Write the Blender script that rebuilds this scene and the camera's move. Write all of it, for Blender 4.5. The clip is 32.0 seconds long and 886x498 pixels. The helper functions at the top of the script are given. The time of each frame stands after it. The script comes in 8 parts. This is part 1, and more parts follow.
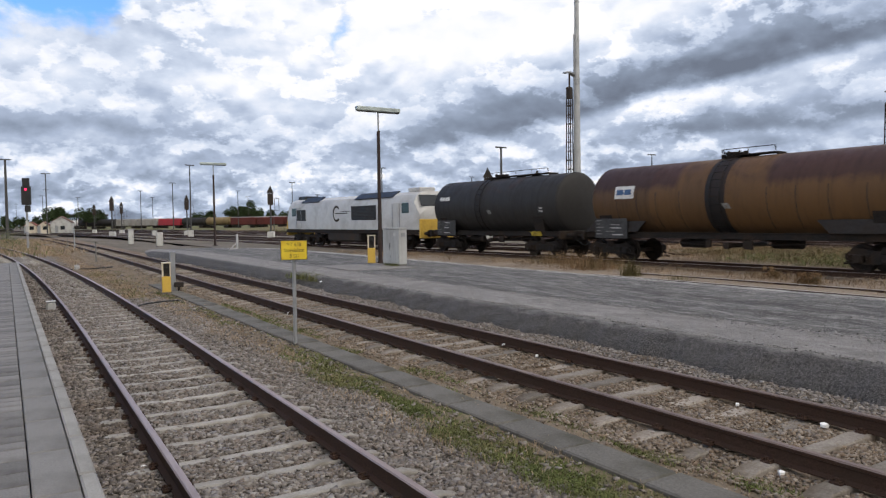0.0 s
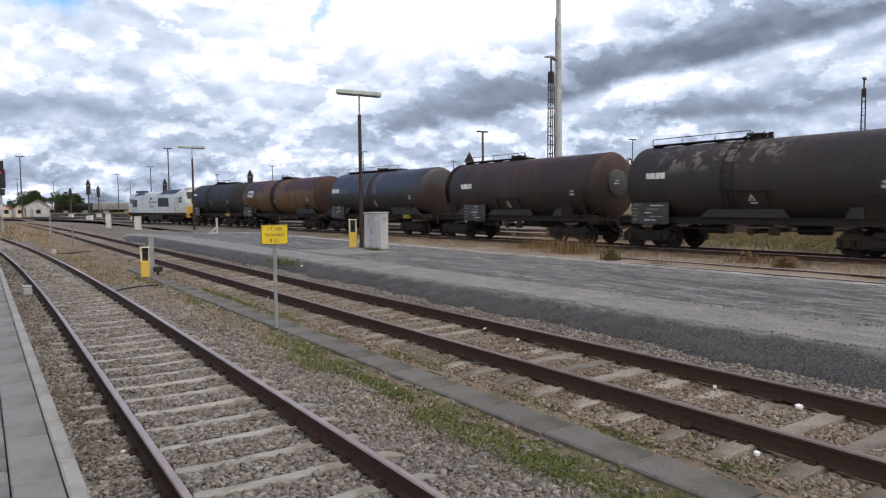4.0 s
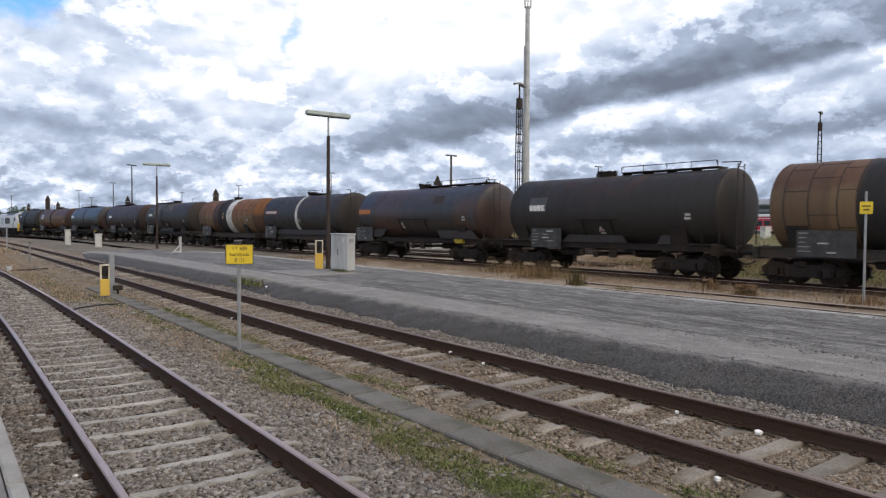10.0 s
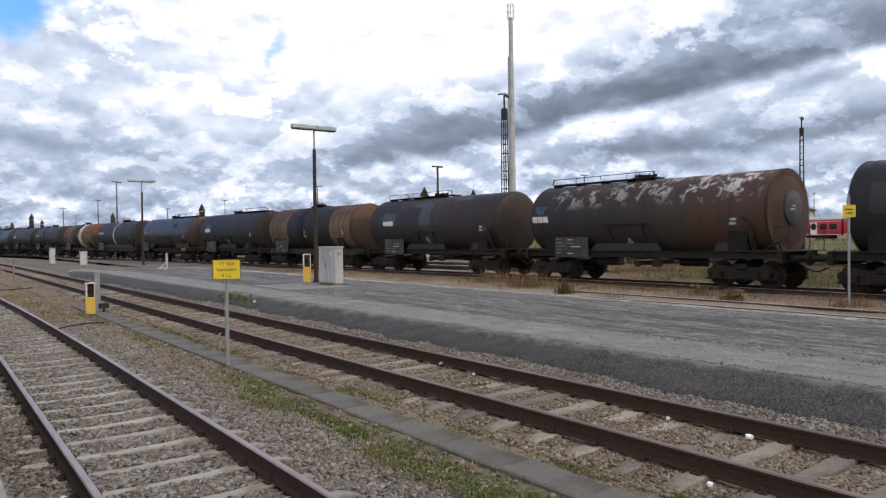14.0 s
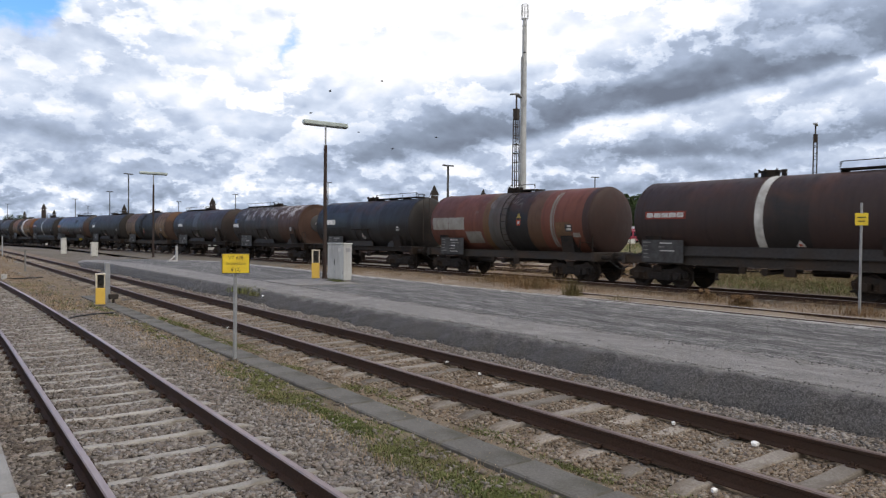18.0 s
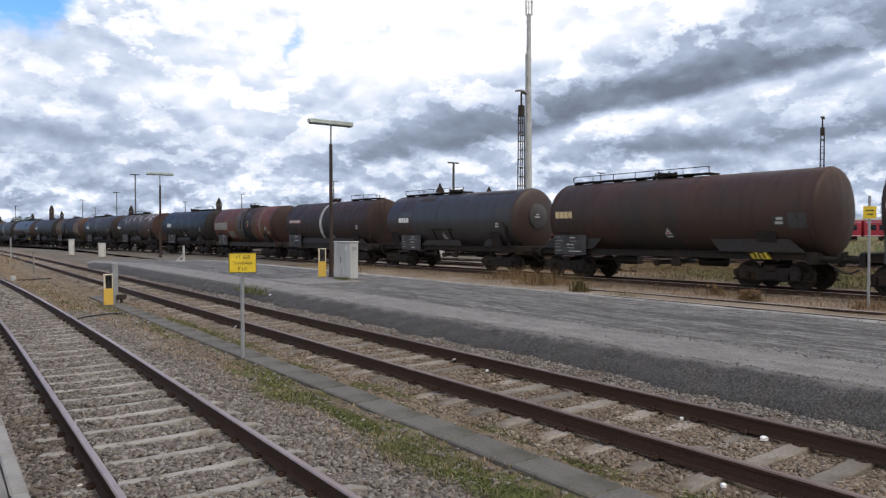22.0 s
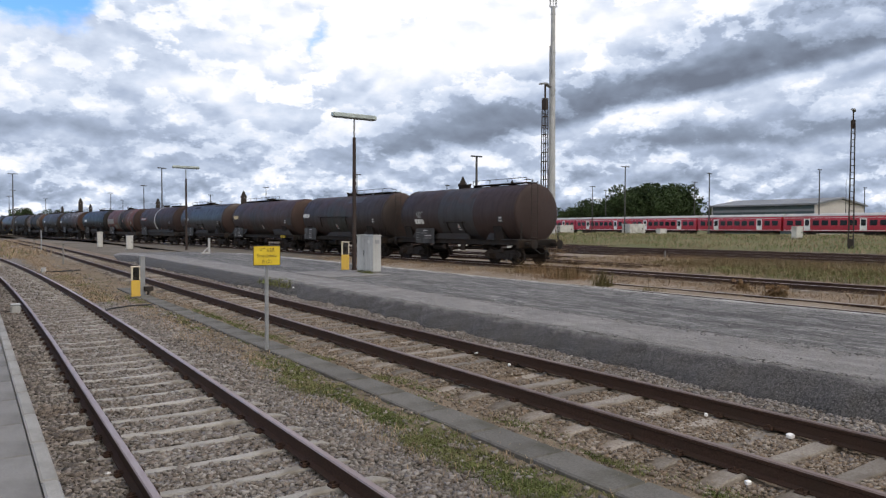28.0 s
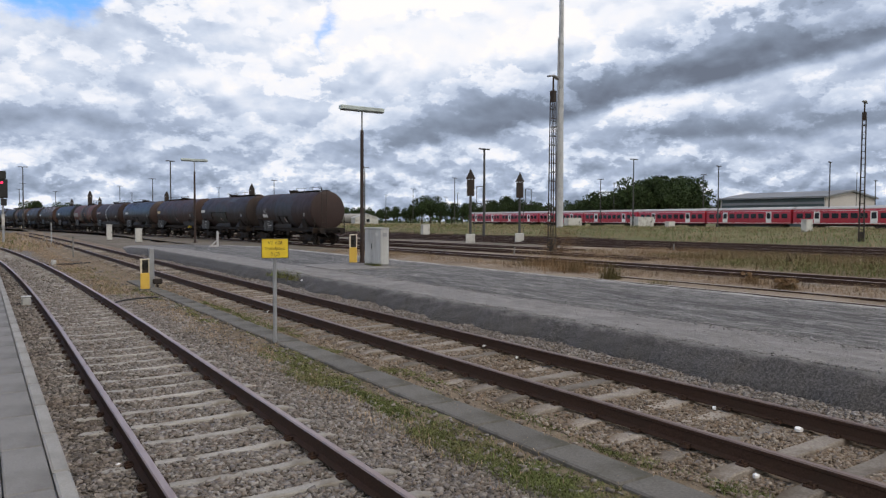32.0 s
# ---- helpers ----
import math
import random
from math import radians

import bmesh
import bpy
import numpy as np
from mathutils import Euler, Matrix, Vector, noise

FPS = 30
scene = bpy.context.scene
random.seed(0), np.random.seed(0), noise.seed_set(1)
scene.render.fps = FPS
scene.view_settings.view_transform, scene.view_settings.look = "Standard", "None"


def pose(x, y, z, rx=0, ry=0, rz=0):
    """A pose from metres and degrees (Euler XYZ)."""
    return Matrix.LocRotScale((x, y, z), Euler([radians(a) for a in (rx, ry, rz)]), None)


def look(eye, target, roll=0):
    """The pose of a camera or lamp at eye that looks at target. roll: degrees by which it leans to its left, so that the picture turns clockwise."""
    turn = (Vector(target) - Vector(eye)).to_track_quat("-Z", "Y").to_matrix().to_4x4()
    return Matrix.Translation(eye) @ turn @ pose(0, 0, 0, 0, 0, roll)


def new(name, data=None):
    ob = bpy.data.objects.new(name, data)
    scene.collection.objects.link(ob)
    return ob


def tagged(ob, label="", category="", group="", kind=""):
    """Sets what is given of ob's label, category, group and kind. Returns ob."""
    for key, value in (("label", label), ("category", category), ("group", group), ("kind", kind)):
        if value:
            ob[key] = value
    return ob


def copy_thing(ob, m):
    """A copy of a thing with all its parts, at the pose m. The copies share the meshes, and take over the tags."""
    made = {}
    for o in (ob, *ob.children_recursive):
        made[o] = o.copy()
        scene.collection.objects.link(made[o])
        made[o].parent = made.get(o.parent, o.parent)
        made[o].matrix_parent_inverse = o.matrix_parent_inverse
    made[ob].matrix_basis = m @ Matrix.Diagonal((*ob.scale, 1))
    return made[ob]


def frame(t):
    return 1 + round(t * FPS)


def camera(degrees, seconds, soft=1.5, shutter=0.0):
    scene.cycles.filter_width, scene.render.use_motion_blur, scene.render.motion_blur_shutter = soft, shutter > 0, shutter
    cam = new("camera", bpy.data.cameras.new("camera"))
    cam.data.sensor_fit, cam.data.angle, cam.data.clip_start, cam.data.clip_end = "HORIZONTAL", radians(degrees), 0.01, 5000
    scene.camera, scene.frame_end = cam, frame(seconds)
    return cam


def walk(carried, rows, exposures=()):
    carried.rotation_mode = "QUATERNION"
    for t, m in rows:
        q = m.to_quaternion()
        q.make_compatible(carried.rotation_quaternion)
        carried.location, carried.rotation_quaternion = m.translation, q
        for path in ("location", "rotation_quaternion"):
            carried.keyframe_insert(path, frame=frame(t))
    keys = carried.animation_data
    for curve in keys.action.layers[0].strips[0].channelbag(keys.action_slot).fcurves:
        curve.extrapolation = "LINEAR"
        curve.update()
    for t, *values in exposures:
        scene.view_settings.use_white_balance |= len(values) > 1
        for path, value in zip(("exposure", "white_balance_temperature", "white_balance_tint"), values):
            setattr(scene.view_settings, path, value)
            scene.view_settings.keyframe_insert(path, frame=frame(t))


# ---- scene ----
EYE = Vector((0.0, 0.0, 2.06))
# seconds, heading to the left of +y, pitch, roll (degrees)
VIEW = [
    (0, -31.66, -2.32, -0.74), (0.5, -32.03, -2.72, -0.83), (1, -32.21, -2.99, -0.96), (1.5, -32.26, -3.22, -1.11), (2, -32.60, -3.42, -1.04),
    (2.5, -32.54, -3.61, -0.72), (3, -32.67, -3.67, -0.70), (3.5, -32.94, -3.70, -0.80), (5.5, -33.71, -3.04, -0.25), (6, -33.91, -2.86, -0.62),
    (6.5, -34.28, -2.73, -0.59), (7, -34.59, -2.62, -0.35), (7.5, -34.70, -2.55, -0.04), (8, -34.87, -2.50, -0.10), (8.5, -35.03, -2.40, 0.20),
    (9, -35.20, -2.31, 0.27), (9.5, -35.42, -2.15, 0.12), (10, -35.81, -1.76, 0.39), (10.5, -36.11, -1.63, 0.25), (11, -36.28, -1.48, -0.14),
    (11.5, -36.46, -1.40, 0.05), (12, -36.56, -1.25, 0.05), (12.5, -36.63, -1.09, -0.04), (13, -36.60, -0.99, -0.11), (13.5, -36.60, -0.92, -0.33),
    (14, -36.78, -0.87, -0.71), (14.5, -36.81, -0.83, -0.70), (16.5, -36.59, -0.97, 0.21), (17, -36.41, -1.09, 0.22), (17.5, -36.22, -1.05, 0.64),
    (18, -36.07, -0.96, 0.59), (18.5, -36.01, -0.88, 0.38), (19, -35.96, -0.93, 0.23), (19.5, -35.89, -1.02, 0.17), (20, -35.81, -1.03, 0.03),
    (20.5, -35.77, -1.07, -0.04), (21, -35.65, -1.20, 0.37), (21.5, -35.55, -1.25, 0.43), (22, -35.57, -1.17, 0.02), (22.5, -35.57, -1.09, -0.00),
    (23, -35.42, -1.25, -0.08), (23.5, -35.35, -1.35, 0.25), (24, -35.28, -1.38, 0.03), (24.5, -35.14, -1.35, 0.22), (25, -35.03, -1.30, 0.12),
    (25.5, -34.90, -1.30, 0.12), (27.5, -34.02, -1.62, 0.04), (28, -33.74, -1.69, 0.20), (28.5, -33.57, -1.82, 0.18), (29, -33.43, -1.88, 0.27),
    (29.5, -33.34, -1.93, 0.27), (30, -33.41, -1.99, 0.68), (30.5, -33.44, -2.06, 0.83), (31, -33.25, -2.06, 0.62), (31.5, -33.23, -2.14, 0.80),
    (32, -33.12, -2.27, 0.21),
]


def gaze(heading, pitch):
    h, p = radians(heading), radians(pitch)
    return EYE + 10 * Vector((-math.sin(h) * math.cos(p), math.cos(h) * math.cos(p), math.sin(p)))


cam = camera(64.0, 32.0, soft=1.3, shutter=0.2)
LIGHTING = [(0.0, -0.02), (3.0, 0.1), (6.0, 0.22), (9.0, 0.12), (13.0, 0.08), (19.0, 0.05), (25.0, 0.06), (28.0, 0.03), (31.0, 0.0), (32.0, -0.1)]
walk(cam, [(t, look(EYE, gaze(h, p), r)) for t, h, p, r in VIEW], LIGHTING)

# ---- world, sun, exposure ----
SUN_EL, SUN_AZ = radians(52), radians(150)      # azimuth clockwise from +y
scene.view_settings.exposure = 0.0


def build_world():
    w = bpy.data.worlds.new("overcast_sky")
    scene.world = w
    w.use_nodes = True
    nt = w.node_tree
    nt.nodes.clear()
    N, L = nt.nodes.new, nt.links.new

    def math_(op, a, b=None, c=None):
        n = N("ShaderNodeMath")
        n.operation = op
        for i, v in enumerate((a, b, c)):
            if v is None:
                continue
            if isinstance(v, (int, float)):
                n.inputs[i].default_value = v
            else:
                L(v, n.inputs[i])
        return n.outputs[0]

    def ramp(x, lo, hi, a, b, kind="SMOOTHSTEP"):
        n = N("ShaderNodeMapRange")
        n.interpolation_type = kind
        L(x, n.inputs[0])
        for i, v in enumerate((lo, hi, a, b)):
            n.inputs[i + 1].default_value = v
        return n.outputs[0]

    def mix(f, a, b):
        n = N("ShaderNodeMix")
        n.data_type = "RGBA"
        L(f, n.inputs[0])
        for i, v in ((6, a), (7, b)):
            if isinstance(v, tuple):
                n.inputs[i].default_value = (*v, 1)
            else:
                L(v, n.inputs[i])
        return n.outputs[2]

    tc = N("ShaderNodeTexCoord")
    # turn the sky so that +y' is the middle of the view
    rot = N("ShaderNodeMapping")
    rot.vector_type = "POINT"
    rot.inputs["Rotation"].default_value = (0, 0, radians(34))
    L(tc.outputs["Generated"], rot.inputs[0])
    sep = N("ShaderNodeSeparateXYZ")
    L(rot.outputs[0], sep.inputs[0])
    x, y, z = sep.outputs
    up = math_("MAXIMUM", z, 0.0)

    def dome(lift):
        """Direction squashed upward, so that the clouds lie wider than high."""
        comb = N("ShaderNodeCombineXYZ")
        L(x, comb.inputs[0])
        L(y, comb.inputs[1])
        L(math_("MULTIPLY", math_("ADD", up, lift), 1.75), comb.inputs[2])
        return comb.outputs[0]

    def noise_(scale, detail, rough, dist, src):
        n = N("ShaderNodeTexNoise")
        n.inputs["Scale"].default_value = scale
        n.inputs["Detail"].default_value = detail
        n.inputs["Roughness"].default_value = rough
        n.inputs["Distortion"].default_value = dist
        L(src, n.inputs["Vector"])
        return n.outputs["Fac"]

    def heap(scale, src):
        """Rounded heads: distance to scattered centres, broken up by finer heads."""
        warp = N("ShaderNodeTexNoise")
        warp.inputs["Scale"].default_value = scale * 1.3
        warp.inputs["Detail"].default_value = 5
        L(src, warp.inputs["Vector"])
        push = N("ShaderNodeVectorMath")
        push.operation = "MULTIPLY_ADD"
        L(warp.outputs["Color"], push.inputs[0])
        push.inputs[1].default_value = (0.7 / scale,) * 3
        L(src, push.inputs[2])
        v = N("ShaderNodeTexVoronoi")
        v.feature = "SMOOTH_F1"
        v.inputs["Scale"].default_value = scale
        v.inputs["Detail"].default_value = 3
        v.inputs["Roughness"].default_value = 0.55
        v.inputs["Smoothness"].default_value = 0.6
        L(push.outputs[0], v.inputs["Vector"])
        return math_("SUBTRACT", 1.0, v.outputs["Distance"])

    here = dome(0.0)
    low = ramp(up, 0.015, 0.17, 1.0, 0.0)
    big = noise_(2.2, 4, 0.5, 0.2, here)
    wav = math_("SUBTRACT", noise_(5.0, 9, 0.56, 0.15, here), 0.5)

    def body(lift):
        """Cloud thickness: small heads near the horizon, large ones overhead."""
        d = dome(lift)
        a = math_("ADD", math_("MULTIPLY", heap(5.5, d), 0.55), math_("MULTIPLY", noise_(6.5, 9, 0.58, 0.1, d), 0.75))
        b = math_("ADD", math_("MULTIPLY", heap(15.0, d), 0.55), math_("MULTIPLY", noise_(17.0, 8, 0.58, 0.1, d), 0.75))
        return math_("ADD", math_("MULTIPLY", a, math_("SUBTRACT", 1.0, low)), math_("MULTIPLY", b, low))

    thick, thick_up = body(0.0), body(0.016)
    ahead = ramp(y, 0.0, 0.4, 0.0, 1.0)

    def bank(slope, level, below, above, x0, x1, amount, curl):
        """A long grey bank: flat crisp base, soft top, thinning out towards x0."""
        line = math_("SUBTRACT", up, math_("MULTIPLY_ADD", x, slope, level))
        line = math_("MULTIPLY_ADD", wav, curl, line)
        inside = math_("MULTIPLY", ramp(line, -below, below * 0.3, 0.0, 1.0), ramp(line, 0.0, above, 1.0, 0.0))
        return math_("MULTIPLY", math_("MULTIPLY", inside, ramp(x, x0, x1, 0.0, 1.0)), math_("MULTIPLY", ahead, amount))

    banks = math_("ADD", bank(0.19, 0.118, 0.016, 0.115, -0.30, 0.10, 0.46, 0.05), bank(0.04, 0.098, 0.014, 0.06, 0.08, 0.35, 0.30, 0.05))
    banks = math_("ADD", banks, bank(-0.06, 0.085, 0.02, 0.08, -0.2, -0.5, 0.16, 0.10))
    shade = math_("MULTIPLY", math_("SUBTRACT", thick_up, thick), math_("MULTIPLY_ADD", low, 0.10, 0.62))
    shade = math_("MULTIPLY_ADD", math_("SUBTRACT", big, 0.5), 0.34, shade)
    shade = math_("MULTIPLY_ADD", wav, 0.21, shade)
    shade = math_("ADD", shade, banks)
    shade = math_("MULTIPLY_ADD", low, 0.17, shade)
    # crisp bright caps where the heads stand out
    caps = math_("ADD", ramp(thick, 0.70, 0.755, 0.0, 0.075), ramp(thick, 0.78, 0.82, 0.0, 0.055))
    shade = math_("ADD", math_("SUBTRACT", shade, caps), 0.05)
    # ragged sunlit heads: crisp upper rims that fade into the grey of their bodies
    def puff(k):
        a = noise_(8.5, 10, 0.60, 0.0, dome(0.028 * k))
        c = noise_(21.0, 9, 0.60, 0.0, dome(0.012 * k))
        return math_("ADD", math_("MULTIPLY", a, math_("SUBTRACT", 1.0, low)), math_("MULTIPLY", c, low))

    head, head_up = puff(0), puff(1)
    lit = ramp(math_("SUBTRACT", head, head_up), -0.015, 0.05, 0.0, 1.0)

    def rim(at, amount):
        return math_("MULTIPLY", math_("MULTIPLY", ramp(head, at, at + 0.05, 0.0, amount), ramp(head, at + 0.05, at + 0.18, 1.0, 0.35)), lit)
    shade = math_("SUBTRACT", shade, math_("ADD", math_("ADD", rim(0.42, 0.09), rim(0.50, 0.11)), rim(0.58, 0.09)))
    shade = math_("ADD", shade, math_("MULTIPLY_ADD", math_("SUBTRACT", head_up, head), 0.25, math_("MULTIPLY_ADD", low, 0.03, 0.045)))
    # the bright rift overhead
    rift = math_("MULTIPLY", ramp(math_("ABSOLUTE", math_("MULTIPLY_ADD", up, -0.5, math_("ADD", x, 0.16))), 0.05, 0.50, 1.0, 0.0), ramp(up, 0.12, 0.26, 0.0, 0.22))
    shade = math_("SUBTRACT", shade, math_("MULTIPLY", rift, ahead))
    # the clouds towards the sun, behind and overhead, are lit through
    shade = math_("SUBTRACT", shade, math_("ADD", ramp(y, 0.3, -0.6, 0.0, 0.28), ramp(up, 0.5, 0.9, 0.0, 0.22)))
    fac = ramp(shade, -0.22, 0.60, 0.0, 1.0, "LINEAR")
    cr = N("ShaderNodeValToRGB")
    L(fac, cr.inputs[0])
    e = cr.color_ramp.elements
    e[0].position, e[0].color = 0.0, (1.13, 1.09, 1.07, 1)
    e[1].position, e[1].color = 1.0, (0.17, 0.20, 0.265, 1)
    for pos, c in ((0.20, (0.99, 1.01, 1.08)), (0.36, (0.70, 0.78, 0.93)), (0.54, (0.45, 0.53, 0.69)), (0.76, (0.275, 0.33, 0.435))):
        m = e.new(pos)
        m.color = (*c, 1)
    # gaps of blue
    corner = ramp(math_("MULTIPLY_ADD", x, -0.62, math_("MULTIPLY_ADD", wav, 0.30, up)), 0.535, 0.575, 0.0, 1.0)
    off = math_("ADD", math_("ABSOLUTE", math_("MULTIPLY_ADD", wav, 0.28, math_("ADD", x, 0.185))), math_("MULTIPLY", math_("ABSOLUTE", math_("SUBTRACT", up, 0.255)), 0.5))
    slit = ramp(off, 0.0, 0.022, 0.65, 0.0)
    hole = math_("MULTIPLY", math_("MAXIMUM", corner, slit), ahead)
    sky = N("ShaderNodeTexSky")
    sky.sky_type = "NISHITA"
    sky.sun_disc = False
    sky.air_density, sky.ozone_density = 1.0, 3.0
    sky.sun_elevation, sky.sun_rotation = SUN_EL, SUN_AZ
    skyb = N("ShaderNodeMix")
    skyb.data_type, skyb.blend_type = "RGBA", "MULTIPLY"
    skyb.inputs[0].default_value = 1.0
    L(sky.outputs[0], skyb.inputs[6])
    skyb.inputs[7].default_value = (0.125, 0.185, 0.25, 1)
    colour = mix(hole, cr.outputs[0], skyb.outputs[2])
    # below the horizon: the ground's own dull tone
    colour = mix(ramp(z, -0.02, 0.0, 1.0, 0.0, "LINEAR"), colour, (0.16, 0.16, 0.14))
    bg = N("ShaderNodeBackground")
    L(colour, bg.inputs[0])
    bg.inputs[1].default_value = 0.98
    out = N("ShaderNodeOutputWorld")
    L(bg.outputs[0], out.inputs[0])


build_world()
sun = new("sun", bpy.data.lights.new("sun", "SUN"))
sun.data.energy, sun.data.angle, sun.data.color = 1.5, radians(10), (1.0, 0.905, 0.78)
sun.matrix_world = look((math.sin(SUN_AZ) * math.cos(SUN_EL) * 50, math.cos(SUN_AZ) * math.cos(SUN_EL) * 50, math.sin(SUN_EL) * 50), (0, 0, 0))

# ---- materials ----
def node_kit(name):
    m = bpy.data.materials.new(name)
    m.use_nodes = True
    nt = m.node_tree
    b = nt.nodes["Principled BSDF"]
    return m, nt, b


def tex_coord(nt, scale=(1, 1, 1)):
    tc = nt.nodes.new("ShaderNodeTexCoord")
    mp = nt.nodes.new("ShaderNodeMapping")
    mp.inputs["Scale"].default_value = scale
    nt.links.new(tc.outputs["Object"], mp.inputs[0])
    return mp.outputs[0]


def noise_tex(nt, vec, scale, detail=5, rough=0.6, dist=0.0):
    n = nt.nodes.new("ShaderNodeTexNoise")
    for k, v in (("Scale", scale), ("Detail", detail), ("Roughness", rough), ("Distortion", dist)):
        n.inputs[k].default_value = v
    nt.links.new(vec, n.inputs["Vector"])
    return n.outputs["Fac"]


def range_(nt, src, lo, hi, a=0.0, b=1.0):
    n = nt.nodes.new("ShaderNodeMapRange")
    nt.links.new(src, n.inputs[0])
    for i, v in enumerate((lo, hi, a, b)):
        n.inputs[i + 1].default_value = v
    return n.outputs[0]


def op(nt, kind, a, b):
    n = nt.nodes.new("ShaderNodeMath")
    n.operation = kind
    for i, v in enumerate((a, b)):
        if isinstance(v, (int, float)):
            n.inputs[i].default_value = v
        else:
            nt.links.new(v, n.inputs[i])
    return n.outputs[0]


def blend(nt, fac, a, b, kind="MIX"):
    n = nt.nodes.new("ShaderNodeMix")
    n.data_type, n.blend_type = "RGBA", kind
    for i, v in ((0, fac), (6, a), (7, b)):
        if isinstance(v, (int, float)):
            n.inputs[i].default_value = v
        elif isinstance(v, tuple):
            n.inputs[i].default_value = (*v, 1)
        else:
            nt.links.new(v, n.inputs[i])
    return n.outputs[2]


def bump(nt, b, height, strength, dist=0.01):
    n = nt.nodes.new("ShaderNodeBump")
    n.inputs["Strength"].default_value, n.inputs["Distance"].default_value = strength, dist
    nt.links.new(height, n.inputs["Height"])
    nt.links.new(n.outputs[0], b.inputs["Normal"])


def grainy(name, c1, c2, c3=None, fine=60.0, coarse=2.0, rough=0.85, metal=0.0, relief=0.3, depth=0.01, per_object=0.0, per_island=0.0, stretch=(1, 1, 1)):
    """A worn surface: two tones in fine grain, a third in large stains."""
    m, nt, b = node_kit(name)
    vec = tex_coord(nt, stretch)
    fin = noise_tex(nt, vec, fine, 4, 0.65)
    big = noise_tex(nt, vec, coarse, 6, 0.6, 0.4)
    col = blend(nt, range_(nt, fin, 0.3, 0.7), c1, c2)
    if c3:
        col = blend(nt, range_(nt, big, 0.45, 0.7), col, c3)
    if per_object or per_island:
        if per_object:
            src = nt.nodes.new("ShaderNodeObjectInfo").outputs["Random"]
            amount = per_object
        else:
            src = nt.nodes.new("ShaderNodeNewGeometry").outputs["Random Per Island"]
            amount = per_island
        hsv = nt.nodes.new("ShaderNodeHueSaturation")
        nt.links.new(range_(nt, src, 0, 1, 1 - amount, 1 + amount), hsv.inputs["Value"])
        nt.links.new(col, hsv.inputs["Color"])
        col = hsv.outputs[0]
    nt.links.new(col, b.inputs["Base Color"])
    nt.links.new(range_(nt, big, 0.2, 0.8, rough - 0.08, min(1.0, rough + 0.08)), b.inputs["Roughness"])
    b.inputs["Metallic"].default_value = metal
    if rough >= 0.7:
        b.inputs["Specular IOR Level"].default_value = 0.2
    if relief:
        bump(nt, b, fin, relief, depth)
    return m


def speckled(name, dark, mid, light, tar):
    """Weathered asphalt: fine aggregate, pale specks, broad worn streaks, tarry blots."""
    m, nt, b = node_kit(name)
    vec = tex_coord(nt)
    fine = noise_tex(nt, vec, 34, 5, 0.75)
    wear = noise_tex(nt, tex_coord(nt, (1, 0.7, 1)), 4.5, 10, 0.78, 0.3)
    blot = noise_tex(nt, vec, 0.7, 6, 0.65, 0.8)
    col = blend(nt, range_(nt, wear, 0.40, 0.60), dark, mid)
    col = blend(nt, op(nt, "MULTIPLY", range_(nt, fine, 0.52, 0.66), 0.8), col, light)
    col = blend(nt, op(nt, "MULTIPLY", range_(nt, blot, 0.52, 0.68), 0.6), col, dark)
    col = blend(nt, op(nt, "MULTIPLY", range_(nt, op(nt, "ADD", op(nt, "MULTIPLY", wear, 0.5), op(nt, "MULTIPLY", fine, 0.5)), 0.42, 0.34), 0.8), col, tar)
    nt.links.new(col, b.inputs["Base Color"])
    b.inputs["Roughness"].default_value = 0.93
    bump(nt, b, op(nt, "ADD", fine, op(nt, "MULTIPLY", wear, 1.5)), 0.7, 0.018)
    return m


def stone_mix(name, tones, grain=55):
    """Broken stones, each of one tone out of a mixed heap, with mineral grain and dust."""
    m, nt, b = node_kit(name)
    vec = tex_coord(nt)
    fin = noise_tex(nt, vec, grain, 4, 0.7)
    big = noise_tex(nt, vec, 0.9, 6, 0.65, 0.5)
    cr = nt.nodes.new("ShaderNodeValToRGB")
    cr.color_ramp.interpolation = "CONSTANT"
    nt.links.new(nt.nodes.new("ShaderNodeNewGeometry").outputs["Random Per Island"], cr.inputs[0])
    el = cr.color_ramp.elements
    el[0].position, el[0].color = 0.0, (*tones[0], 1)
    el.remove(el[1])
    for i, c in enumerate(tones[1:]):
        e = el.new((i + 1) / len(tones))
        e.color = (*c, 1)
    col = blend(nt, op(nt, "MULTIPLY", range_(nt, fin, 0.35, 0.7), 0.45), cr.outputs[0], tones[-1])
    col = blend(nt, op(nt, "MULTIPLY", range_(nt, big, 0.45, 0.68), 0.45), col, tones[0])
    nt.links.new(col, b.inputs["Base Color"])
    b.inputs["Roughness"].default_value = 0.9
    b.inputs["Specular IOR Level"].default_value = 0.25
    bump(nt, b, fin, 0.35, 0.004)
    return m


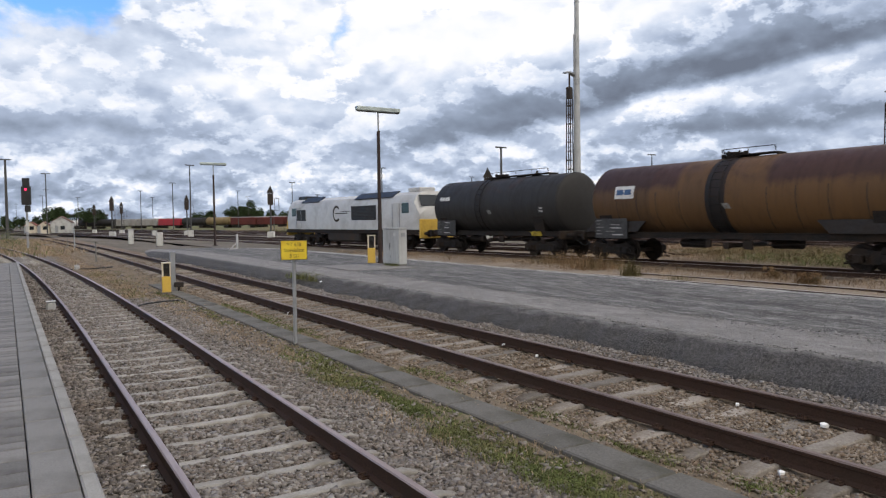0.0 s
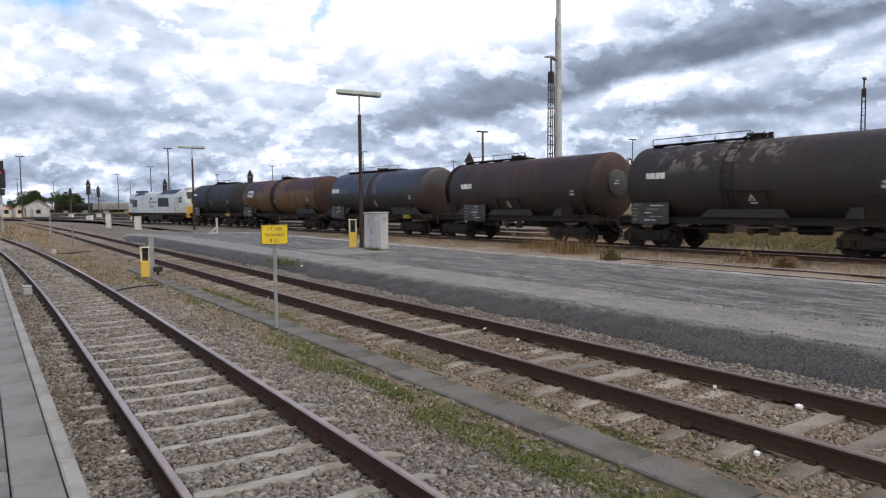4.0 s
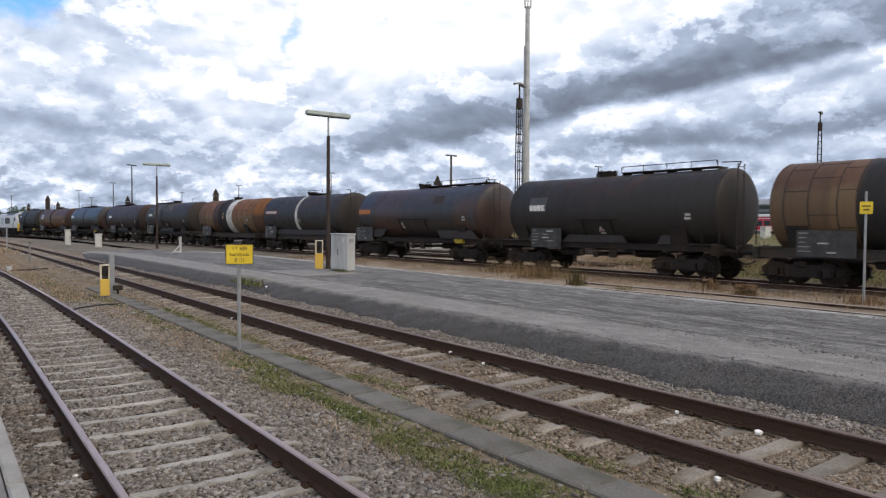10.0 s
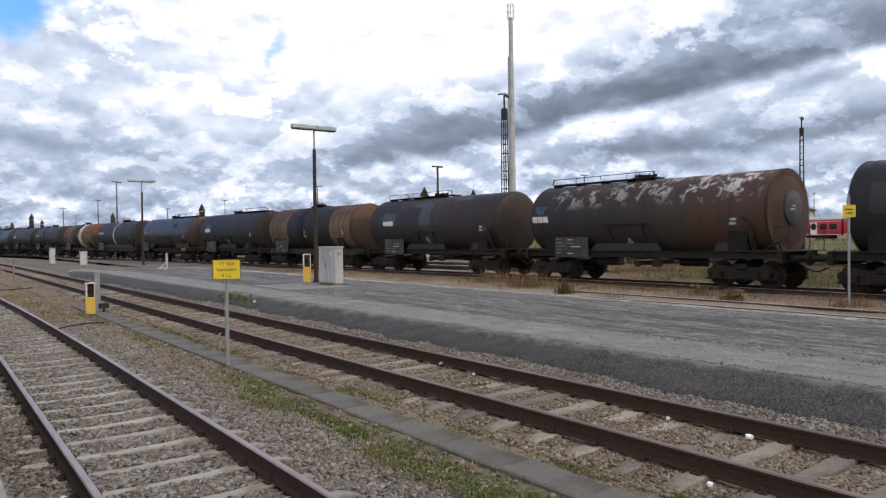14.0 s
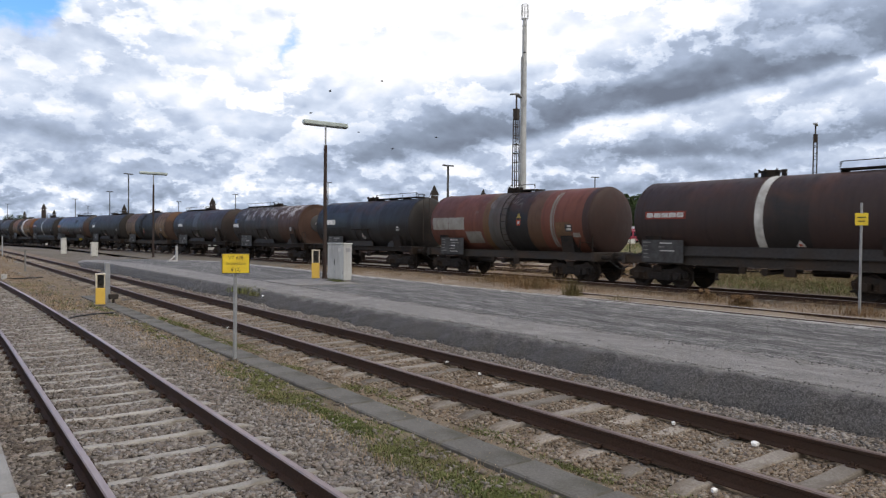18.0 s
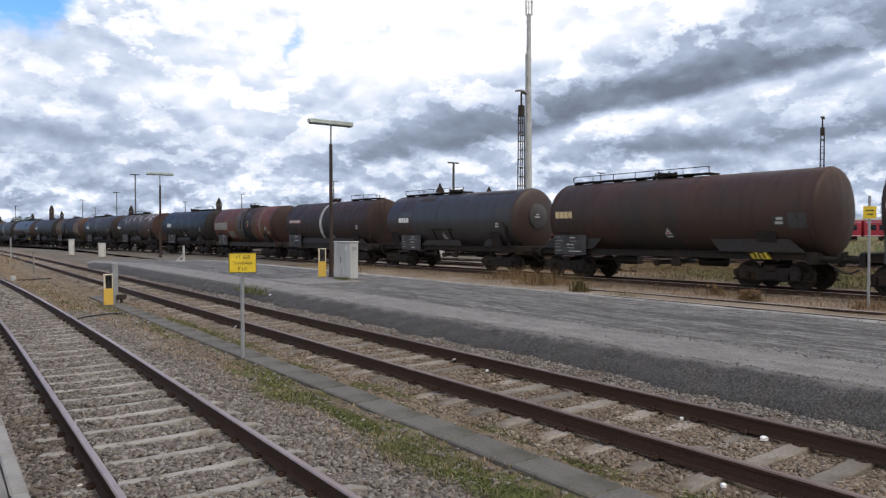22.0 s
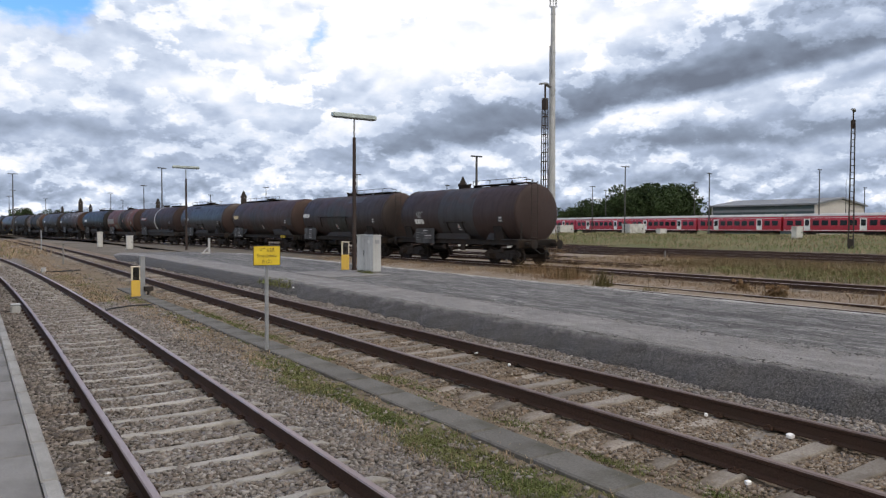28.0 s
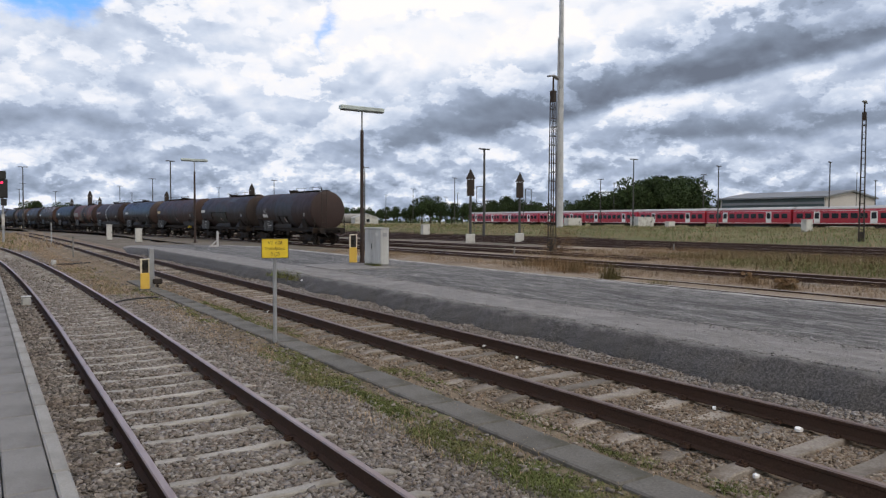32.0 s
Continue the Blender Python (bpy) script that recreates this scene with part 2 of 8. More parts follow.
def platform_mat(name):
    """Tar on the slope, a pale rolled strip, dark patched asphalt behind; the borders ragged."""
    m, nt, b = node_kit(name)
    tc = nt.nodes.new("ShaderNodeTexCoord")
    sep = nt.nodes.new("ShaderNodeSeparateXYZ")
    nt.links.new(tc.outputs["Object"], sep.inputs[0])
    vec = tex_coord(nt)
    grit = noise_tex(nt, vec, 70, 3, 0.7)
    chips = noise_tex(nt, vec, 30, 4, 0.8)
    wear = noise_tex(nt, tex_coord(nt, (1, 0.45, 1)), 3.2, 9, 0.72, 0.4)
    smear = noise_tex(nt, tex_coord(nt, (1.0, 0.16, 1)), 1.3, 7, 0.68, 0.6)
    edge = noise_tex(nt, tex_coord(nt, (1, 0.5, 1)), 4.0, 8, 0.7)
    across = op(nt, "ADD", sep.outputs[0], op(nt, "MULTIPLY", op(nt, "SUBTRACT", edge, 0.5), 0.75))
    tar = blend(nt, range_(nt, chips, 0.42, 0.62), (0.022, 0.0205, 0.0195), (0.085, 0.080, 0.077))
    tar = blend(nt, op(nt, "MULTIPLY", range_(nt, grit, 0.55, 0.63), 0.7), tar, (0.22, 0.208, 0.20))
    strip_ = blend(nt, range_(nt, wear, 0.36, 0.62), (0.125, 0.118, 0.112), (0.225, 0.214, 0.205))
    strip_ = blend(nt, op(nt, "MULTIPLY", range_(nt, chips, 0.56, 0.66), 0.65), strip_, (0.34, 0.33, 0.32))
    strip_ = blend(nt, op(nt, "MULTIPLY", range_(nt, chips, 0.42, 0.34), 0.7), strip_, (0.06, 0.057, 0.055))
    field = blend(nt, range_(nt, wear, 0.40, 0.60), (0.042, 0.040, 0.039), (0.118, 0.114, 0.111))
    field = blend(nt, op(nt, "MULTIPLY", range_(nt, chips, 0.52, 0.62), 0.9), field, (0.33, 0.318, 0.305))
    field = blend(nt, op(nt, "MULTIPLY", range_(nt, smear, 0.47, 0.58), 0.85), field, blend(nt, range_(nt, chips, 0.45, 0.68), (0.020, 0.0195, 0.019), (0.14, 0.135, 0.13)))
    scratch = noise_tex(nt, tex_coord(nt, (1.5, 0.22, 1)), 7.0, 7, 0.78, 0.5)
    field = blend(nt, op(nt, "MULTIPLY", range_(nt, scratch, 0.54, 0.62), 0.75), field, (0.34, 0.33, 0.318))
    field = blend(nt, op(nt, "MULTIPLY", range_(nt, scratch, 0.46, 0.38), 0.8), field, (0.030, 0.029, 0.028))
    field = blend(nt, op(nt, "MULTIPLY", range_(nt, across, 14.75, 14.95), range_(nt, wear, 0.38, 0.55)), field, (0.36, 0.35, 0.33))
    col = blend(nt, range_(nt, across, 8.34, 8.56), tar, strip_)
    col = blend(nt, range_(nt, across, 10.02, 10.16), col, field)
    nt.links.new(col, b.inputs["Base Color"])
    b.inputs["Roughness"].default_value = 0.93
    bump(nt, b, op(nt, "ADD", chips, op(nt, "MULTIPLY", wear, 1.2)), 0.9, 0.022)
    return m


def plain(name, c, rough=0.5, metal=0.0):
    return grainy(name, tuple(v * 0.9 for v in c), c, tuple(v * 0.78 for v in c), 40, 1.5, rough, metal, 0.08, 0.004)


def tank_paint(name, base, bands=(), rust=0.3, streak=0.5, gloss=0.5, rust_col=(0.085, 0.038, 0.025), patch=None, top=None, spec=0.23):
    """Old tank paint: bands along the barrel, a second tone on the crown, rust clouds, run-down streaks."""
    m, nt, b = node_kit(name)
    tc = nt.nodes.new("ShaderNodeTexCoord")
    sep = nt.nodes.new("ShaderNodeSeparateXYZ")
    nt.links.new(tc.outputs["Object"], sep.inputs[0])
    vec = tex_coord(nt, (1, 1, 1))
    run = tex_coord(nt, (0.7, 1.6, 0.12))
    cloud = noise_tex(nt, vec, 0.55, 6, 0.62, 0.6)
    mid = noise_tex(nt, vec, 2.4, 6, 0.65, 0.3)
    fin = noise_tex(nt, vec, 28, 3, 0.6)
    streaks = noise_tex(nt, run, 3.2, 5, 0.65)
    if bands:
        pos = op(nt, "ADD", range_(nt, sep.outputs[1], -9, 9, 0, 1), op(nt, "MULTIPLY", op(nt, "SUBTRACT", mid, 0.5), 0.003))
        cr = nt.nodes.new("ShaderNodeValToRGB")
        cr.color_ramp.interpolation = "CONSTANT"
        nt.links.new(pos, cr.inputs[0])
        el = cr.color_ramp.elements
        el[0].position, el[0].color = 0.0, (*base, 1)
        el.remove(el[1])
        for y, c in bands:
            e = el.new((y + 9) / 18)
            e.color = (*c, 1)
        col = cr.outputs[0]
    else:
        col = blend(nt, 0.0, base, base)
    if top:
        # (colour, height where it begins, stretch (y0, y1) that it leaves bare or None)
        tcol, tz, bare = top
        ragged = op(nt, "ADD", sep.outputs[2], op(nt, "MULTIPLY", op(nt, "SUBTRACT", op(nt, "ADD", op(nt, "MULTIPLY", mid, 0.6), op(nt, "MULTIPLY", streaks, 0.4)), 0.5), 0.9))
        over = range_(nt, ragged, tz - 0.16, tz + 0.16)
        if bare:
            over = op(nt, "MULTIPLY", over, op(nt, "ADD", range_(nt, sep.outputs[1], bare[1] - 0.12, bare[1] + 0.12), range_(nt, sep.outputs[1], bare[0] + 0.12, bare[0] - 0.12)))
        col = blend(nt, over, col, tcol)
    if patch:
        ptone, plo, phi, py0, py1, pz = patch
        flakes = range_(nt, noise_tex(nt, tex_coord(nt, (1, 1.2, 0.8)), 1.9, 7, 0.7, 0.5), plo, phi)
        inside = op(nt, "MULTIPLY", range_(nt, sep.outputs[1], py0, py0 + 0.5), range_(nt, sep.outputs[1], py1, py1 - 0.5))
        inside = op(nt, "MULTIPLY", inside, range_(nt, sep.outputs[2], pz, pz + 0.6))
        col = blend(nt, op(nt, "MULTIPLY", flakes, inside), col, ptone)
    # the rust mask spreads wider towards the crown, less towards the belly
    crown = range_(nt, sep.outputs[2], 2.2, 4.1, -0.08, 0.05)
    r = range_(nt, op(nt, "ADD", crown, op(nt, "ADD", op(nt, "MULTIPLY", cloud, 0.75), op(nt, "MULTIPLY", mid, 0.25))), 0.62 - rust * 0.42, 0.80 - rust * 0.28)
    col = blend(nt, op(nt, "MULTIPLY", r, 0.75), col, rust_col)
    # one plate course differs a little from the next
    course = nt.nodes.new("ShaderNodeTexWhiteNoise")
    course.noise_dimensions = "1D"
    nt.links.new(op(nt, "FLOOR", op(nt, "MULTIPLY", sep.outputs[1], 0.62), 0), course.inputs["W"])
    col = blend(nt, op(nt, "MULTIPLY", course.outputs["Value"], 0.35), col, (0.026, 0.022, 0.021))
    col = blend(nt, op(nt, "MULTIPLY", range_(nt, streaks, 0.5, 0.75), streak), col, (0.016, 0.015, 0.015))
    # scuffs down to grey primer
    scuff = noise_tex(nt, tex_coord(nt, (1, 0.8, 1.3)), 5.0, 8, 0.75, 0.4)
    col = blend(nt, op(nt, "MULTIPLY", range_(nt, scuff, 0.66, 0.72), 0.55), col, (0.12, 0.11, 0.105))
    col = blend(nt, op(nt, "MULTIPLY", range_(nt, fin, 0.35, 0.75), 0.25), col, (0.05, 0.047, 0.045))
    col = blend(nt, 1.0, col, (0.86, 0.85, 0.85), "MULTIPLY")
    nt.links.new(col, b.inputs["Base Color"])
    nt.links.new(range_(nt, op(nt, "ADD", op(nt, "MULTIPLY", mid, 0.5), op(nt, "MULTIPLY", streaks, 0.5)), 0.3, 0.7, gloss - 0.1, gloss + 0.2), b.inputs["Roughness"])
    b.inputs["Specular IOR Level"].default_value = spec
    bump(nt, b, mid, 0.12, 0.02)
    return m


ballast_grey = grainy("ballast_grey", (0.095, 0.082, 0.070), (0.23, 0.205, 0.18), (0.12, 0.097, 0.078), 30, 0.7, 0.95, 0, 0.9, 0.03)
ballast_brown = grainy("ballast_brown", (0.115, 0.089, 0.064), (0.25, 0.20, 0.15), (0.135, 0.094, 0.062), 30, 0.7, 0.95, 0, 0.9, 0.03)
dirt = grainy("trackside_dirt", (0.12, 0.093, 0.066), (0.21, 0.168, 0.122), (0.10, 0.078, 0.05), 22, 0.9, 0.97, 0, 0.8, 0.02)
stone_grey = stone_mix("stone_grey", ((0.095, 0.078, 0.066), (0.205, 0.188, 0.172), (0.150, 0.128, 0.112), (0.30, 0.282, 0.262), (0.185, 0.150, 0.128), (0.125, 0.112, 0.102), (0.245, 0.222, 0.20)))
stone_rusty = grainy("stone_rusty", (0.140, 0.122, 0.107), (0.235, 0.21, 0.187), (0.12, 0.096, 0.078), 40, 1.2, 0.9, 0, 0.3, 0.004, 0, 0.6)
crumb_mat = grainy("pale_crumbs", (0.15, 0.145, 0.14), (0.25, 0.24, 0.235), (0.12, 0.115, 0.11), 40, 1.2, 0.9, 0, 0.2, 0.003, 0, 0.6)
stone_brown = stone_mix("stone_brown", ((0.110, 0.082, 0.060), (0.215, 0.178, 0.142), (0.160, 0.118, 0.086), (0.29, 0.255, 0.215), (0.185, 0.130, 0.088), (0.135, 0.108, 0.084), (0.245, 0.208, 0.168)))
soil = grainy("soil_dry_grass", (0.190, 0.152, 0.115), (0.30, 0.25, 0.195), (0.150, 0.118, 0.088), 13, 0.35, 0.97, 0, 0.8, 0.05)
yard_soil = grainy("yard_gravel", (0.10, 0.085, 0.068), (0.18, 0.158, 0.13), (0.085, 0.07, 0.048), 9, 0.12, 0.96, 0, 0.8, 0.05)
platform_top_mat = platform_mat("worn_platform")
strip_concrete = speckled("strip_concrete", (0.135, 0.128, 0.122), (0.20, 0.19, 0.182), (0.33, 0.315, 0.305), (0.095, 0.09, 0.086))
paver_mat = grainy("paver", (0.125, 0.12, 0.116), (0.20, 0.193, 0.186), (0.105, 0.10, 0.096), 60, 3.0, 0.9, 0, 0.3, 0.004, 0.28)
kerb_mat = grainy("kerb_concrete", (0.15, 0.145, 0.14), (0.215, 0.21, 0.20), (0.125, 0.12, 0.115), 70, 1.6, 0.88, 0, 0.3, 0.004, 0.06)
edge_mat = grainy("kerb_edge", (0.22, 0.215, 0.20), (0.30, 0.29, 0.275), (0.18, 0.175, 0.165), 70, 1.6, 0.88, 0, 0.3, 0.004, 0.06)
sleeper_mat = grainy("sleeper_concrete", (0.245, 0.232, 0.21), (0.36, 0.345, 0.318), (0.20, 0.18, 0.153), 50, 3.0, 0.93, 0, 0.4, 0.006, 0.14)
sleeper_old = grainy("sleeper_old", (0.145, 0.125, 0.105), (0.27, 0.245, 0.215), (0.10, 0.078, 0.058), 40, 2.0, 0.95, 0, 0.5, 0.008, 0.45)
trough_mat = grainy("trough_concrete", (0.094, 0.088, 0.080), (0.152, 0.144, 0.132), (0.066, 0.064, 0.050), 34, 1.3, 0.95, 0, 0.6, 0.008, 0.07)
rail_side = grainy("rail_rust", (0.030, 0.017, 0.012), (0.066, 0.038, 0.027), (0.045, 0.03, 0.022), 60, 2.5, 0.85, 0.1, 0.3, 0.003)
rail_top = grainy("rail_head", (0.26, 0.205, 0.195), (0.36, 0.30, 0.288), (0.18, 0.130, 0.115), 30, 1.2, 0.5, 0.25, 0.05, 0.002, 0, 0, (1, 0.1, 1))
rail_dull = grainy("rail_head_dull", (0.14, 0.10, 0.085), (0.21, 0.16, 0.14), (0.09, 0.06, 0.05), 30, 1.2, 0.6, 0.3, 0.1, 0.002, 0, 0, (1, 0.1, 1))
galv = grainy("galvanised_steel", (0.26, 0.27, 0.28), (0.34, 0.35, 0.36), (0.22, 0.225, 0.23), 30, 3, 0.55, 0.4, 0.06, 0.002)
post_brown = grainy("weathered_steel_post", (0.030, 0.021, 0.019), (0.062, 0.043, 0.038), (0.05, 0.045, 0.042), 30, 2, 0.8, 0.1, 0.15, 0.003)
mast_grey = grainy("mast_grey", (0.38, 0.39, 0.40), (0.48, 0.49, 0.50), (0.30, 0.31, 0.32), 8, 0.7, 0.6, 0.2, 0.03, 0.002)
lattice_mat = grainy("lattice_steel", (0.030, 0.028, 0.026), (0.058, 0.052, 0.047), (0.055, 0.035, 0.024), 10, 0.8, 0.8, 0.1, 0.1, 0.003)
far_pole = grainy("far_pole", (0.06, 0.06, 0.06), (0.09, 0.09, 0.09), None, 5, 0.5, 0.8, 0.1, 0)
lamp_white = grainy("lamp_housing", (0.36, 0.42, 0.40), (0.45, 0.51, 0.49), (0.29, 0.33, 0.32), 20, 2, 0.55, 0, 0.05, 0.002)
lamp_dark = plain("lamp_underside", (0.07, 0.07, 0.07), 0.6)
cabinet_mat = grainy("cabinet_grey", (0.38, 0.39, 0.385), (0.45, 0.455, 0.45), (0.31, 0.31, 0.30), 20, 1.8, 0.75, 0, 0.08, 0.003, 0, 0, (1, 1, 0.35))
yellow_mat = grainy("yellow_paint", (0.56, 0.36, 0.055), (0.66, 0.44, 0.075), (0.45, 0.28, 0.05), 25, 2.5, 0.6, 0, 0.06, 0.002)
sign_yellow = grainy("sign_yellow", (0.68, 0.50, 0.02), (0.74, 0.56, 0.03), (0.60, 0.42, 0.02), 20, 5, 0.45, 0, 0.02, 0.001)
cream_mat = grainy("cream_paint", (0.56, 0.50, 0.38), (0.64, 0.58, 0.46), (0.48, 0.42, 0.3), 25, 2.5, 0.6, 0, 0.06, 0.002)
white_paint = grainy("white_paint", (0.70, 0.70, 0.68), (0.78, 0.78, 0.76), (0.6, 0.6, 0.57), 15, 1.2, 0.6, 0, 0.05, 0.002)
dirty_white = grainy("dirty_white", (0.42, 0.42, 0.40), (0.56, 0.56, 0.54), (0.28, 0.27, 0.25), 6, 1.2, 0.75, 0, 0.08, 0.002)
black_mat = plain("black_paint", (0.012, 0.012, 0.012), 0.55)
letter_dark = plain("dark_lettering", (0.09, 0.07, 0.01), 0.6)
litter_white = grainy("white_litter", (0.72, 0.72, 0.72), (0.84, 0.84, 0.83), (0.66, 0.66, 0.65), 30, 6, 0.7, 0, 0.3, 0.004)
under_black = grainy("grimy_underframe", (0.010, 0.009, 0.009), (0.026, 0.022, 0.02), (0.035, 0.024, 0.017), 14, 1.5, 0.85, 0, 0.25, 0.006)
frame_grime = grainy("grimy_frame", (0.022, 0.020, 0.019), (0.045, 0.04, 0.037), (0.05, 0.035, 0.026), 12, 1.2, 0.8, 0, 0.2, 0.005)
wheel_steel = grainy("wheel_steel", (0.016, 0.013, 0.012), (0.035, 0.028, 0.025), (0.05, 0.036, 0.028), 20, 3, 0.75, 0.3, 0.1, 0.003)
tread_steel = plain("tread_steel", (0.28, 0.27, 0.26), 0.35, 0.8)
placard = grainy("wagon_placard", (0.040, 0.040, 0.042), (0.07, 0.07, 0.072), (0.03, 0.028, 0.027), 12, 2, 0.75, 0, 0.08, 0.002)
stencil_dim = grainy("stencil_dim", (0.15, 0.15, 0.145), (0.26, 0.26, 0.25), (0.09, 0.088, 0.085), 25, 4, 0.8, 0, 0)
stencil = grainy("stencil_white", (0.36, 0.36, 0.35), (0.52, 0.52, 0.51), (0.22, 0.21, 0.2), 25, 4, 0.8, 0, 0)
logo_white = grainy("logo_white", (0.54, 0.54, 0.52), (0.68, 0.68, 0.66), (0.42, 0.41, 0.39), 14, 3, 0.7, 0, 0)
logo_orange = grainy("logo_orange", (0.34, 0.13, 0.04), (0.42, 0.17, 0.06), (0.24, 0.10, 0.04), 14, 3, 0.7, 0, 0)
logo_red = grainy("logo_red", (0.17, 0.034, 0.022), (0.23, 0.045, 0.03), (0.11, 0.026, 0.02), 14, 3, 0.7, 0, 0)
logo_blue = grainy("logo_blue", (0.05, 0.10, 0.20), (0.08, 0.14, 0.25), (0.05, 0.08, 0.14), 14, 3, 0.7, 0, 0)
stripe_yellow = grainy("grimy_yellow", (0.36, 0.27, 0.03), (0.48, 0.37, 0.05), (0.2, 0.15, 0.03), 14, 3, 0.7, 0, 0)
glass_dark = plain("dark_glass", (0.012, 0.015, 0.018), 0.08)
red_paint = grainy("railcar_red", (0.33, 0.010, 0.022), (0.39, 0.014, 0.028), (0.27, 0.012, 0.022), 3, 0.25, 0.4, 0, 0)
roof_grey = grainy("roof_grey", (0.34, 0.34, 0.34), (0.43, 0.43, 0.43), (0.28, 0.28, 0.28), 3, 0.3, 0.7, 0, 0)
leaf_mat = grainy("leaves", (0.022, 0.038, 0.014), (0.055, 0.082, 0.030), (0.018, 0.03, 0.012), 3.0, 0.25, 0.85, 0, 0, 0.01, 0, 0.35)
bark = grainy("bark", (0.05, 0.04, 0.03), (0.09, 0.07, 0.05), None, 10, 1, 0.95, 0, 0.5, 0.02)
grass_green = grainy("green_grass", (0.072, 0.092, 0.027), (0.132, 0.150, 0.052), (0.165, 0.150, 0.075), 3, 0.5, 0.9, 0, 0, 0.01, 0, 0.4)
grass_dry = grainy("dry_grass", (0.25, 0.185, 0.125), (0.38, 0.30, 0.21), (0.22, 0.155, 0.10), 3, 0.5, 0.95, 0, 0, 0.01, 0, 0.35)
weed_brown = grainy("brown_weeds", (0.14, 0.085, 0.045), (0.22, 0.14, 0.075), (0.10, 0.085, 0.04), 3, 0.5, 0.95, 0, 0, 0.01, 0, 0.35)
meadow = grainy("meadow", (0.070, 0.085, 0.030), (0.135, 0.128, 0.056), (0.17, 0.138, 0.078), 2.0, 0.07, 0.97, 0, 0.8, 0.1)
repair_grey = grainy("repair_grey", (0.15, 0.145, 0.13), (0.21, 0.20, 0.18), (0.11, 0.095, 0.08), 14, 1.5, 0.75, 0, 0.1, 0.003)
repair_pale = grainy("repair_pale", (0.20, 0.195, 0.18), (0.27, 0.262, 0.245), (0.15, 0.13, 0.11), 14, 1.5, 0.7, 0, 0.08, 0.003)
repair_dark = grainy("repair_dark", (0.028, 0.024, 0.022), (0.046, 0.040, 0.036), (0.05, 0.035, 0.027), 10, 1.2, 0.7, 0, 0.1, 0.003)
logo_cream = grainy("logo_cream", (0.50, 0.40, 0.22), (0.62, 0.50, 0.29), (0.36, 0.28, 0.16), 14, 3, 0.7, 0, 0)
repair_ochre = grainy("repair_ochre", (0.10, 0.058, 0.03), (0.15, 0.09, 0.05), (0.06, 0.035, 0.025), 10, 1.0, 0.75, 0, 0.1, 0.003)
weed_straw = grainy("straw_weeds", (0.17, 0.115, 0.070), (0.28, 0.205, 0.135), (0.13, 0.09, 0.055), 3, 0.5, 0.95, 0, 0, 0.01, 0, 0.35)
weed_olive = grainy("olive_weeds", (0.075, 0.070, 0.028), (0.13, 0.115, 0.05), (0.13, 0.09, 0.05), 3, 0.5, 0.95, 0, 0, 0.01, 0, 0.35)
# rusty heads, the sky's reflection painted in as a pale base colour
rail_sheen = grainy("rail_head_sheen", (0.34, 0.31, 0.28), (0.44, 0.40, 0.37), (0.26, 0.21, 0.18), 30, 1.2, 0.6, 0.2, 0.1, 0.002, 0, 0, (1, 0.1, 1))

skirt_grey = grainy("skirt_grey", (0.020, 0.0185, 0.0185), (0.039, 0.036, 0.036), (0.032, 0.025, 0.021), 10, 1.0, 0.75, 0, 0.15, 0.004)
bluish_patch = grainy("bluish_patch", (0.062, 0.066, 0.078), (0.095, 0.10, 0.115), (0.045, 0.045, 0.05), 8, 1.2, 0.6, 0, 0.08, 0.003)
slate_patch = grainy("slate_patch", (0.040, 0.040, 0.043), (0.062, 0.062, 0.066), (0.032, 0.029, 0.028), 10, 1.4, 0.6, 0, 0.08, 0.003)
hazard_yellow = grainy("hazard_yellow", (0.24, 0.18, 0.05), (0.32, 0.25, 0.075), (0.16, 0.12, 0.05), 14, 3, 0.7, 0, 0)
hazard_red = grainy("hazard_red", (0.30, 0.06, 0.035), (0.38, 0.08, 0.05), (0.2, 0.05, 0.03), 14, 3, 0.7, 0, 0)

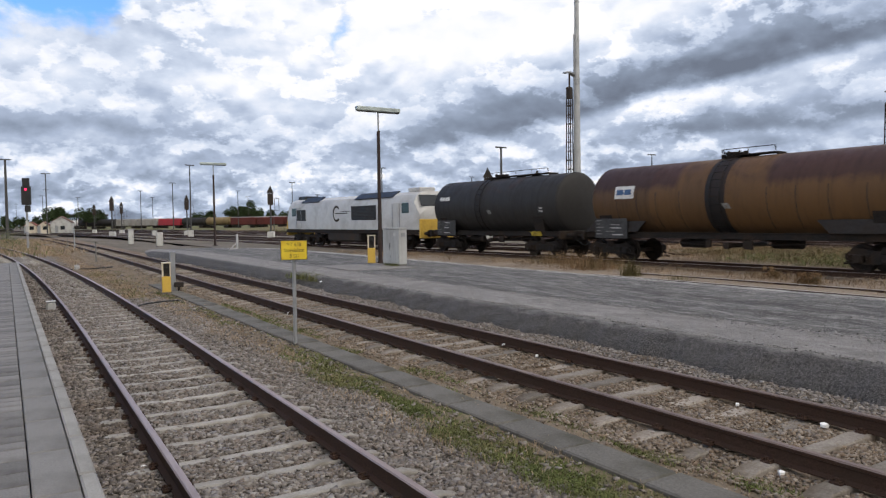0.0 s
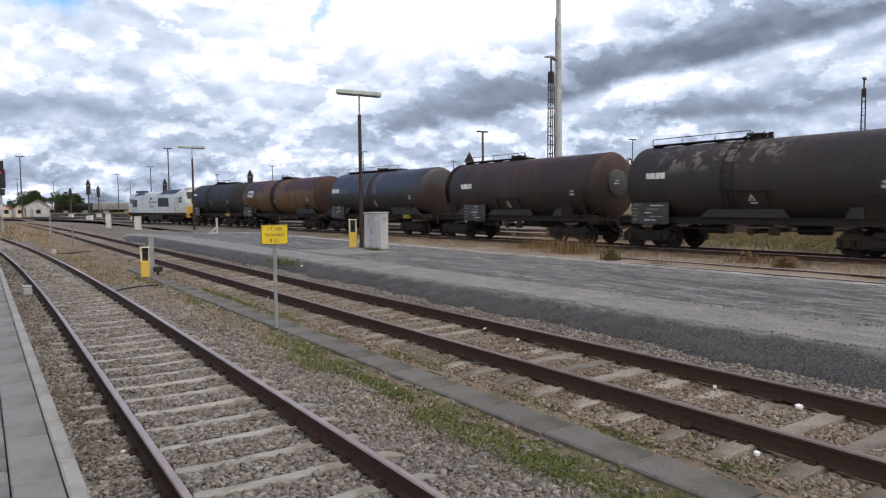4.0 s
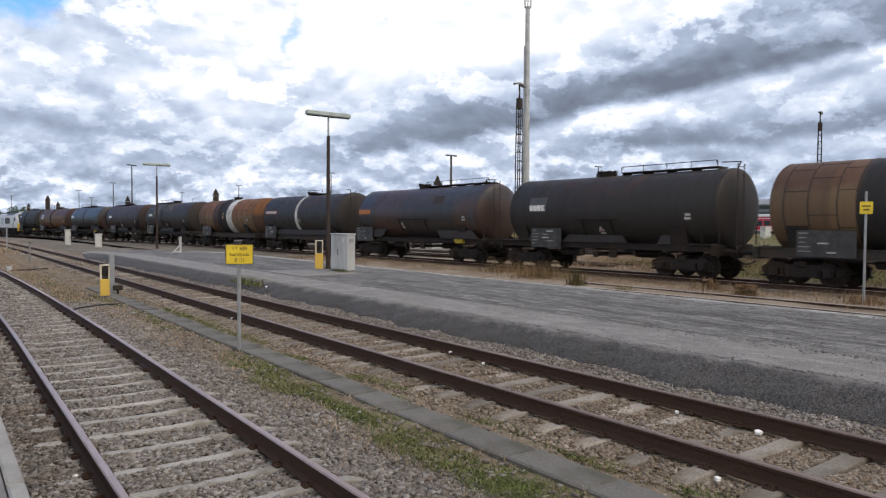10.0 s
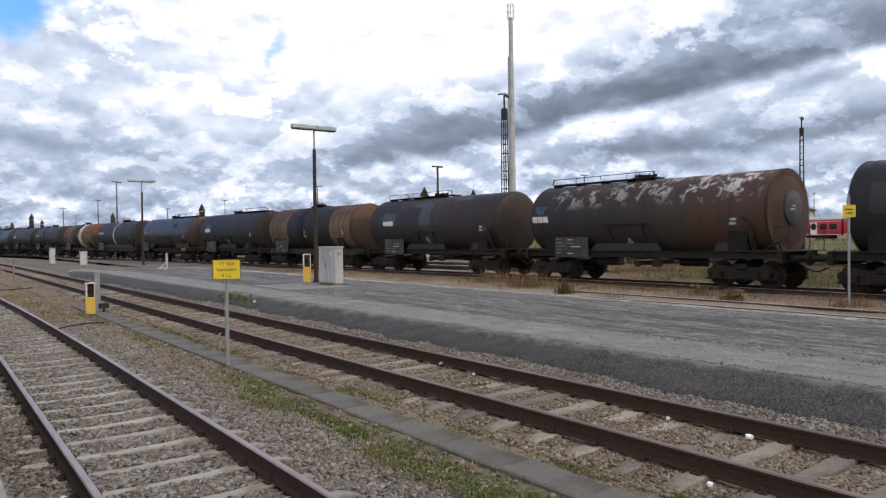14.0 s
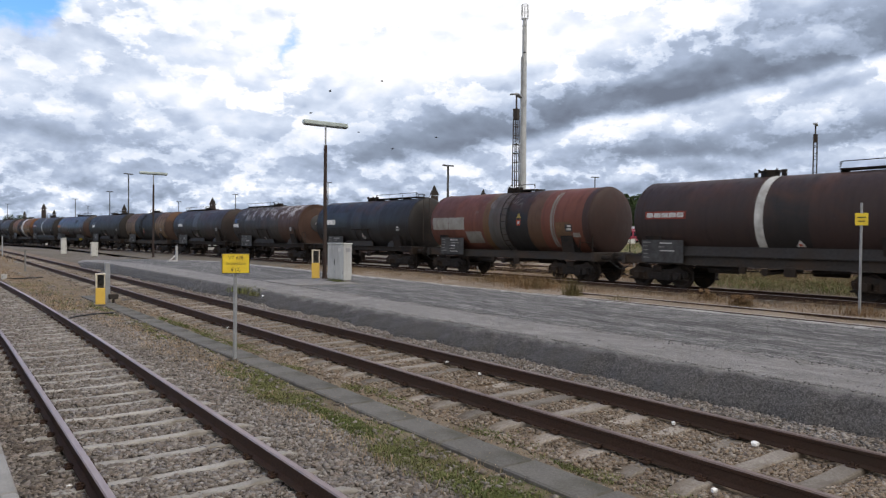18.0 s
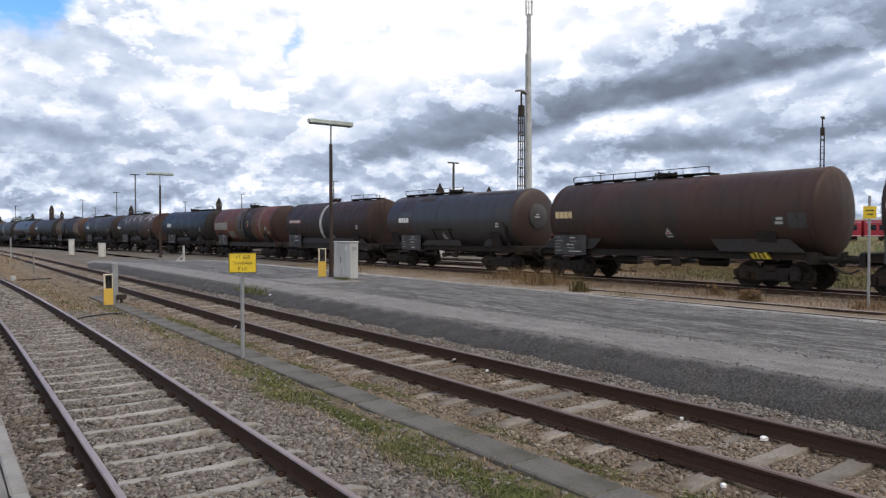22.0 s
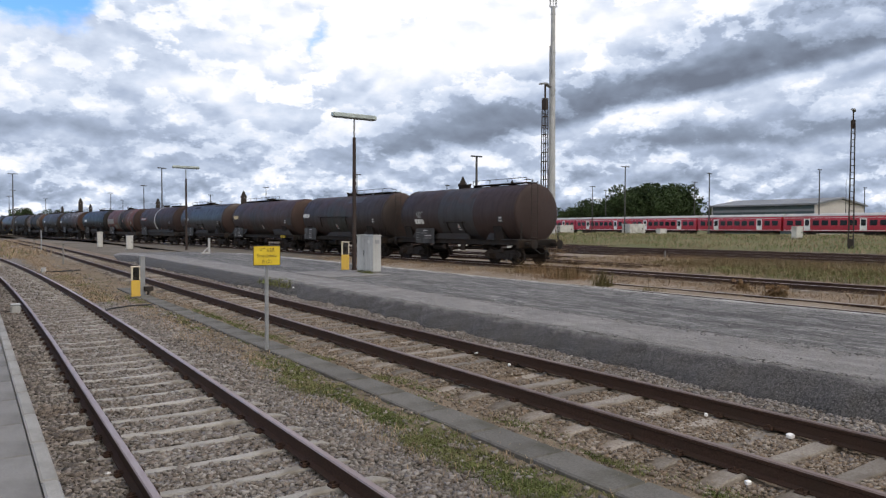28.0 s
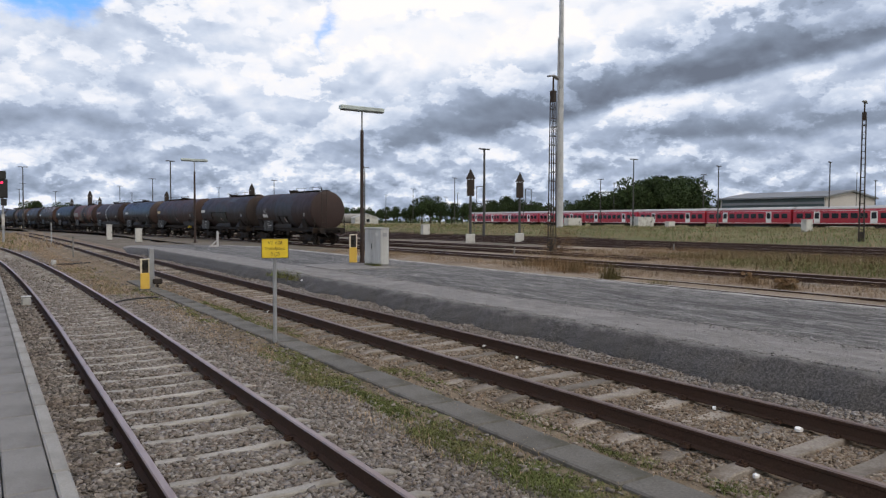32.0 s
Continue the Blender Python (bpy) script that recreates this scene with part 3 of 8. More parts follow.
# ---- mesh helpers ----
class Geo:
    """Collects vertices and faces, one mesh in the end."""

    def __init__(self):
        self.v, self.f, self.m = [], [], []

    def add(self, verts, faces, mi=0):
        o = len(self.v)
        self.v += [tuple(p) for p in verts]
        self.f += [tuple(i + o for i in q) for q in faces]
        self.m += [mi] * len(faces)
        return self

    def box(self, x0, x1, y0, y1, z0, z1, c=0.0, mi=0, turn=None):
        """A box; c chamfers its long edges."""
        if c <= 0:
            vs = [(x, y, z) for z in (z0, z1) for x, y in ((x0, y0), (x1, y0), (x1, y1), (x0, y1))]
            fs = [(3, 2, 1, 0), (4, 5, 6, 7), (0, 1, 5, 4), (1, 2, 6, 5), (2, 3, 7, 6), (3, 0, 4, 7)]
        else:
            c = min(c, (x1 - x0) * 0.45, (y1 - y0) * 0.45, (z1 - z0) * 0.45)
            vs, fs = [], []
            for z, k in ((z0, c), (z0 + c, 0), (z1 - c, 0), (z1, c)):
                a, b_, d, e = x0 + k, x1 - k, y0 + k, y1 - k
                vs += [(a + c, d, z), (b_ - c, d, z), (b_, d + c, z), (b_, e - c, z), (b_ - c, e, z), (a + c, e, z), (a, e - c, z), (a, d + c, z)]
            for k in range(3):
                for i in range(8):
                    j = (i + 1) % 8
                    fs.append((k * 8 + i, k * 8 + j, k * 8 + 8 + j, k * 8 + 8 + i))
            fs += [tuple(range(7, -1, -1)), tuple(range(24, 32))]
        if turn is not None:
            vs = [turn @ Vector(p) for p in vs]
        return self.add(vs, fs, mi)

    def cyl(self, p0, p1, r0, r1=None, n=12, caps=True, mi=0):
        r1 = r0 if r1 is None else r1
        p0, p1 = Vector(p0), Vector(p1)
        d = (p1 - p0).normalized()
        a = d.orthogonal().normalized()
        b = d.cross(a)
        vs = []
        for p, r in ((p0, r0), (p1, r1)):
            vs += [p + (a * math.cos(2 * math.pi * i / n) + b * math.sin(2 * math.pi * i / n)) * r for i in range(n)]
        fs = [(i, (i + 1) % n, n + (i + 1) % n, n + i) for i in range(n)]
        if caps:
            fs += [tuple(range(n - 1, -1, -1)), tuple(range(n, 2 * n))]
        return self.add(vs, fs, mi)

    def tube(self, pts, r, n=6, mi=0):
        for a, b in zip(pts, pts[1:]):
            self.cyl(a, b, r, r, n, True, mi)
        return self

    def lathe_y(self, prof, n=32, cx=0.0, cz=0.0, mi=0):
        """Turns (y, radius) pairs about an axis along y."""
        vs, fs = [], []
        for y, r in prof:
            vs += [(cx + r * math.sin(2 * math.pi * i / n), y, cz + r * math.cos(2 * math.pi * i / n)) for i in range(n)]
        for k in range(len(prof) - 1):
            for i in range(n):
                j = (i + 1) % n
                fs.append((k * n + i, k * n + j, k * n + n + j, k * n + n + i))
        fs += [tuple(range(n)), tuple(range(len(prof) * n - 1, (len(prof) - 1) * n - 1, -1))]
        return self.add(vs, fs, mi)

    def lathe_x(self, prof, cy, cz, n=24, mi=0):
        vs, fs = [], []
        for x, r in prof:
            vs += [(x, cy + r * math.cos(2 * math.pi * i / n), cz + r * math.sin(2 * math.pi * i / n)) for i in range(n)]
        for k in range(len(prof) - 1):
            for i in range(n):
                j = (i + 1) % n
                fs.append((k * n + i, k * n + j, k * n + n + j, k * n + n + i))
        fs += [tuple(range(n - 1, -1, -1)), tuple(range((len(prof) - 1) * n, len(prof) * n))]
        return self.add(vs, fs, mi)

    def patch(self, y0, y1, a0, a1, r, cz, slant=0.0, n=4, thick=0.004, mi=0):
        """A thin curved plate on the near side of a barrel; angles in degrees above the middle; slant shifts the top along y."""
        vs, fs = [], []
        for i in range(n + 1):
            a = radians(a0 + (a1 - a0) * i / n)
            s = slant * i / n
            for rr in (r, r + thick):
                vs += [(-rr * math.cos(a), y0 + s, cz + rr * math.sin(a)), (-rr * math.cos(a), y1 + s, cz + rr * math.sin(a))]
        for i in range(n):
            o, q = 4 * i, 4 * i + 4
            fs += [(o + 2, q + 2, q + 3, o + 3), (o, o + 2, q + 2, q)[::-1], (o + 1, q + 1, q + 3, o + 3)[::-1]]
        fs += [(0, 1, 3, 2), (4 * n + 2, 4 * n + 3, 4 * n + 1, 4 * n)]
        return self.add(vs, fs, mi)

    def mesh(self, name, mats, smooth=True):
        me = bpy.data.meshes.new(name)
        me.from_pydata(self.v, [], self.f)
        for m in mats if isinstance(mats, (list, tuple)) else [mats]:
            me.materials.append(m)
        if any(self.m):
            me.polygons.foreach_set("material_index", self.m)
        if smooth:
            me.shade_smooth()
            me.set_sharp_from_angle(angle=radians(32))
        me.update()
        return me


def part(name, geo, material, parent, label="", smooth=True):
    """Links a Geo (or a mesh that is shared) as one mesh object under a thing or a part."""
    me = geo if isinstance(geo, bpy.types.Mesh) else geo.mesh(name, material, smooth)
    ob = new(name, me)
    ob.parent = parent
    if label:
        ob["label"] = label
    return ob


def thing(name, m=None, label="", category="", group="", kind=""):
    ob = new(name)
    ob.empty_display_size = 0.3
    if m is not None:
        ob.matrix_world = m
    return tagged(ob, label, category, group, kind)


def solid(name, geo, material, label="", category="", group="", kind="", smooth=True, m=None):
    """A top-level thing of one mesh."""
    ob = new(name, geo.mesh(name, material, smooth))
    if m is not None:
        ob.matrix_world = m
    return tagged(ob, label, category, group, kind)


def soup(name, verts, faces, mats, mat_index=None, smooth=False):
    """A mesh from numpy arrays, faces of one size."""
    me = bpy.data.meshes.new(name)
    n, k = faces.shape
    me.vertices.add(len(verts))
    me.vertices.foreach_set("co", np.ascontiguousarray(verts, dtype=np.float32).ravel())
    me.loops.add(n * k)
    me.loops.foreach_set("vertex_index", np.ascontiguousarray(faces, dtype=np.int32).ravel())
    me.polygons.add(n)
    me.polygons.foreach_set("loop_start", np.arange(0, n * k, k, dtype=np.int32))
    for m in mats:
        me.materials.append(m)
    if mat_index is not None:
        me.polygons.foreach_set("material_index", np.ascontiguousarray(mat_index, dtype=np.int32))
    me.update(calc_edges=True)
    if smooth:
        me.shade_smooth()
    return me


def strip(xs, ys, height, skew=None):
    """A grid over xs and ys as arrays of vertices and quads."""
    X, Y = np.meshgrid(np.asarray(xs, float), np.asarray(ys, float))
    if skew is not None:
        X = X + skew(X, Y)
    Z = height(X, Y)
    v = np.stack([X, Y, Z], -1).reshape(-1, 3)
    nx, ny = len(xs), len(ys)
    i = (np.arange(ny - 1)[:, None] * nx + np.arange(nx - 1)[None]).ravel()
    f = np.stack([i, i + 1, i + nx + 1, i + nx], -1)
    return v, f


def wobble(x, y, s=1.0):
    """A cheap smooth unevenness between -1 and 1."""
    return (np.sin(x * 1.7 * s + 1.3 * np.sin(y * 0.9 * s)) + np.sin(y * 2.3 * s + 1.1 * np.sin(x * 1.9 * s + 2.0)) + np.sin((x + y) * 4.1 * s + 0.7)) / 3

# ---- lines of the tracks ----
KURVE, Y0, BOW = 0.0014926, 0.69, 80.0   # curvature of the yard tracks, where it begins, how long it lasts
RAIL_C = 0.20                         # rail level of the yard


def line_a(y):
    return 1.87 + 0.008 * min(y, 15.0) - 0.0008 * max(y - 18.0, 0.0) ** 2


def line_b(y):
    return 6.39 - 0.00025 * max(y - 50.0, 0.0) ** 2


def yard_line(s, x0=24.2):
    """Place and heading s metres along the yard curve, on the track that starts at x0."""
    d, rest = min(max(s - Y0, 0.0), BOW), max(s - Y0 - BOW, 0.0)
    r = 1 / KURVE + (x0 - 24.2)
    a = d * KURVE
    return x0 - r * (1 - math.cos(a)) - rest * math.sin(a), (Y0 + r * math.sin(a) if d > 0 else s) + rest * math.cos(a), a


def bend(y):
    return 1 / KURVE * (1 - np.cos(np.clip(y - Y0, 0, BOW) * KURVE)) + np.maximum(y - Y0 - BOW, 0) * math.tan(BOW * KURVE)


# ---- ground ----
PROFILE = [(-3000, 0.0), (-60, 0.0), (-6, -0.1), (-4.2, -0.25), (8.6, -0.25), (9.2, -0.1), (14.6, -0.1), (15.2, 0.13), (16.2, 0.08), (17.2, 0.05), (17.6, 0.10), (19.5, 0.12), (22.0, 0.04), (26.6, 0.02),
           (28.0, 0.06), (39, 0.12), (41, 0.03), (58, 0.03), (62, 0.35), (72, 0.95), (96, 1.2), (110, 0.9), (200, 0.85), (400, 0.5), (3000, 0.3)]


def ground_height(x, y):
    xs, zs = zip(*PROFILE)
    flat = np.interp(x, xs, zs)
    fade = np.interp(y, [-400, -150, 170, 300], [0.0, 1.0, 1.0, 0.0])
    keep = np.where(x < 40, 1.0, fade)
    z = flat * keep
    rough = np.interp(x, [15, 17, 30, 60, 70, 300, 900], [0, 0.03, 0.04, 0.04, 0.14, 0.15, 0.0])
    # past the platform the gap beside the ballast is filled up
    fill = np.interp(y, [52, 60], [0.0, 1.0]) * np.where((x > 8.0) & (x < 15.1), 1.0, 0.0)
    z = z * (1 - fill) + 0.06 * fill
    return z + rough * wobble(x, y, 0.6)


def build_ground():
    xs = sorted(set([-3000, -1000, -300, -100, -60, -30, -15, -8, -6, -4.2, -3, 0, 4, 8, 8.6, 9.2, 12, 14.6, 15.2, 15.7] + [16.2 + 0.6 * i for i in range(20)]
                    + [28 + 1.2 * i for i in range(26)] + [60 + 2.5 * i for i in range(24)] + [125, 140, 160, 200, 300, 500, 1000, 3000]))
    ys = sorted(set([-3000, -1000, -400, -250, -150, -100, -60, -30] + [-20 + 1.5 * i for i in range(70)] + [88 + 4 * i for i in range(35)] + [240, 280, 330, 400, 600, 1000, 1800, 3000]))

    def skew(x, y):
        return np.where(x > 15, -bend(y) * np.interp(x, [15, 20, 130, 300], [0.35, 1, 1, 0]) * np.interp(y, [0, 200, 900], [1, 1, 0]), 0)
    v, f = strip(xs, ys, ground_height, skew)
    cy = (np.array(ys)[:-1] + np.array(ys)[1:]) / 2
    cx = (np.array(xs)[:-1] + np.array(xs)[1:]) / 2
    mi = np.tile(np.select([cx < 15, cx < 22.4, cx < 27.2, cx < 40, cx < 60], [1, 0, 1, 0, 1], 2), (len(ys) - 1, 1))
    mi[(cy > 40)[:, None] & (cx < 40)[None]] = 1
    mi = mi.ravel()
    ob = new("ground", soup("ground", v, f, [soil, yard_soil, meadow], mi, True))
    tagged(ob, "flat yard ground of gravel, dry grass and meadow", "ground", "", "structure")


build_ground()


def build_beds():
    """Ballast between the paved platform and the tarred slope."""
    xs = np.arange(0.40, 8.35, 0.07)
    ys = np.concatenate([np.arange(-32, -4, 0.5), np.arange(-4, 16, 0.09), np.arange(16, 40, 0.3), np.arange(40, 141, 2.0)])

    def height(x, y):
        base = np.interp(x, [0.4, 0.7, 1.0, 2.9, 3.4, 4.15, 4.75, 5.2, 5.5, 7.3, 7.7, 8.05, 8.35], [-0.18, -0.172, -0.195, -0.218, -0.20, -0.14, -0.125, -0.135, -0.115, -0.115, -0.085, -0.02, 0.02])
        return base + 0.016 * wobble(x, y, 3.0) + 0.010 * np.random.uniform(-1, 1, x.shape) * np.where(y < 16, 1, 0.3)
    v, f = strip(xs, ys, height)
    cx = (xs[:-1] + xs[1:]) / 2
    cy = (ys[:-1] + ys[1:]) / 2
    gx, gy = np.meshgrid(cx, cy)
    dry = (gx > 2.95 + 0.25 * np.sin(gy * 0.7)) & (gx < 5.25) & (gy > 21.5 + 2.5 * np.abs(gx - 4.0)) & (gy < 75)
    mi = np.where(dry, 3, np.where((gx > 3.75 + 0.12 * np.sin(gy * 1.9) + 0.07 * np.sin(gy * 5.3)) & (gx < 5.4 + 0.15 * np.sin(gy * 1.3)) & (gy < 26), 3, np.where(gx < 4.2, 0, 1))).ravel()
    ob = new("ballast_bed", soup("ballast_bed", v, f, [ballast_grey, ballast_brown, soil, dirt], mi, True))
    tagged(ob, "coarse grey and rusty brown track ballast", "ballast", "", "structure")


build_beds()

# ---- rails ----
RAIL_SECTION = [(-0.062, -0.172), (0.062, -0.172), (0.062, -0.162), (0.012, -0.142), (0.010, -0.05), (0.034, -0.038), (0.0355, -0.012), (0.026, 0.0), (-0.026, 0.0), (-0.0355, -0.012), (-0.034, -0.038), (-0.010, -0.05), (-0.012, -0.142), (-0.062, -0.162)]


def sweep(geo, section, stations, top=(6, 7, 8)):
    """Sweeps a section along (x, y, z, heading) stations; the faces in top take the second material."""
    n = len(section)
    vs, fs, ms = [], [], []
    for x, y, z, a in stations:
        c, s = math.cos(a), math.sin(a)
        vs += [(x + c * p, y + s * p, z + q) for p, q in section]
    o = len(geo.v)
    for k in range(len(stations) - 1):
        for i in range(n):
            j = (i + 1) % n
            fs.append((o + k * n + i, o + k * n + j, o + k * n + n + j, o + k * n + n + i))
            ms.append(1 if i in top else 0)
    geo.v += vs
    geo.f += fs
    geo.m += ms
    return geo


def near_stations(line, side, z, y0, y1, step):
    out, y = [], y0
    while y <= y1 + 1e-6:
        a = -math.atan2(line(y + 0.5) - line(y - 0.5), 1.0)
        x = line(y)
        out.append((x + side * math.cos(a), y + side * math.sin(a), z, a))
        y += step
    return out


def sleeper_geo(length, width, dip):
    """A concrete sleeper, top at z 0: full height at the rail seats, lower in the middle."""
    g = Geo()
    hx, w = length / 2, width / 2
    cuts = [(-hx, -0.05), (-hx + 0.18, 0.0), (-0.50, 0.0), (-0.30, -dip), (0.30, -dip), (0.50, 0.0), (hx - 0.18, 0.0), (hx, -0.05)]
    vs, fs = [], []
    for x, z in cuts:
        vs += [(x, -w - 0.03, z - 0.16), (x, -w, z - 0.012), (x, -w + 0.012, z), (x, w - 0.012, z), (x, w, z - 0.012), (x, w + 0.03, z - 0.16)]
    for k in range(len(cuts) - 1):
        for i in range(5):
            fs.append((k * 6 + i, k * 6 + i + 1, k * 6 + 7 + i, k * 6 + 6 + i))
    fs += [(5, 4, 3, 2, 1, 0), tuple(range((len(cuts) - 1) * 6, len(cuts) * 6))]
    return g.add([(a, b, c) for a, b, c in vs], [q[::-1] for q in fs])


def clip_geo():
    g = Geo()
    for s in (-1, 1):
        g.box(s * 0.095 - 0.03, s * 0.095 + 0.03, -0.05, 0.05, -0.01, 0.018, 0.006)
        g.cyl((s * 0.095, 0, 0.015), (s * 0.095, 0, 0.05), 0.016, 0.014, 6)
        g.cyl((s * 0.05, -0.035, 0.025), (s * 0.12, -0.035, 0.025), 0.009, 0.009, 5)
        g.cyl((s * 0.05, 0.035, 0.025), (s * 0.12, 0.035, 0.025), 0.009, 0.009, 5)
    return g


def build_near_track(name, line, z, pitch, phase, y0, y1, sl_mat, top_mat, label, jitter, seat):
    track = thing(name, None, label, "railway track", "", "structure")
    for s in (-0.7525, 0.7525):
        g = sweep(Geo(), RAIL_SECTION, near_stations(line, s, z, y0, y1, 0.8))
        part("rail", g, [rail_side, top_mat], track)
    sl = sleeper_geo(2.5, seat, 0.012).mesh("sleeper", sl_mat)
    clips = Geo()
    cg = clip_geo()
    rnd = random.Random(5)
    y = y0 + phase
    while y < y1:
        a = -math.atan2(line(y + 0.5) - line(y - 0.5), 1.0)
        sink = rnd.random() ** 2 * jitter
        ob = part("sleeper", sl, None, track)
        ob.matrix_world = pose(line(y), y, z - 0.168 - sink, 0, 0, math.degrees(a) + rnd.uniform(-0.6, 0.6))
        if y < 22:
            for s in (-0.7525, 0.7525):
                m = pose(line(y), y, z - 0.168, 0, 0, math.degrees(a)) @ Matrix.Translation((s, 0, 0))
                clips.add([m @ Vector(p) for p in cg.v], cg.f)
        y += pitch
    ob = part("rail_fastenings", clips, rail_side, track)
    ob["kind"] = "stuff"
    return track


build_near_track("track_1", line_a, 0.0, 0.645, 0.08, -30.0, 90.0, sleeper_mat, rail_top, "railway track with concrete sleepers and rusty rails", 0.016, 0.125)
build_near_track("track_2", line_b, 0.10, 0.605, 0.42, -30.0, 120.0, sleeper_old, rail_dull, "railway track with weathered sleepers half in ballast", 0.045, 0.20)


def build_yard_track(name, x0, s0, s1, label, sleepers=True, top=None, z=RAIL_C):
    track = thing(name, None, label, "railway track", "", "structure")
    step = 6.0
    sts = [yard_line(s0 + i * step, x0) for i in range(int((s1 - s0) / step) + 1)]
    for side in (-0.7525, 0.7525):
        part("rail", sweep(Geo(), RAIL_SECTION, [(x + side * math.cos(a), y + side * math.sin(a), z, a) for x, y, a in sts]), [rail_side, top or rail_dull], track)
    if sleepers:
        g = Geo()
        s = s0
        while s < s1:
            x, y, a = yard_line(s, x0)
            m = pose(x, y, z - 0.17, 0, 0, math.degrees(a))
            g.box(-1.25, 1.25, -0.12, 0.12, -0.1, 0.0, 0, 0, m)
            s += 0.65
        ob = part("sleepers", g, sleeper_old, track, "", False)
        ob["kind"] = "stuff"


build_yard_track("track_3", 18.0, -30, 22, "disused track sunk in dry grass", False, rail_sheen, 0.17)
build_yard_track("track_4", 24.2, -240, 330, "yard track that the tank train runs on", True, rail_top)
for num, x0, s0, s1 in ((5, 29.4, 24, 320), (6, 34.0, 34, 320), (7, 41.5, -60, 320), (8, 46.2, -60, 320), (9, 51.0, -60, 320), (10, 56.0, 20, 300), (11, 61.0, 52, 300), (12, 66.0, 80, 300)):
    build_yard_track("track_%d" % num, x0, s0, s1, "rusty yard track in gravel", True)


# ---- platforms ----
def build_platform_one():
    """Paved platform: kerb slabs along the edge, rows of pavers behind."""
    plat = thing("platform_1", None, "low platform paved with grey concrete pavers", "platform", "", "structure")
    g = Geo().box(-4.0, 0.36, -32, 38, -0.24, 0.30)
    part("platform_base", g, kerb_mat, plat)
    kerb = Geo().box(-0.135, 0.135, -0.495, 0.495, -0.12, 0.0, 0.012).mesh("kerb_slab", kerb_mat)
    nose = Geo().box(-0.05, 0.055, -0.495, 0.495, -0.30, 0.004, 0.014).mesh("edge_slab", edge_mat)
    y = -31.5
    while y < 38:
        part("kerb_slab", kerb, None, plat).matrix_world = pose(0.225, y, 0.38)
        part("edge_slab", nose, None, plat).matrix_world = pose(0.42, y + 0.31, 0.38)
        y += 1.0
    rnd = random.Random(2)
    half = Geo().box(-0.145, 0.145, -0.095, 0.095, -0.08, 0.0, 0.008).mesh("paver", paver_mat)
    wide = Geo().box(-0.145, 0.145, -0.145, 0.145, -0.08, 0.0, 0.008).mesh("paver", paver_mat)
    for col in range(3):
        y, x = 1.5 - 0.07 * col, -0.065 - 0.3 * col
        while y < 26:
            me, d = (half, 0.2) if rnd.random() < 0.6 else (wide, 0.3)
            part("paver", me, None, plat).matrix_world = pose(x, y + d / 2, 0.376 + rnd.uniform(-0.002, 0.003), rnd.uniform(-0.3, 0.3), rnd.uniform(-0.3, 0.3), 0)
            y += d
    g = Geo()
    for col in range(12):
        for row in range(214):
            x, y = -0.065 - 0.3 * col, -31.5 + 0.3 * row
            if col < 3 and 1.5 - 0.07 * col - 0.145 < y < 26.2:
                continue
            if col < 4 and y > 26:
                continue
            g.box(x - 0.145, x + 0.145, y - 0.145, y + 0.145, 0.31, 0.376 + rnd.uniform(-0.002, 0.003))
    for row in range(40):
        g.box(-0.95, 0.08, 26.15 + 0.3 * row - 0.145, 26.15 + 0.3 * row + 0.145, 0.31, 0.376)
    ob = part("pavers", g, paver_mat, plat, "", False)
    ob["kind"] = "stuff"


build_platform_one()

PLAT_Z = 0.35
PLAT_END = 58.0


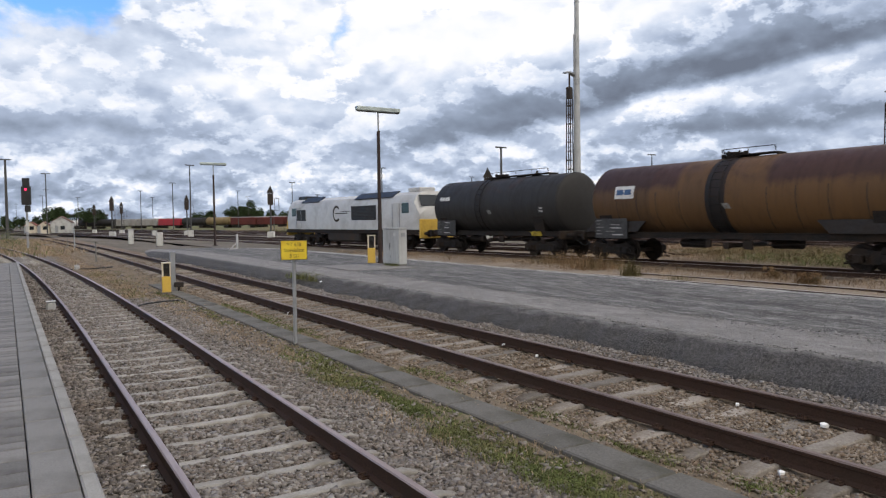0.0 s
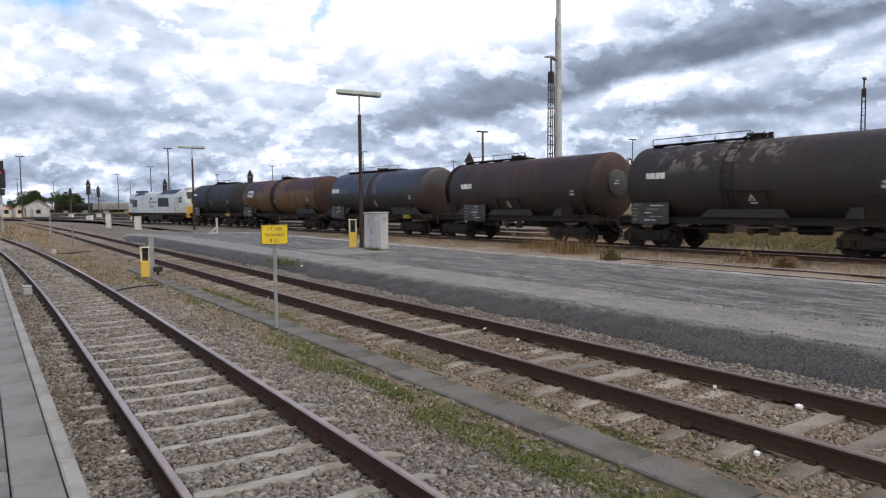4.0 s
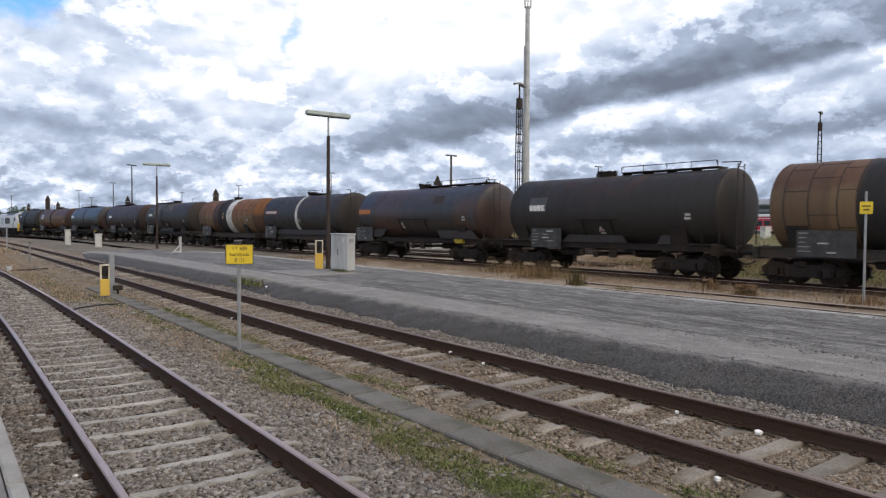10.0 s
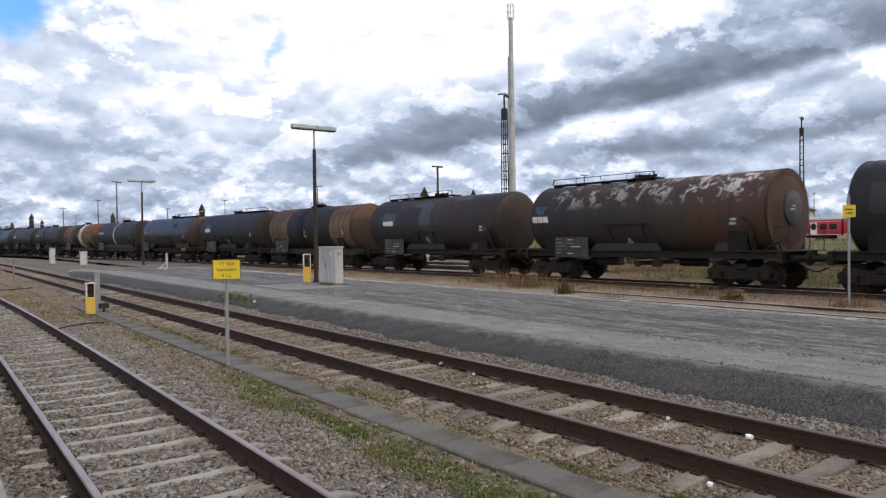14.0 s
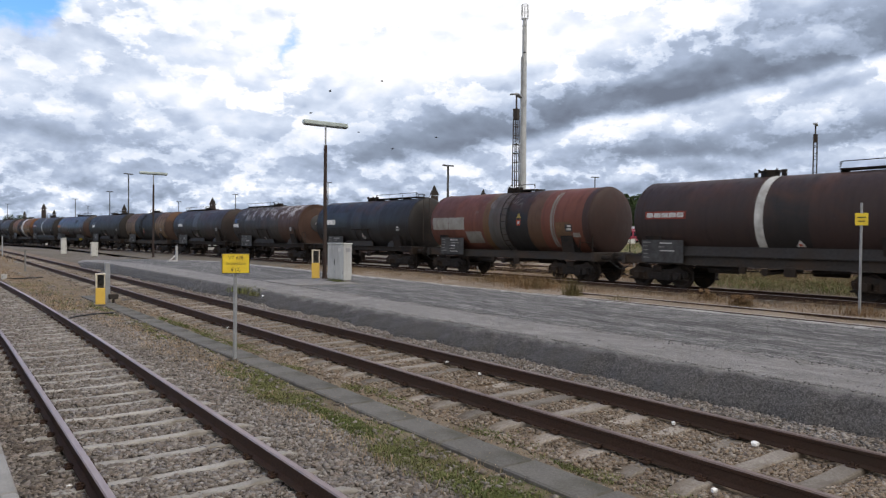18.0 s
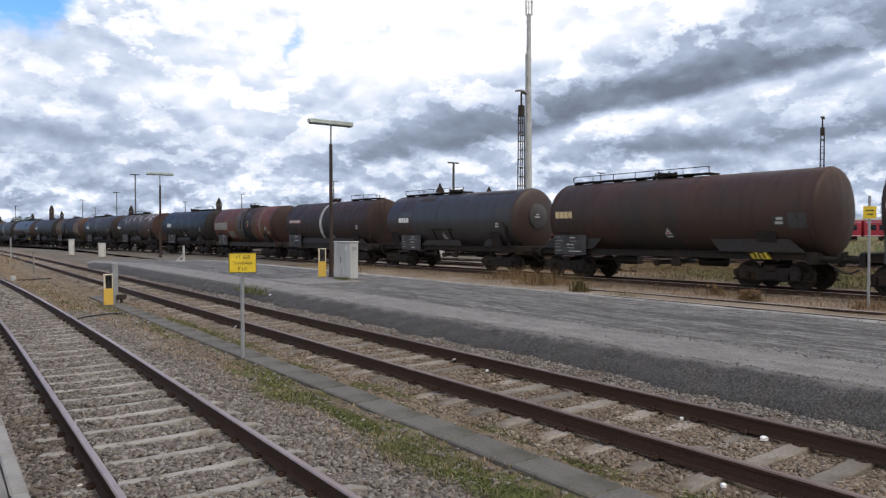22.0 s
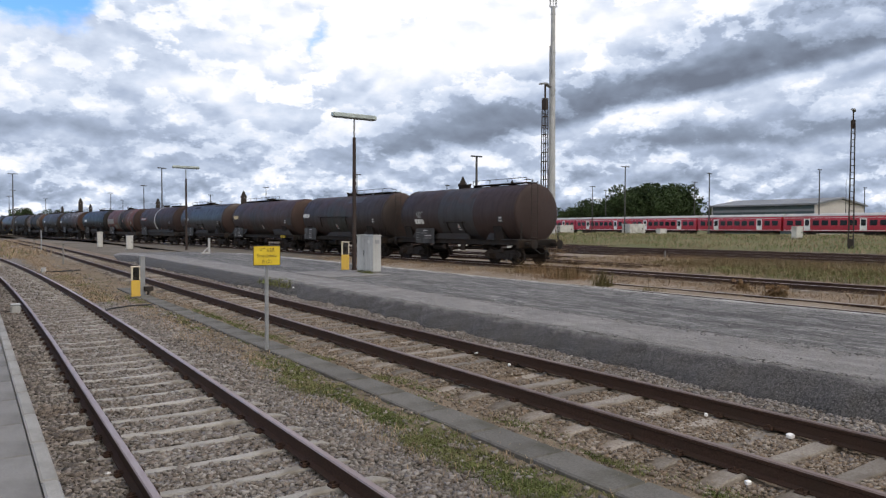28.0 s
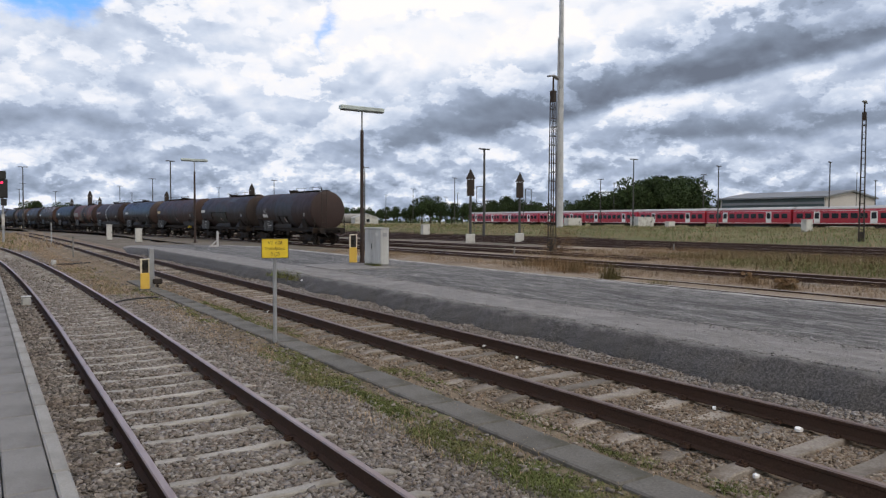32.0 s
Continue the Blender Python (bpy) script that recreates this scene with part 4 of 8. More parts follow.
def build_platform_two():
    plat = thing("platform_2", None, "worn asphalt platform with a pale concrete strip", "platform", "", "structure")
    ys = np.concatenate([np.arange(-25, 2, 0.5), np.arange(2, 16, 0.07), np.arange(16, 28, 0.14), np.arange(28, PLAT_END + 0.1, 1.0)])

    def inner(y):
        return np.interp(y, [20, 40, 50, PLAT_END], [0, -0.15, -0.2, 0.9])
    def top(x, y):
        return PLAT_Z + 0.008 * wobble(x, y, 0.8) - np.interp(y, [44, PLAT_END], [0.0, 0.24])

    def slope(x, y):
        rise = np.interp(x, [0, 0.06, 0.14, 0.36, 0.45, 0.54], [-0.25, -0.02, 0.07, 0.28, 0.335, PLAT_Z])
        rough = 0.026 * wobble(x * 4, y, 1.6) + 0.014 * wobble(x * 9, y, 7.0) + 0.010 * np.random.uniform(-1, 1, x.shape)
        low = np.interp(y, [44, PLAT_END], [1.0, 0.3])
        return np.where(x > 0.53, top(x, y), np.where(rise > 0, rise * low, rise) + rough * np.interp(x, [0.3, 0.54], [1, 0.25]))
    xs = np.array([0, 0.05, 0.09, 0.14, 0.19, 0.24, 0.29, 0.34, 0.39, 0.44, 0.49, 0.54])
    v, f = strip(xs, ys, slope)
    v[:, 0] += 7.98 + inner(v[:, 1]) + (0.54 - v[:, 0]) * (0.12 * np.sin(v[:, 1] * 0.9) + 0.08 * np.sin(v[:, 1] * 2.9) + 0.06 * np.sin(v[:, 1] * 7.3))
    ob = new("platform_slope", soup("platform_slope", v, f, [platform_top_mat], None, True))
    ob.parent = plat
    ob["label"] = "dark tarred slope of the platform edge"
    # strip and field
    xs = np.concatenate([[0.54, 0.8], np.linspace(1.1, 2.0, 6), np.linspace(2.2, 7.25, 26), [7.4]])
    v, f = strip(xs, ys, lambda x, y: top(x, y) - np.interp(x, [7.25, 7.4], [0, 0.3]))
    v[:, 0] += 7.98 + inner(v[:, 1]) * np.interp(v[:, 0], [0.54, 7.4], [1, -1.5])
    ob = new("platform_top", soup("platform_top", v, f, [platform_top_mat], None, True))
    ob.parent = plat
    ob["label"] = "patched grey asphalt top"
    # cross slabs near the cabinet
    g = Geo()
    for i in range(4):
        g.box(10.2 + i * 0.62, 10.8 + i * 0.62, 22.4, 25.6, PLAT_Z - 0.05, PLAT_Z + 0.022, 0.01)
    part("concrete_slabs", g, strip_concrete, plat)


build_platform_two()


def build_trough():
    """Cable trough with concrete covers, flush with the gravel."""
    tr = thing("cable_trough", None, "sunken cable trough with grey concrete covers", "cable trough", "", "structure")
    lid = Geo().box(-0.215, 0.215, -0.489, 0.489, -0.12, 0.0, 0.016).mesh("cover_slab", trough_mat)
    rnd = random.Random(8)
    y = -31.5
    while y < 27:
        part("cover_slab", lid, None, tr).matrix_world = pose(4.555 + rnd.uniform(-0.008, 0.008) - 0.004 * max(0, y - 12), y, -0.09 + rnd.uniform(-0.008, 0.008), rnd.uniform(-0.4, 0.4), rnd.uniform(-0.6, 0.6), rnd.uniform(-0.5, 0.5))
        y += 1.0


build_trough()

# ---- the train ----
TANK_R, TANK_C = 1.49, 2.62          # barrel radius and the height of its axis over the rail
MOVERS = []                           # (thing, place of its middle along the train)


def run(t):
    """How far the train has gone at t seconds, in metres along the yard curve."""
    u = t / 16 - 1
    return 100 * (1.3658 * u - 0.2228 * u ** 2 - 0.0422 * u ** 3 + 0.0225 * u ** 4)


def tank_profile(half, r=TANK_R):
    """Barrel with dished ends, as (y, radius)."""
    out = [(-half + 0.34, r), (-half + 0.29, r * 0.993), (-half + 0.25, r * 0.975), (-half + 0.215, r * 0.945), (-half + 0.15, r * 0.82), (-half + 0.085, r * 0.62), (-half + 0.03, r * 0.36), (-half, 0.02)]
    prof = out[::-1]
    n = max(4, int(half * 2 / 1.6))
    for i in range(1, n):
        prof.append((-half + 0.34 + (2 * half - 0.68) * i / n, r))
    prof += [(-y, q) for y, q in out]
    return prof


SHARED = {}


def shared(key, build, mats):
    if key not in SHARED:
        SHARED[key] = build().mesh(key.split(":")[0], mats)
    return SHARED[key]


def wheelset_geo():
    g = Geo()
    g.cyl((-0.95, 0, 0), (0.95, 0, 0), 0.085, 0.085, 12)
    for s in (-1, 1):
        x = s * 0.75
        prof = [(x - 0.07 * s, 0.10), (x - 0.06 * s, 0.33), (x - 0.07 * s, 0.38), (x - 0.07 * s, 0.49), (x - 0.045 * s, 0.49), (x - 0.035 * s, 0.462), (x + 0.065 * s, 0.455), (x + 0.065 * s, 0.38), (x + 0.03 * s, 0.34), (x + 0.02 * s, 0.16), (x + 0.1 * s, 0.13), (x + 0.1 * s, 0.02)]
        g.lathe_x(prof, 0, 0, 28)
        for k in range(3):
            a = 2 * math.pi * k / 3 + 0.4
            g.cyl((x + 0.035 * s, 0.26 * math.cos(a), 0.26 * math.sin(a)), (x + 0.055 * s, 0.26 * math.cos(a), 0.26 * math.sin(a)), 0.05, 0.05, 8)
    return g


def side_frame_geo():
    """One cheek of a two-axle freight bogie, at x 0."""
    g = Geo()
    outline = [(-1.32, 0.62), (-1.32, 0.44), (-1.14, 0.40), (-1.10, 0.56), (-0.70, 0.56), (-0.52, 0.30), (0.52, 0.30), (0.70, 0.56), (1.10, 0.56), (1.14, 0.40), (1.32, 0.44), (1.32, 0.62), (0.95, 0.80), (0.45, 0.72), (-0.45, 0.72), (-0.95, 0.80)]
    n = len(outline)
    vs = [(-0.07, y, z) for y, z in outline] + [(0.07, y, z) for y, z in outline]
    fs = [(i, n + i, n + (i + 1) % n, (i + 1) % n) for i in range(n)]
    quads = [(0, 1, 2, 15), (2, 3, 4, 15), (0, 2, 15, 0), (15, 4, 5, 14), (5, 6, 13, 14), (6, 7, 12, 13), (7, 8, 9, 12), (9, 10, 11, 12)]
    for q in quads:
        q = tuple(dict.fromkeys(q))
        fs += [q[::-1], tuple(i + n for i in q)]
    g.add(vs, fs)
    for s in (-1, 1):
        y = s * 0.9
        g.box(-0.16, 0.04, y - 0.17, y + 0.17, 0.30, 0.60, 0.03)
        g.cyl((-0.22, y, 0.46), (-0.1, y, 0.46), 0.13, 0.13, 14)
        for q in (-0.30, 0.30):
            for k in range(4):
                g.cyl((-0.06, y + q, 0.34 + 0.07 * k), (-0.06, y + q, 0.385 + 0.07 * k), 0.085, 0.085, 10)
        g.box(-0.10, 0.02, y - 0.45, y + 0.45, 0.28, 0.34, 0.01)
    g.box(-0.1, 0.02, -0.25, 0.25, 0.34, 0.6, 0.03)
    return g


def build_bogie(parent, y, name="bogie"):
    b = thing(name)
    b.parent = parent
    b.location = (0, y, 0)
    for s in (-0.9, 0.9):
        w = part("wheelset", shared("wheelset", wheelset_geo, [wheel_steel]), None, b)
        w.location = (0, s, 0.46)
        WHEELS.append((w, s))
    sf = shared("side_frame", side_frame_geo, [under_black])
    part("side_frame", sf, None, b).location = (-0.98, 0, 0)
    o = part("side_frame", sf, None, b)
    o.matrix_local = Matrix.Translation((0.98, 0, 0)) @ Matrix.Rotation(math.pi, 4, "Z")
    def bolster():
        g = Geo().box(-1.1, 1.1, -0.2, 0.2, 0.62, 0.84, 0.03)
        g.cyl((0, 0, 0.84), (0, 0, 0.98), 0.22, 0.22, 14)
        for s in (-1, 1):
            for q in (-0.42, 0.42):
                g.box(s * 0.75 - 0.06, s * 0.75 + 0.06, s * 0 + q * 3.2 - 0.05, q * 3.2 + 0.05, 0.30, 0.64, 0.01)
        return g
    part("bolster", shared("bolster", bolster, [under_black]), None, b)
    return b


WHEELS = []


def underframe_geo(half, deep):
    g = Geo()
    top, low = 1.26, (0.92 if deep else 1.02)
    for s in (-1, 1):
        x = s * 1.12
        g.box(x - 0.05, x + 0.05, -half + 0.15, half - 0.15, low, top, 0.01)
        g.box(x - 0.09, x + 0.09, -half + 0.15, half - 0.15, low, low + 0.03)
        g.box(x - 0.09, x + 0.09, -half + 0.15, half - 0.15, top - 0.03, top)
    for y in (-half + 0.2, half - 0.2):
        g.box(-1.3, 1.3, y - 0.09, y + 0.09, 0.88, 1.28, 0.02)
    for y in (-half + 2.2, half - 2.2, 0.0, -1.6, 1.6):
        g.box(-1.1, 1.1, y - 0.12, y + 0.12, 0.95, 1.22, 0.01)
    g.box(-0.2, 0.2, -half + 0.3, half - 0.3, 0.98, 1.2)
    return g


def saddle_geo(y, w):
    """A cradle plate that carries the barrel."""
    g = Geo()
    pts = []
    r = TANK_R + 0.015
    for i in range(13):
        a = radians(205 + 130 * i / 12)
        pts.append((r * math.cos(a), TANK_C + r * math.sin(a)))
    vs, fs = [], []
    for yy in (y - w / 2, y + w / 2):
        for x, z in pts:
            vs += [(x, yy, z), (x * 0.86, yy, 1.24)]
    n = len(pts) * 2
    for i in range(len(pts) - 1):
        o = 2 * i
        fs += [(o, o + 2, o + 3, o + 1), (n + o, n + o + 1, n + o + 3, n + o + 2), (o, n + o, n + o + 2, o + 2)]
    fs += [(0, 1, n + 1, n), (n - 2, 2 * n - 2, 2 * n - 1, n - 1)]
    return g.add(vs, fs)


def buffer_geo():
    g = Geo()
    g.cyl((0, 0, 0), (0, 0.34, 0), 0.11, 0.10, 14)
    g.cyl((0, 0.30, 0), (0, 0.56, 0), 0.075, 0.075, 12)
    g.lathe_y([(0.54, 0.06), (0.56, 0.22), (0.585, 0.235), (0.61, 0.21), (0.62, 0.05)], 18)
    return g


def letters(g, y0, width, a0, a1, count, r, slant=0.05):
    """A row of plain blocks, as wide and high as a word."""
    w = width / count
    for i in range(count):
        g.patch(y0 - i * w - w * 0.88, y0 - i * w, a0, a1, r, TANK_C, slant, 3)
    return g


def ladder_geo(x, y, z0, z1, along=True, w=0.42):
    g = Geo()
    for s in (-1, 1):
        a = (x, y + s * w / 2, z0) if along else (x + s * w / 2, y, z0)
        b = (a[0], a[1], z1)
        g.cyl(a, b, 0.02, 0.02, 6)
    n = int((z1 - z0) / 0.3)
    for i in range(1, n + 1):
        z = z0 + 0.3 * i - 0.1
        g.cyl((x, y - w / 2, z) if along else (x - w / 2, y, z), (x, y + w / 2, z) if along else (x + w / 2, y, z), 0.014, 0.014, 5)
    return g


def walkway_geo(y0, y1, rail=True):
    """A grating along the crown with a low hand rail."""
    g = Geo()
    z = TANK_C + TANK_R + 0.06
    g.box(-0.36, 0.36, y0, y1, z, z + 0.035)
    n = max(2, int((y1 - y0) / 1.1))
    for i in range(n + 1):
        y = y0 + (y1 - y0) * i / n
        g.box(-0.30, 0.30, y - 0.02, y + 0.02, z - 0.09, z)
        if rail:
            g.cyl((-0.36, y, z), (-0.36, y, z + 0.26), 0.014, 0.014, 5)
    if rail:
        g.tube([(-0.36, y0, z + 0.10), (-0.36, y0 + 0.05, z + 0.26), (-0.36, y1 - 0.05, z + 0.26), (-0.36, y1, z + 0.10)], 0.016, 5)
    return g


def manhole_geo(y):
    g = Geo()
    z = TANK_C + TANK_R
    g.cyl((0, y, z - 0.1), (0, y, z + 0.16), 0.32, 0.32, 18)
    g.cyl((0, y, z + 0.16), (0, y, z + 0.21), 0.37, 0.34, 18)
    g.cyl((-0.1, y - 0.55, z - 0.05), (-0.1, y - 0.55, z + 0.22), 0.09, 0.09, 10)
    g.cyl((0.12, y + 0.6, z - 0.05), (0.12, y + 0.6, z + 0.17), 0.07, 0.07, 10)
    for k in range(6):
        a = k * math.pi / 3
        g.box(0.37 * math.cos(a) - 0.03, 0.37 * math.cos(a) + 0.03, y + 0.37 * math.sin(a) - 0.03, y + 0.37 * math.sin(a) + 0.03, z + 0.12, z + 0.26, 0.01)
    return g


def flank_geo(outline, x0, x1, foot, side):
    """A plate on one flank between the sole bar and the barrel; outline as (y, z), x0 at the foot, x1 at the head."""
    g = Geo()
    zs = [z for _, z in outline]
    lo, hi = min(zs), max(zs)
    n = len(outline)
    s = side
    vs = []
    for off in (0.0, 0.05):
        for y, z in outline:
            vs.append((s * (x0 + (x1 - x0) * (z - lo) / (hi - lo) - off), y, z))
    fs = [tuple(range(n)), tuple(range(2 * n - 1, n - 1, -1))] + [(i, n + i, n + (i + 1) % n, (i + 1) % n) for i in range(n)]
    g.add(vs, fs if s > 0 else [f[::-1] for f in fs])
    if foot:
        ya, yb = sorted((outline[0][0], outline[1][0]))
        g.box(min(s * (x0 + 0.05), s * (x0 - 0.12)), max(s * (x0 + 0.05), s * (x0 - 0.12)), ya, yb, lo, lo + 0.03)
    return g


def triangle_geo(y, a, w, r):
    """A small triangular plate on the near side of the barrel."""
    g = Geo()
    rise = math.degrees(w * 0.9 / r)
    vs = []
    for rr in (r, r + 0.006):
        for dy, da in ((w / 2, 0), (-w / 2, 0), (0.0, rise)):
            q = radians(a + da)
            vs.append((-rr * math.cos(q), y + dy, TANK_C + rr * math.sin(q)))
    return g.add(vs, [(0, 1, 2), (5, 4, 3), (0, 3, 4, 1), (1, 4, 5, 2), (2, 5, 3, 0)])


def build_wagon(front, back, paint, label, logo=None, ring=None, walkway=None, ladder=None, panel=True, deep=False, platform=False, pipe=False, belt=(), ladder_end=False, stripes=False, mark=None, plates=False, patches=(), ends=None, style="", panel_y=None, shelf=None, hazard=None, disc=False, hoop=False, low_seams=()):
    length = front - back
    half = length / 2
    w = thing("tank_wagon", None, label, "tank wagon", "tank wagons of the train")
    MOVERS.append((w, (front + back) / 2))
    th = half - 0.52
    # the barrel sits back from the front headstock
    e0, e1 = ends or (th - 0.68, -th + 0.02)
    shift = (e0 + e1) / 2
    prof = [(y + shift, r) for y, r in tank_profile((e0 - e1) / 2)]
    tank = part("tank", Geo().lathe_y(prof, 48, 0, TANK_C), paint, w)
    for y in (belt or [-th + 0.6, th - 1.3]):
        g = Geo().lathe_y([(y - 0.018, TANK_R - 0.02), (y - 0.018, TANK_R + 0.008), (y + 0.018, TANK_R + 0.008), (y + 0.018, TANK_R - 0.02)], 48, 0, TANK_C)
        part("barrel_seam", g, frame_grime if plates else paint, tank)
    if plates:
        for k, (y0, y1) in enumerate(zip(belt, belt[1:])):
            if y1 - y0 < 2.2:
                for a in ((-28, 18, 52) if k % 2 else (-12, 36, 64)):
                    part("plate_seam", Geo().patch(y0, y1, a, a + 0.9, TANK_R + 0.002, TANK_C, 0, 1, 0.006), frame_grime, tank)
    part("underframe", underframe_geo(half - 0.6, deep), frame_grime if deep else under_black, w)
    if style == "skirt":
        for s in (-1, 1):
            out = [(s * (half - 0.95), 1.27), (s * (half - 3.95), 1.27), (s * (half - 4.4), 1.72), (s * (half - 1.5), 1.72)]
            for side in (-1, 1):
                part("bogie_skirt", flank_geo(out, 1.30, 1.25, True, side), skirt_grey, w, "grey slanting plate over the bogie")
    elif style == "cradle":
        c = (e0 + e1) / 2 + 0.45
        for side in (-1, 1):
            part("cradle", flank_geo([(c + 1.75, 1.27), (c - 1.75, 1.27), (c - 1.45, 1.58), (c + 1.45, 1.58)], 1.22, 1.12, True, side), skirt_grey, w, "low grey cradle under the barrel")
        for s in (-1, 1):
            q = s * (half - 2.9)
            for side in (-1, 1):
                part("stay", flank_geo([(q + 0.3, 1.27), (q - 0.3, 1.27), (q - 0.2, 1.62), (q + 0.2, 1.62)], 1.26, 1.14, False, side), skirt_grey, w)
        part("deck", Geo().box(-1.3, 1.3, -half + 0.75, e1 + 1.5, 1.27, 1.31, 0.01), skirt_grey, w, "steel deck over the bogie")
        part("deck", Geo().box(-1.3, 1.3, e0 - 1.3, half - 0.75, 1.27, 1.31, 0.01), skirt_grey, w, "steel deck over the bogie")
    elif style == "sill":
        for side in (-1, 1):
            part("sill", flank_geo([(e0 - 1.4, 1.27), (e1 + 0.55, 1.27), (e1 + 1.25, 1.62), (e0 - 1.6, 1.62)], 1.27, 1.15, True, side), skirt_grey, w, "long grey sill under the barrel")
    if shelf:
        y0, y1, a = shelf
        part("drip_rail", Geo().patch(y1, y0, a - 0.6, a + 0.6, TANK_R - 0.005, TANK_C, 0, 1, 0.09), under_black, tank)
        for q in (y0 - 0.3, y1 + 0.3):
            part("rail_stay", Geo().patch(q - 0.025, q + 0.025, a - 28, a, TANK_R - 0.005, TANK_C, 0, 4, 0.05), under_black, tank)
    if hazard:
        y, a, kind = hazard
        part("hazard_plate", triangle_geo(y, a, 0.30, TANK_R + 0.003), hazard_yellow if kind == "yellow" else stencil, tank, "small triangular warning plate")
        if kind == "yellow":
            part("hazard_label", Geo().patch(y - 0.12, y + 0.12, a - 13, a - 3, TANK_R + 0.002, TANK_C, 0, 3), hazard_red, tank, "faded red label")
            part("hazard_label", Geo().patch(y - 0.07, y + 0.07, a - 10.5, a - 5.5, TANK_R + 0.008, TANK_C, 0, 2), stencil, tank)
        else:
            part("hazard_label", Geo().patch(y - 0.06, y + 0.05, a + 1.2, a + 4.5, TANK_R + 0.009, TANK_C, 0, 1), hazard_red, tank, "faded red label")
            part("hazard_label", Geo().patch(y - 0.18, y + 0.10, a - 5, a - 2.5, TANK_R + 0.003, TANK_C, 0, 1), stencil, tank)
    for y in low_seams:
        part("plate_seam", Geo().patch(y - 0.016, y + 0.016, -55, 10, TANK_R - 0.003, TANK_C, 0, 6, 0.010), frame_grime, tank)
    if disc:
        g = Geo().lathe_y([(e1 + 0.02, 0.03), (e1 - 0.035, 0.04), (e1 - 0.035, 0.56), (e1 - 0.015, 0.60), (e1 + 0.12, 0.60)][::-1], 32, 0, TANK_C + 0.12)
        d = part("end_cover", g, slate_patch, tank, "dark round cover on the dished end")
        part("cover_label", Geo().box(-0.28, 0.05, e1 - 0.045, e1 - 0.036, TANK_C + 0.05, TANK_C + 0.12).box(-0.2, 0.05, e1 - 0.045, e1 - 0.036, TANK_C + 0.18, TANK_C + 0.23), stencil, d)
    if hoop:
        g = Geo()
        for s in (-1.27, 1.27):
            g.tube([(s, e1 + 0.9, 1.28), (s, e1 + 0.9, 2.02), (s, e1 + 0.82, 2.12), (s, e1 + 0.3, 2.12), (s, e1 + 0.22, 2.02), (s, e1 + 0.22, 1.28)], 0.022, 6)
            g.cyl((s, e1 + 0.9, 1.7), (s, e1 + 0.22, 1.7), 0.016, 0.016, 5)
        part("grab_rail", g, under_black, w)
    for y in (half - 2.25, -half + 2.25):
        part("saddle", saddle_geo(y, 0.7), under_black, w)
        build_bogie(w, y)
    bm = shared("buffer", buffer_geo, [under_black])
    for s in (-0.875, 0.875):
        part("buffer", bm, None, w).location = (s, half - 0.62, 1.06)
        part("buffer", bm, None, w).matrix_local = Matrix.Translation((s, -half + 0.62, 1.06)) @ Matrix.Rotation(math.pi, 4, "Z")
    g = Geo().tube([(0, half - 0.7, 1.0), (0, half - 0.35, 1.0), (0, half - 0.12, 0.96), (0, half + 0.0, 0.93)], 0.045, 8)
    part("coupling", g, under_black, w)
    g = Geo().tube([(0, -half + 0.7, 1.0), (0, -half + 0.35, 1.0), (0, -half + 0.12, 0.96)], 0.045, 8)
    part("coupling", g, under_black, w)
    g = Geo().tube([(-0.4, -half + 0.7, 0.95), (-0.42, -half + 0.4, 0.78), (-0.42, -half + 0.1, 0.62), (-0.42, -half - 0.1, 0.62), (-0.42, -half - 0.35, 0.75)], 0.03, 6)
    part("brake_hose", g, black_mat, w)
    # brake gear and outlet pipe below the barrel
    g = Geo()
    g.cyl((-0.75, 1.0, 0.82), (-0.75, 2.1, 0.82), 0.17, 0.17, 14)
    g.cyl((0.4, -2.2, 0.84), (0.4, -1.1, 0.84), 0.2, 0.2, 14)
    g.cyl((-1.2, -0.25, 0.78), (1.2, -0.25, 0.78), 0.085, 0.085, 10)
    g.cyl((-1.32, -0.25, 0.78), (-1.18, -0.25, 0.78), 0.13, 0.13, 12)
    g.tube([(0, -0.25, 1.15), (0, -0.25, 0.78)], 0.1, 10)
    g.tube([(-1.0, -3.4, 0.9), (-1.0, -0.9, 0.78), (-1.0, 0.9, 0.78), (-1.0, 3.4, 0.9)], 0.022, 6)
    g.box(-1.2, -1.12, -1.25, -0.85, 0.66, 0.98, 0.01)
    g.box(-1.2, -1.12, 0.5, 0.75, 0.7, 0.98, 0.01)
    part("brake_gear", g, under_black, w)
    part("manhole", manhole_geo(mark if mark is not None else 0.3), under_black, tank)
    if walkway:
        part("walkway", walkway_geo(*walkway), under_black, tank)
    if ladder is not None:
        g = Geo()
        for s in (-0.22, 0.22):
            pts = []
            for i in range(11):
                a = radians(-62 + 148 * i / 10)
                pts.append((-(TANK_R + 0.07) * math.cos(a), ladder + s, TANK_C + (TANK_R + 0.07) * math.sin(a)))
            g.tube(pts, 0.02, 5)
        for i in range(13):
            a = radians(-58 + 140 * i / 12)
            x, z = -(TANK_R + 0.07) * math.cos(a), TANK_C + (TANK_R + 0.07) * math.sin(a)
            g.cyl((x, ladder - 0.22, z), (x, ladder + 0.22, z), 0.013, 0.013, 5)
        part("ladder", g, under_black, tank)
    if ladder_end:
        g = ladder_geo(-0.55, e1 - 0.16, 1.2, TANK_C + TANK_R + 0.1, False)
        g.tube([(-0.78, e1 - 0.16, TANK_C + TANK_R - 0.1), (-0.8, e1 - 0.3, TANK_C + TANK_R + 0.15), (-0.6, e1 + 0.55, TANK_C + TANK_R + 0.2)], 0.02, 6)
        part("end_ladder", g, frame_grime, w)
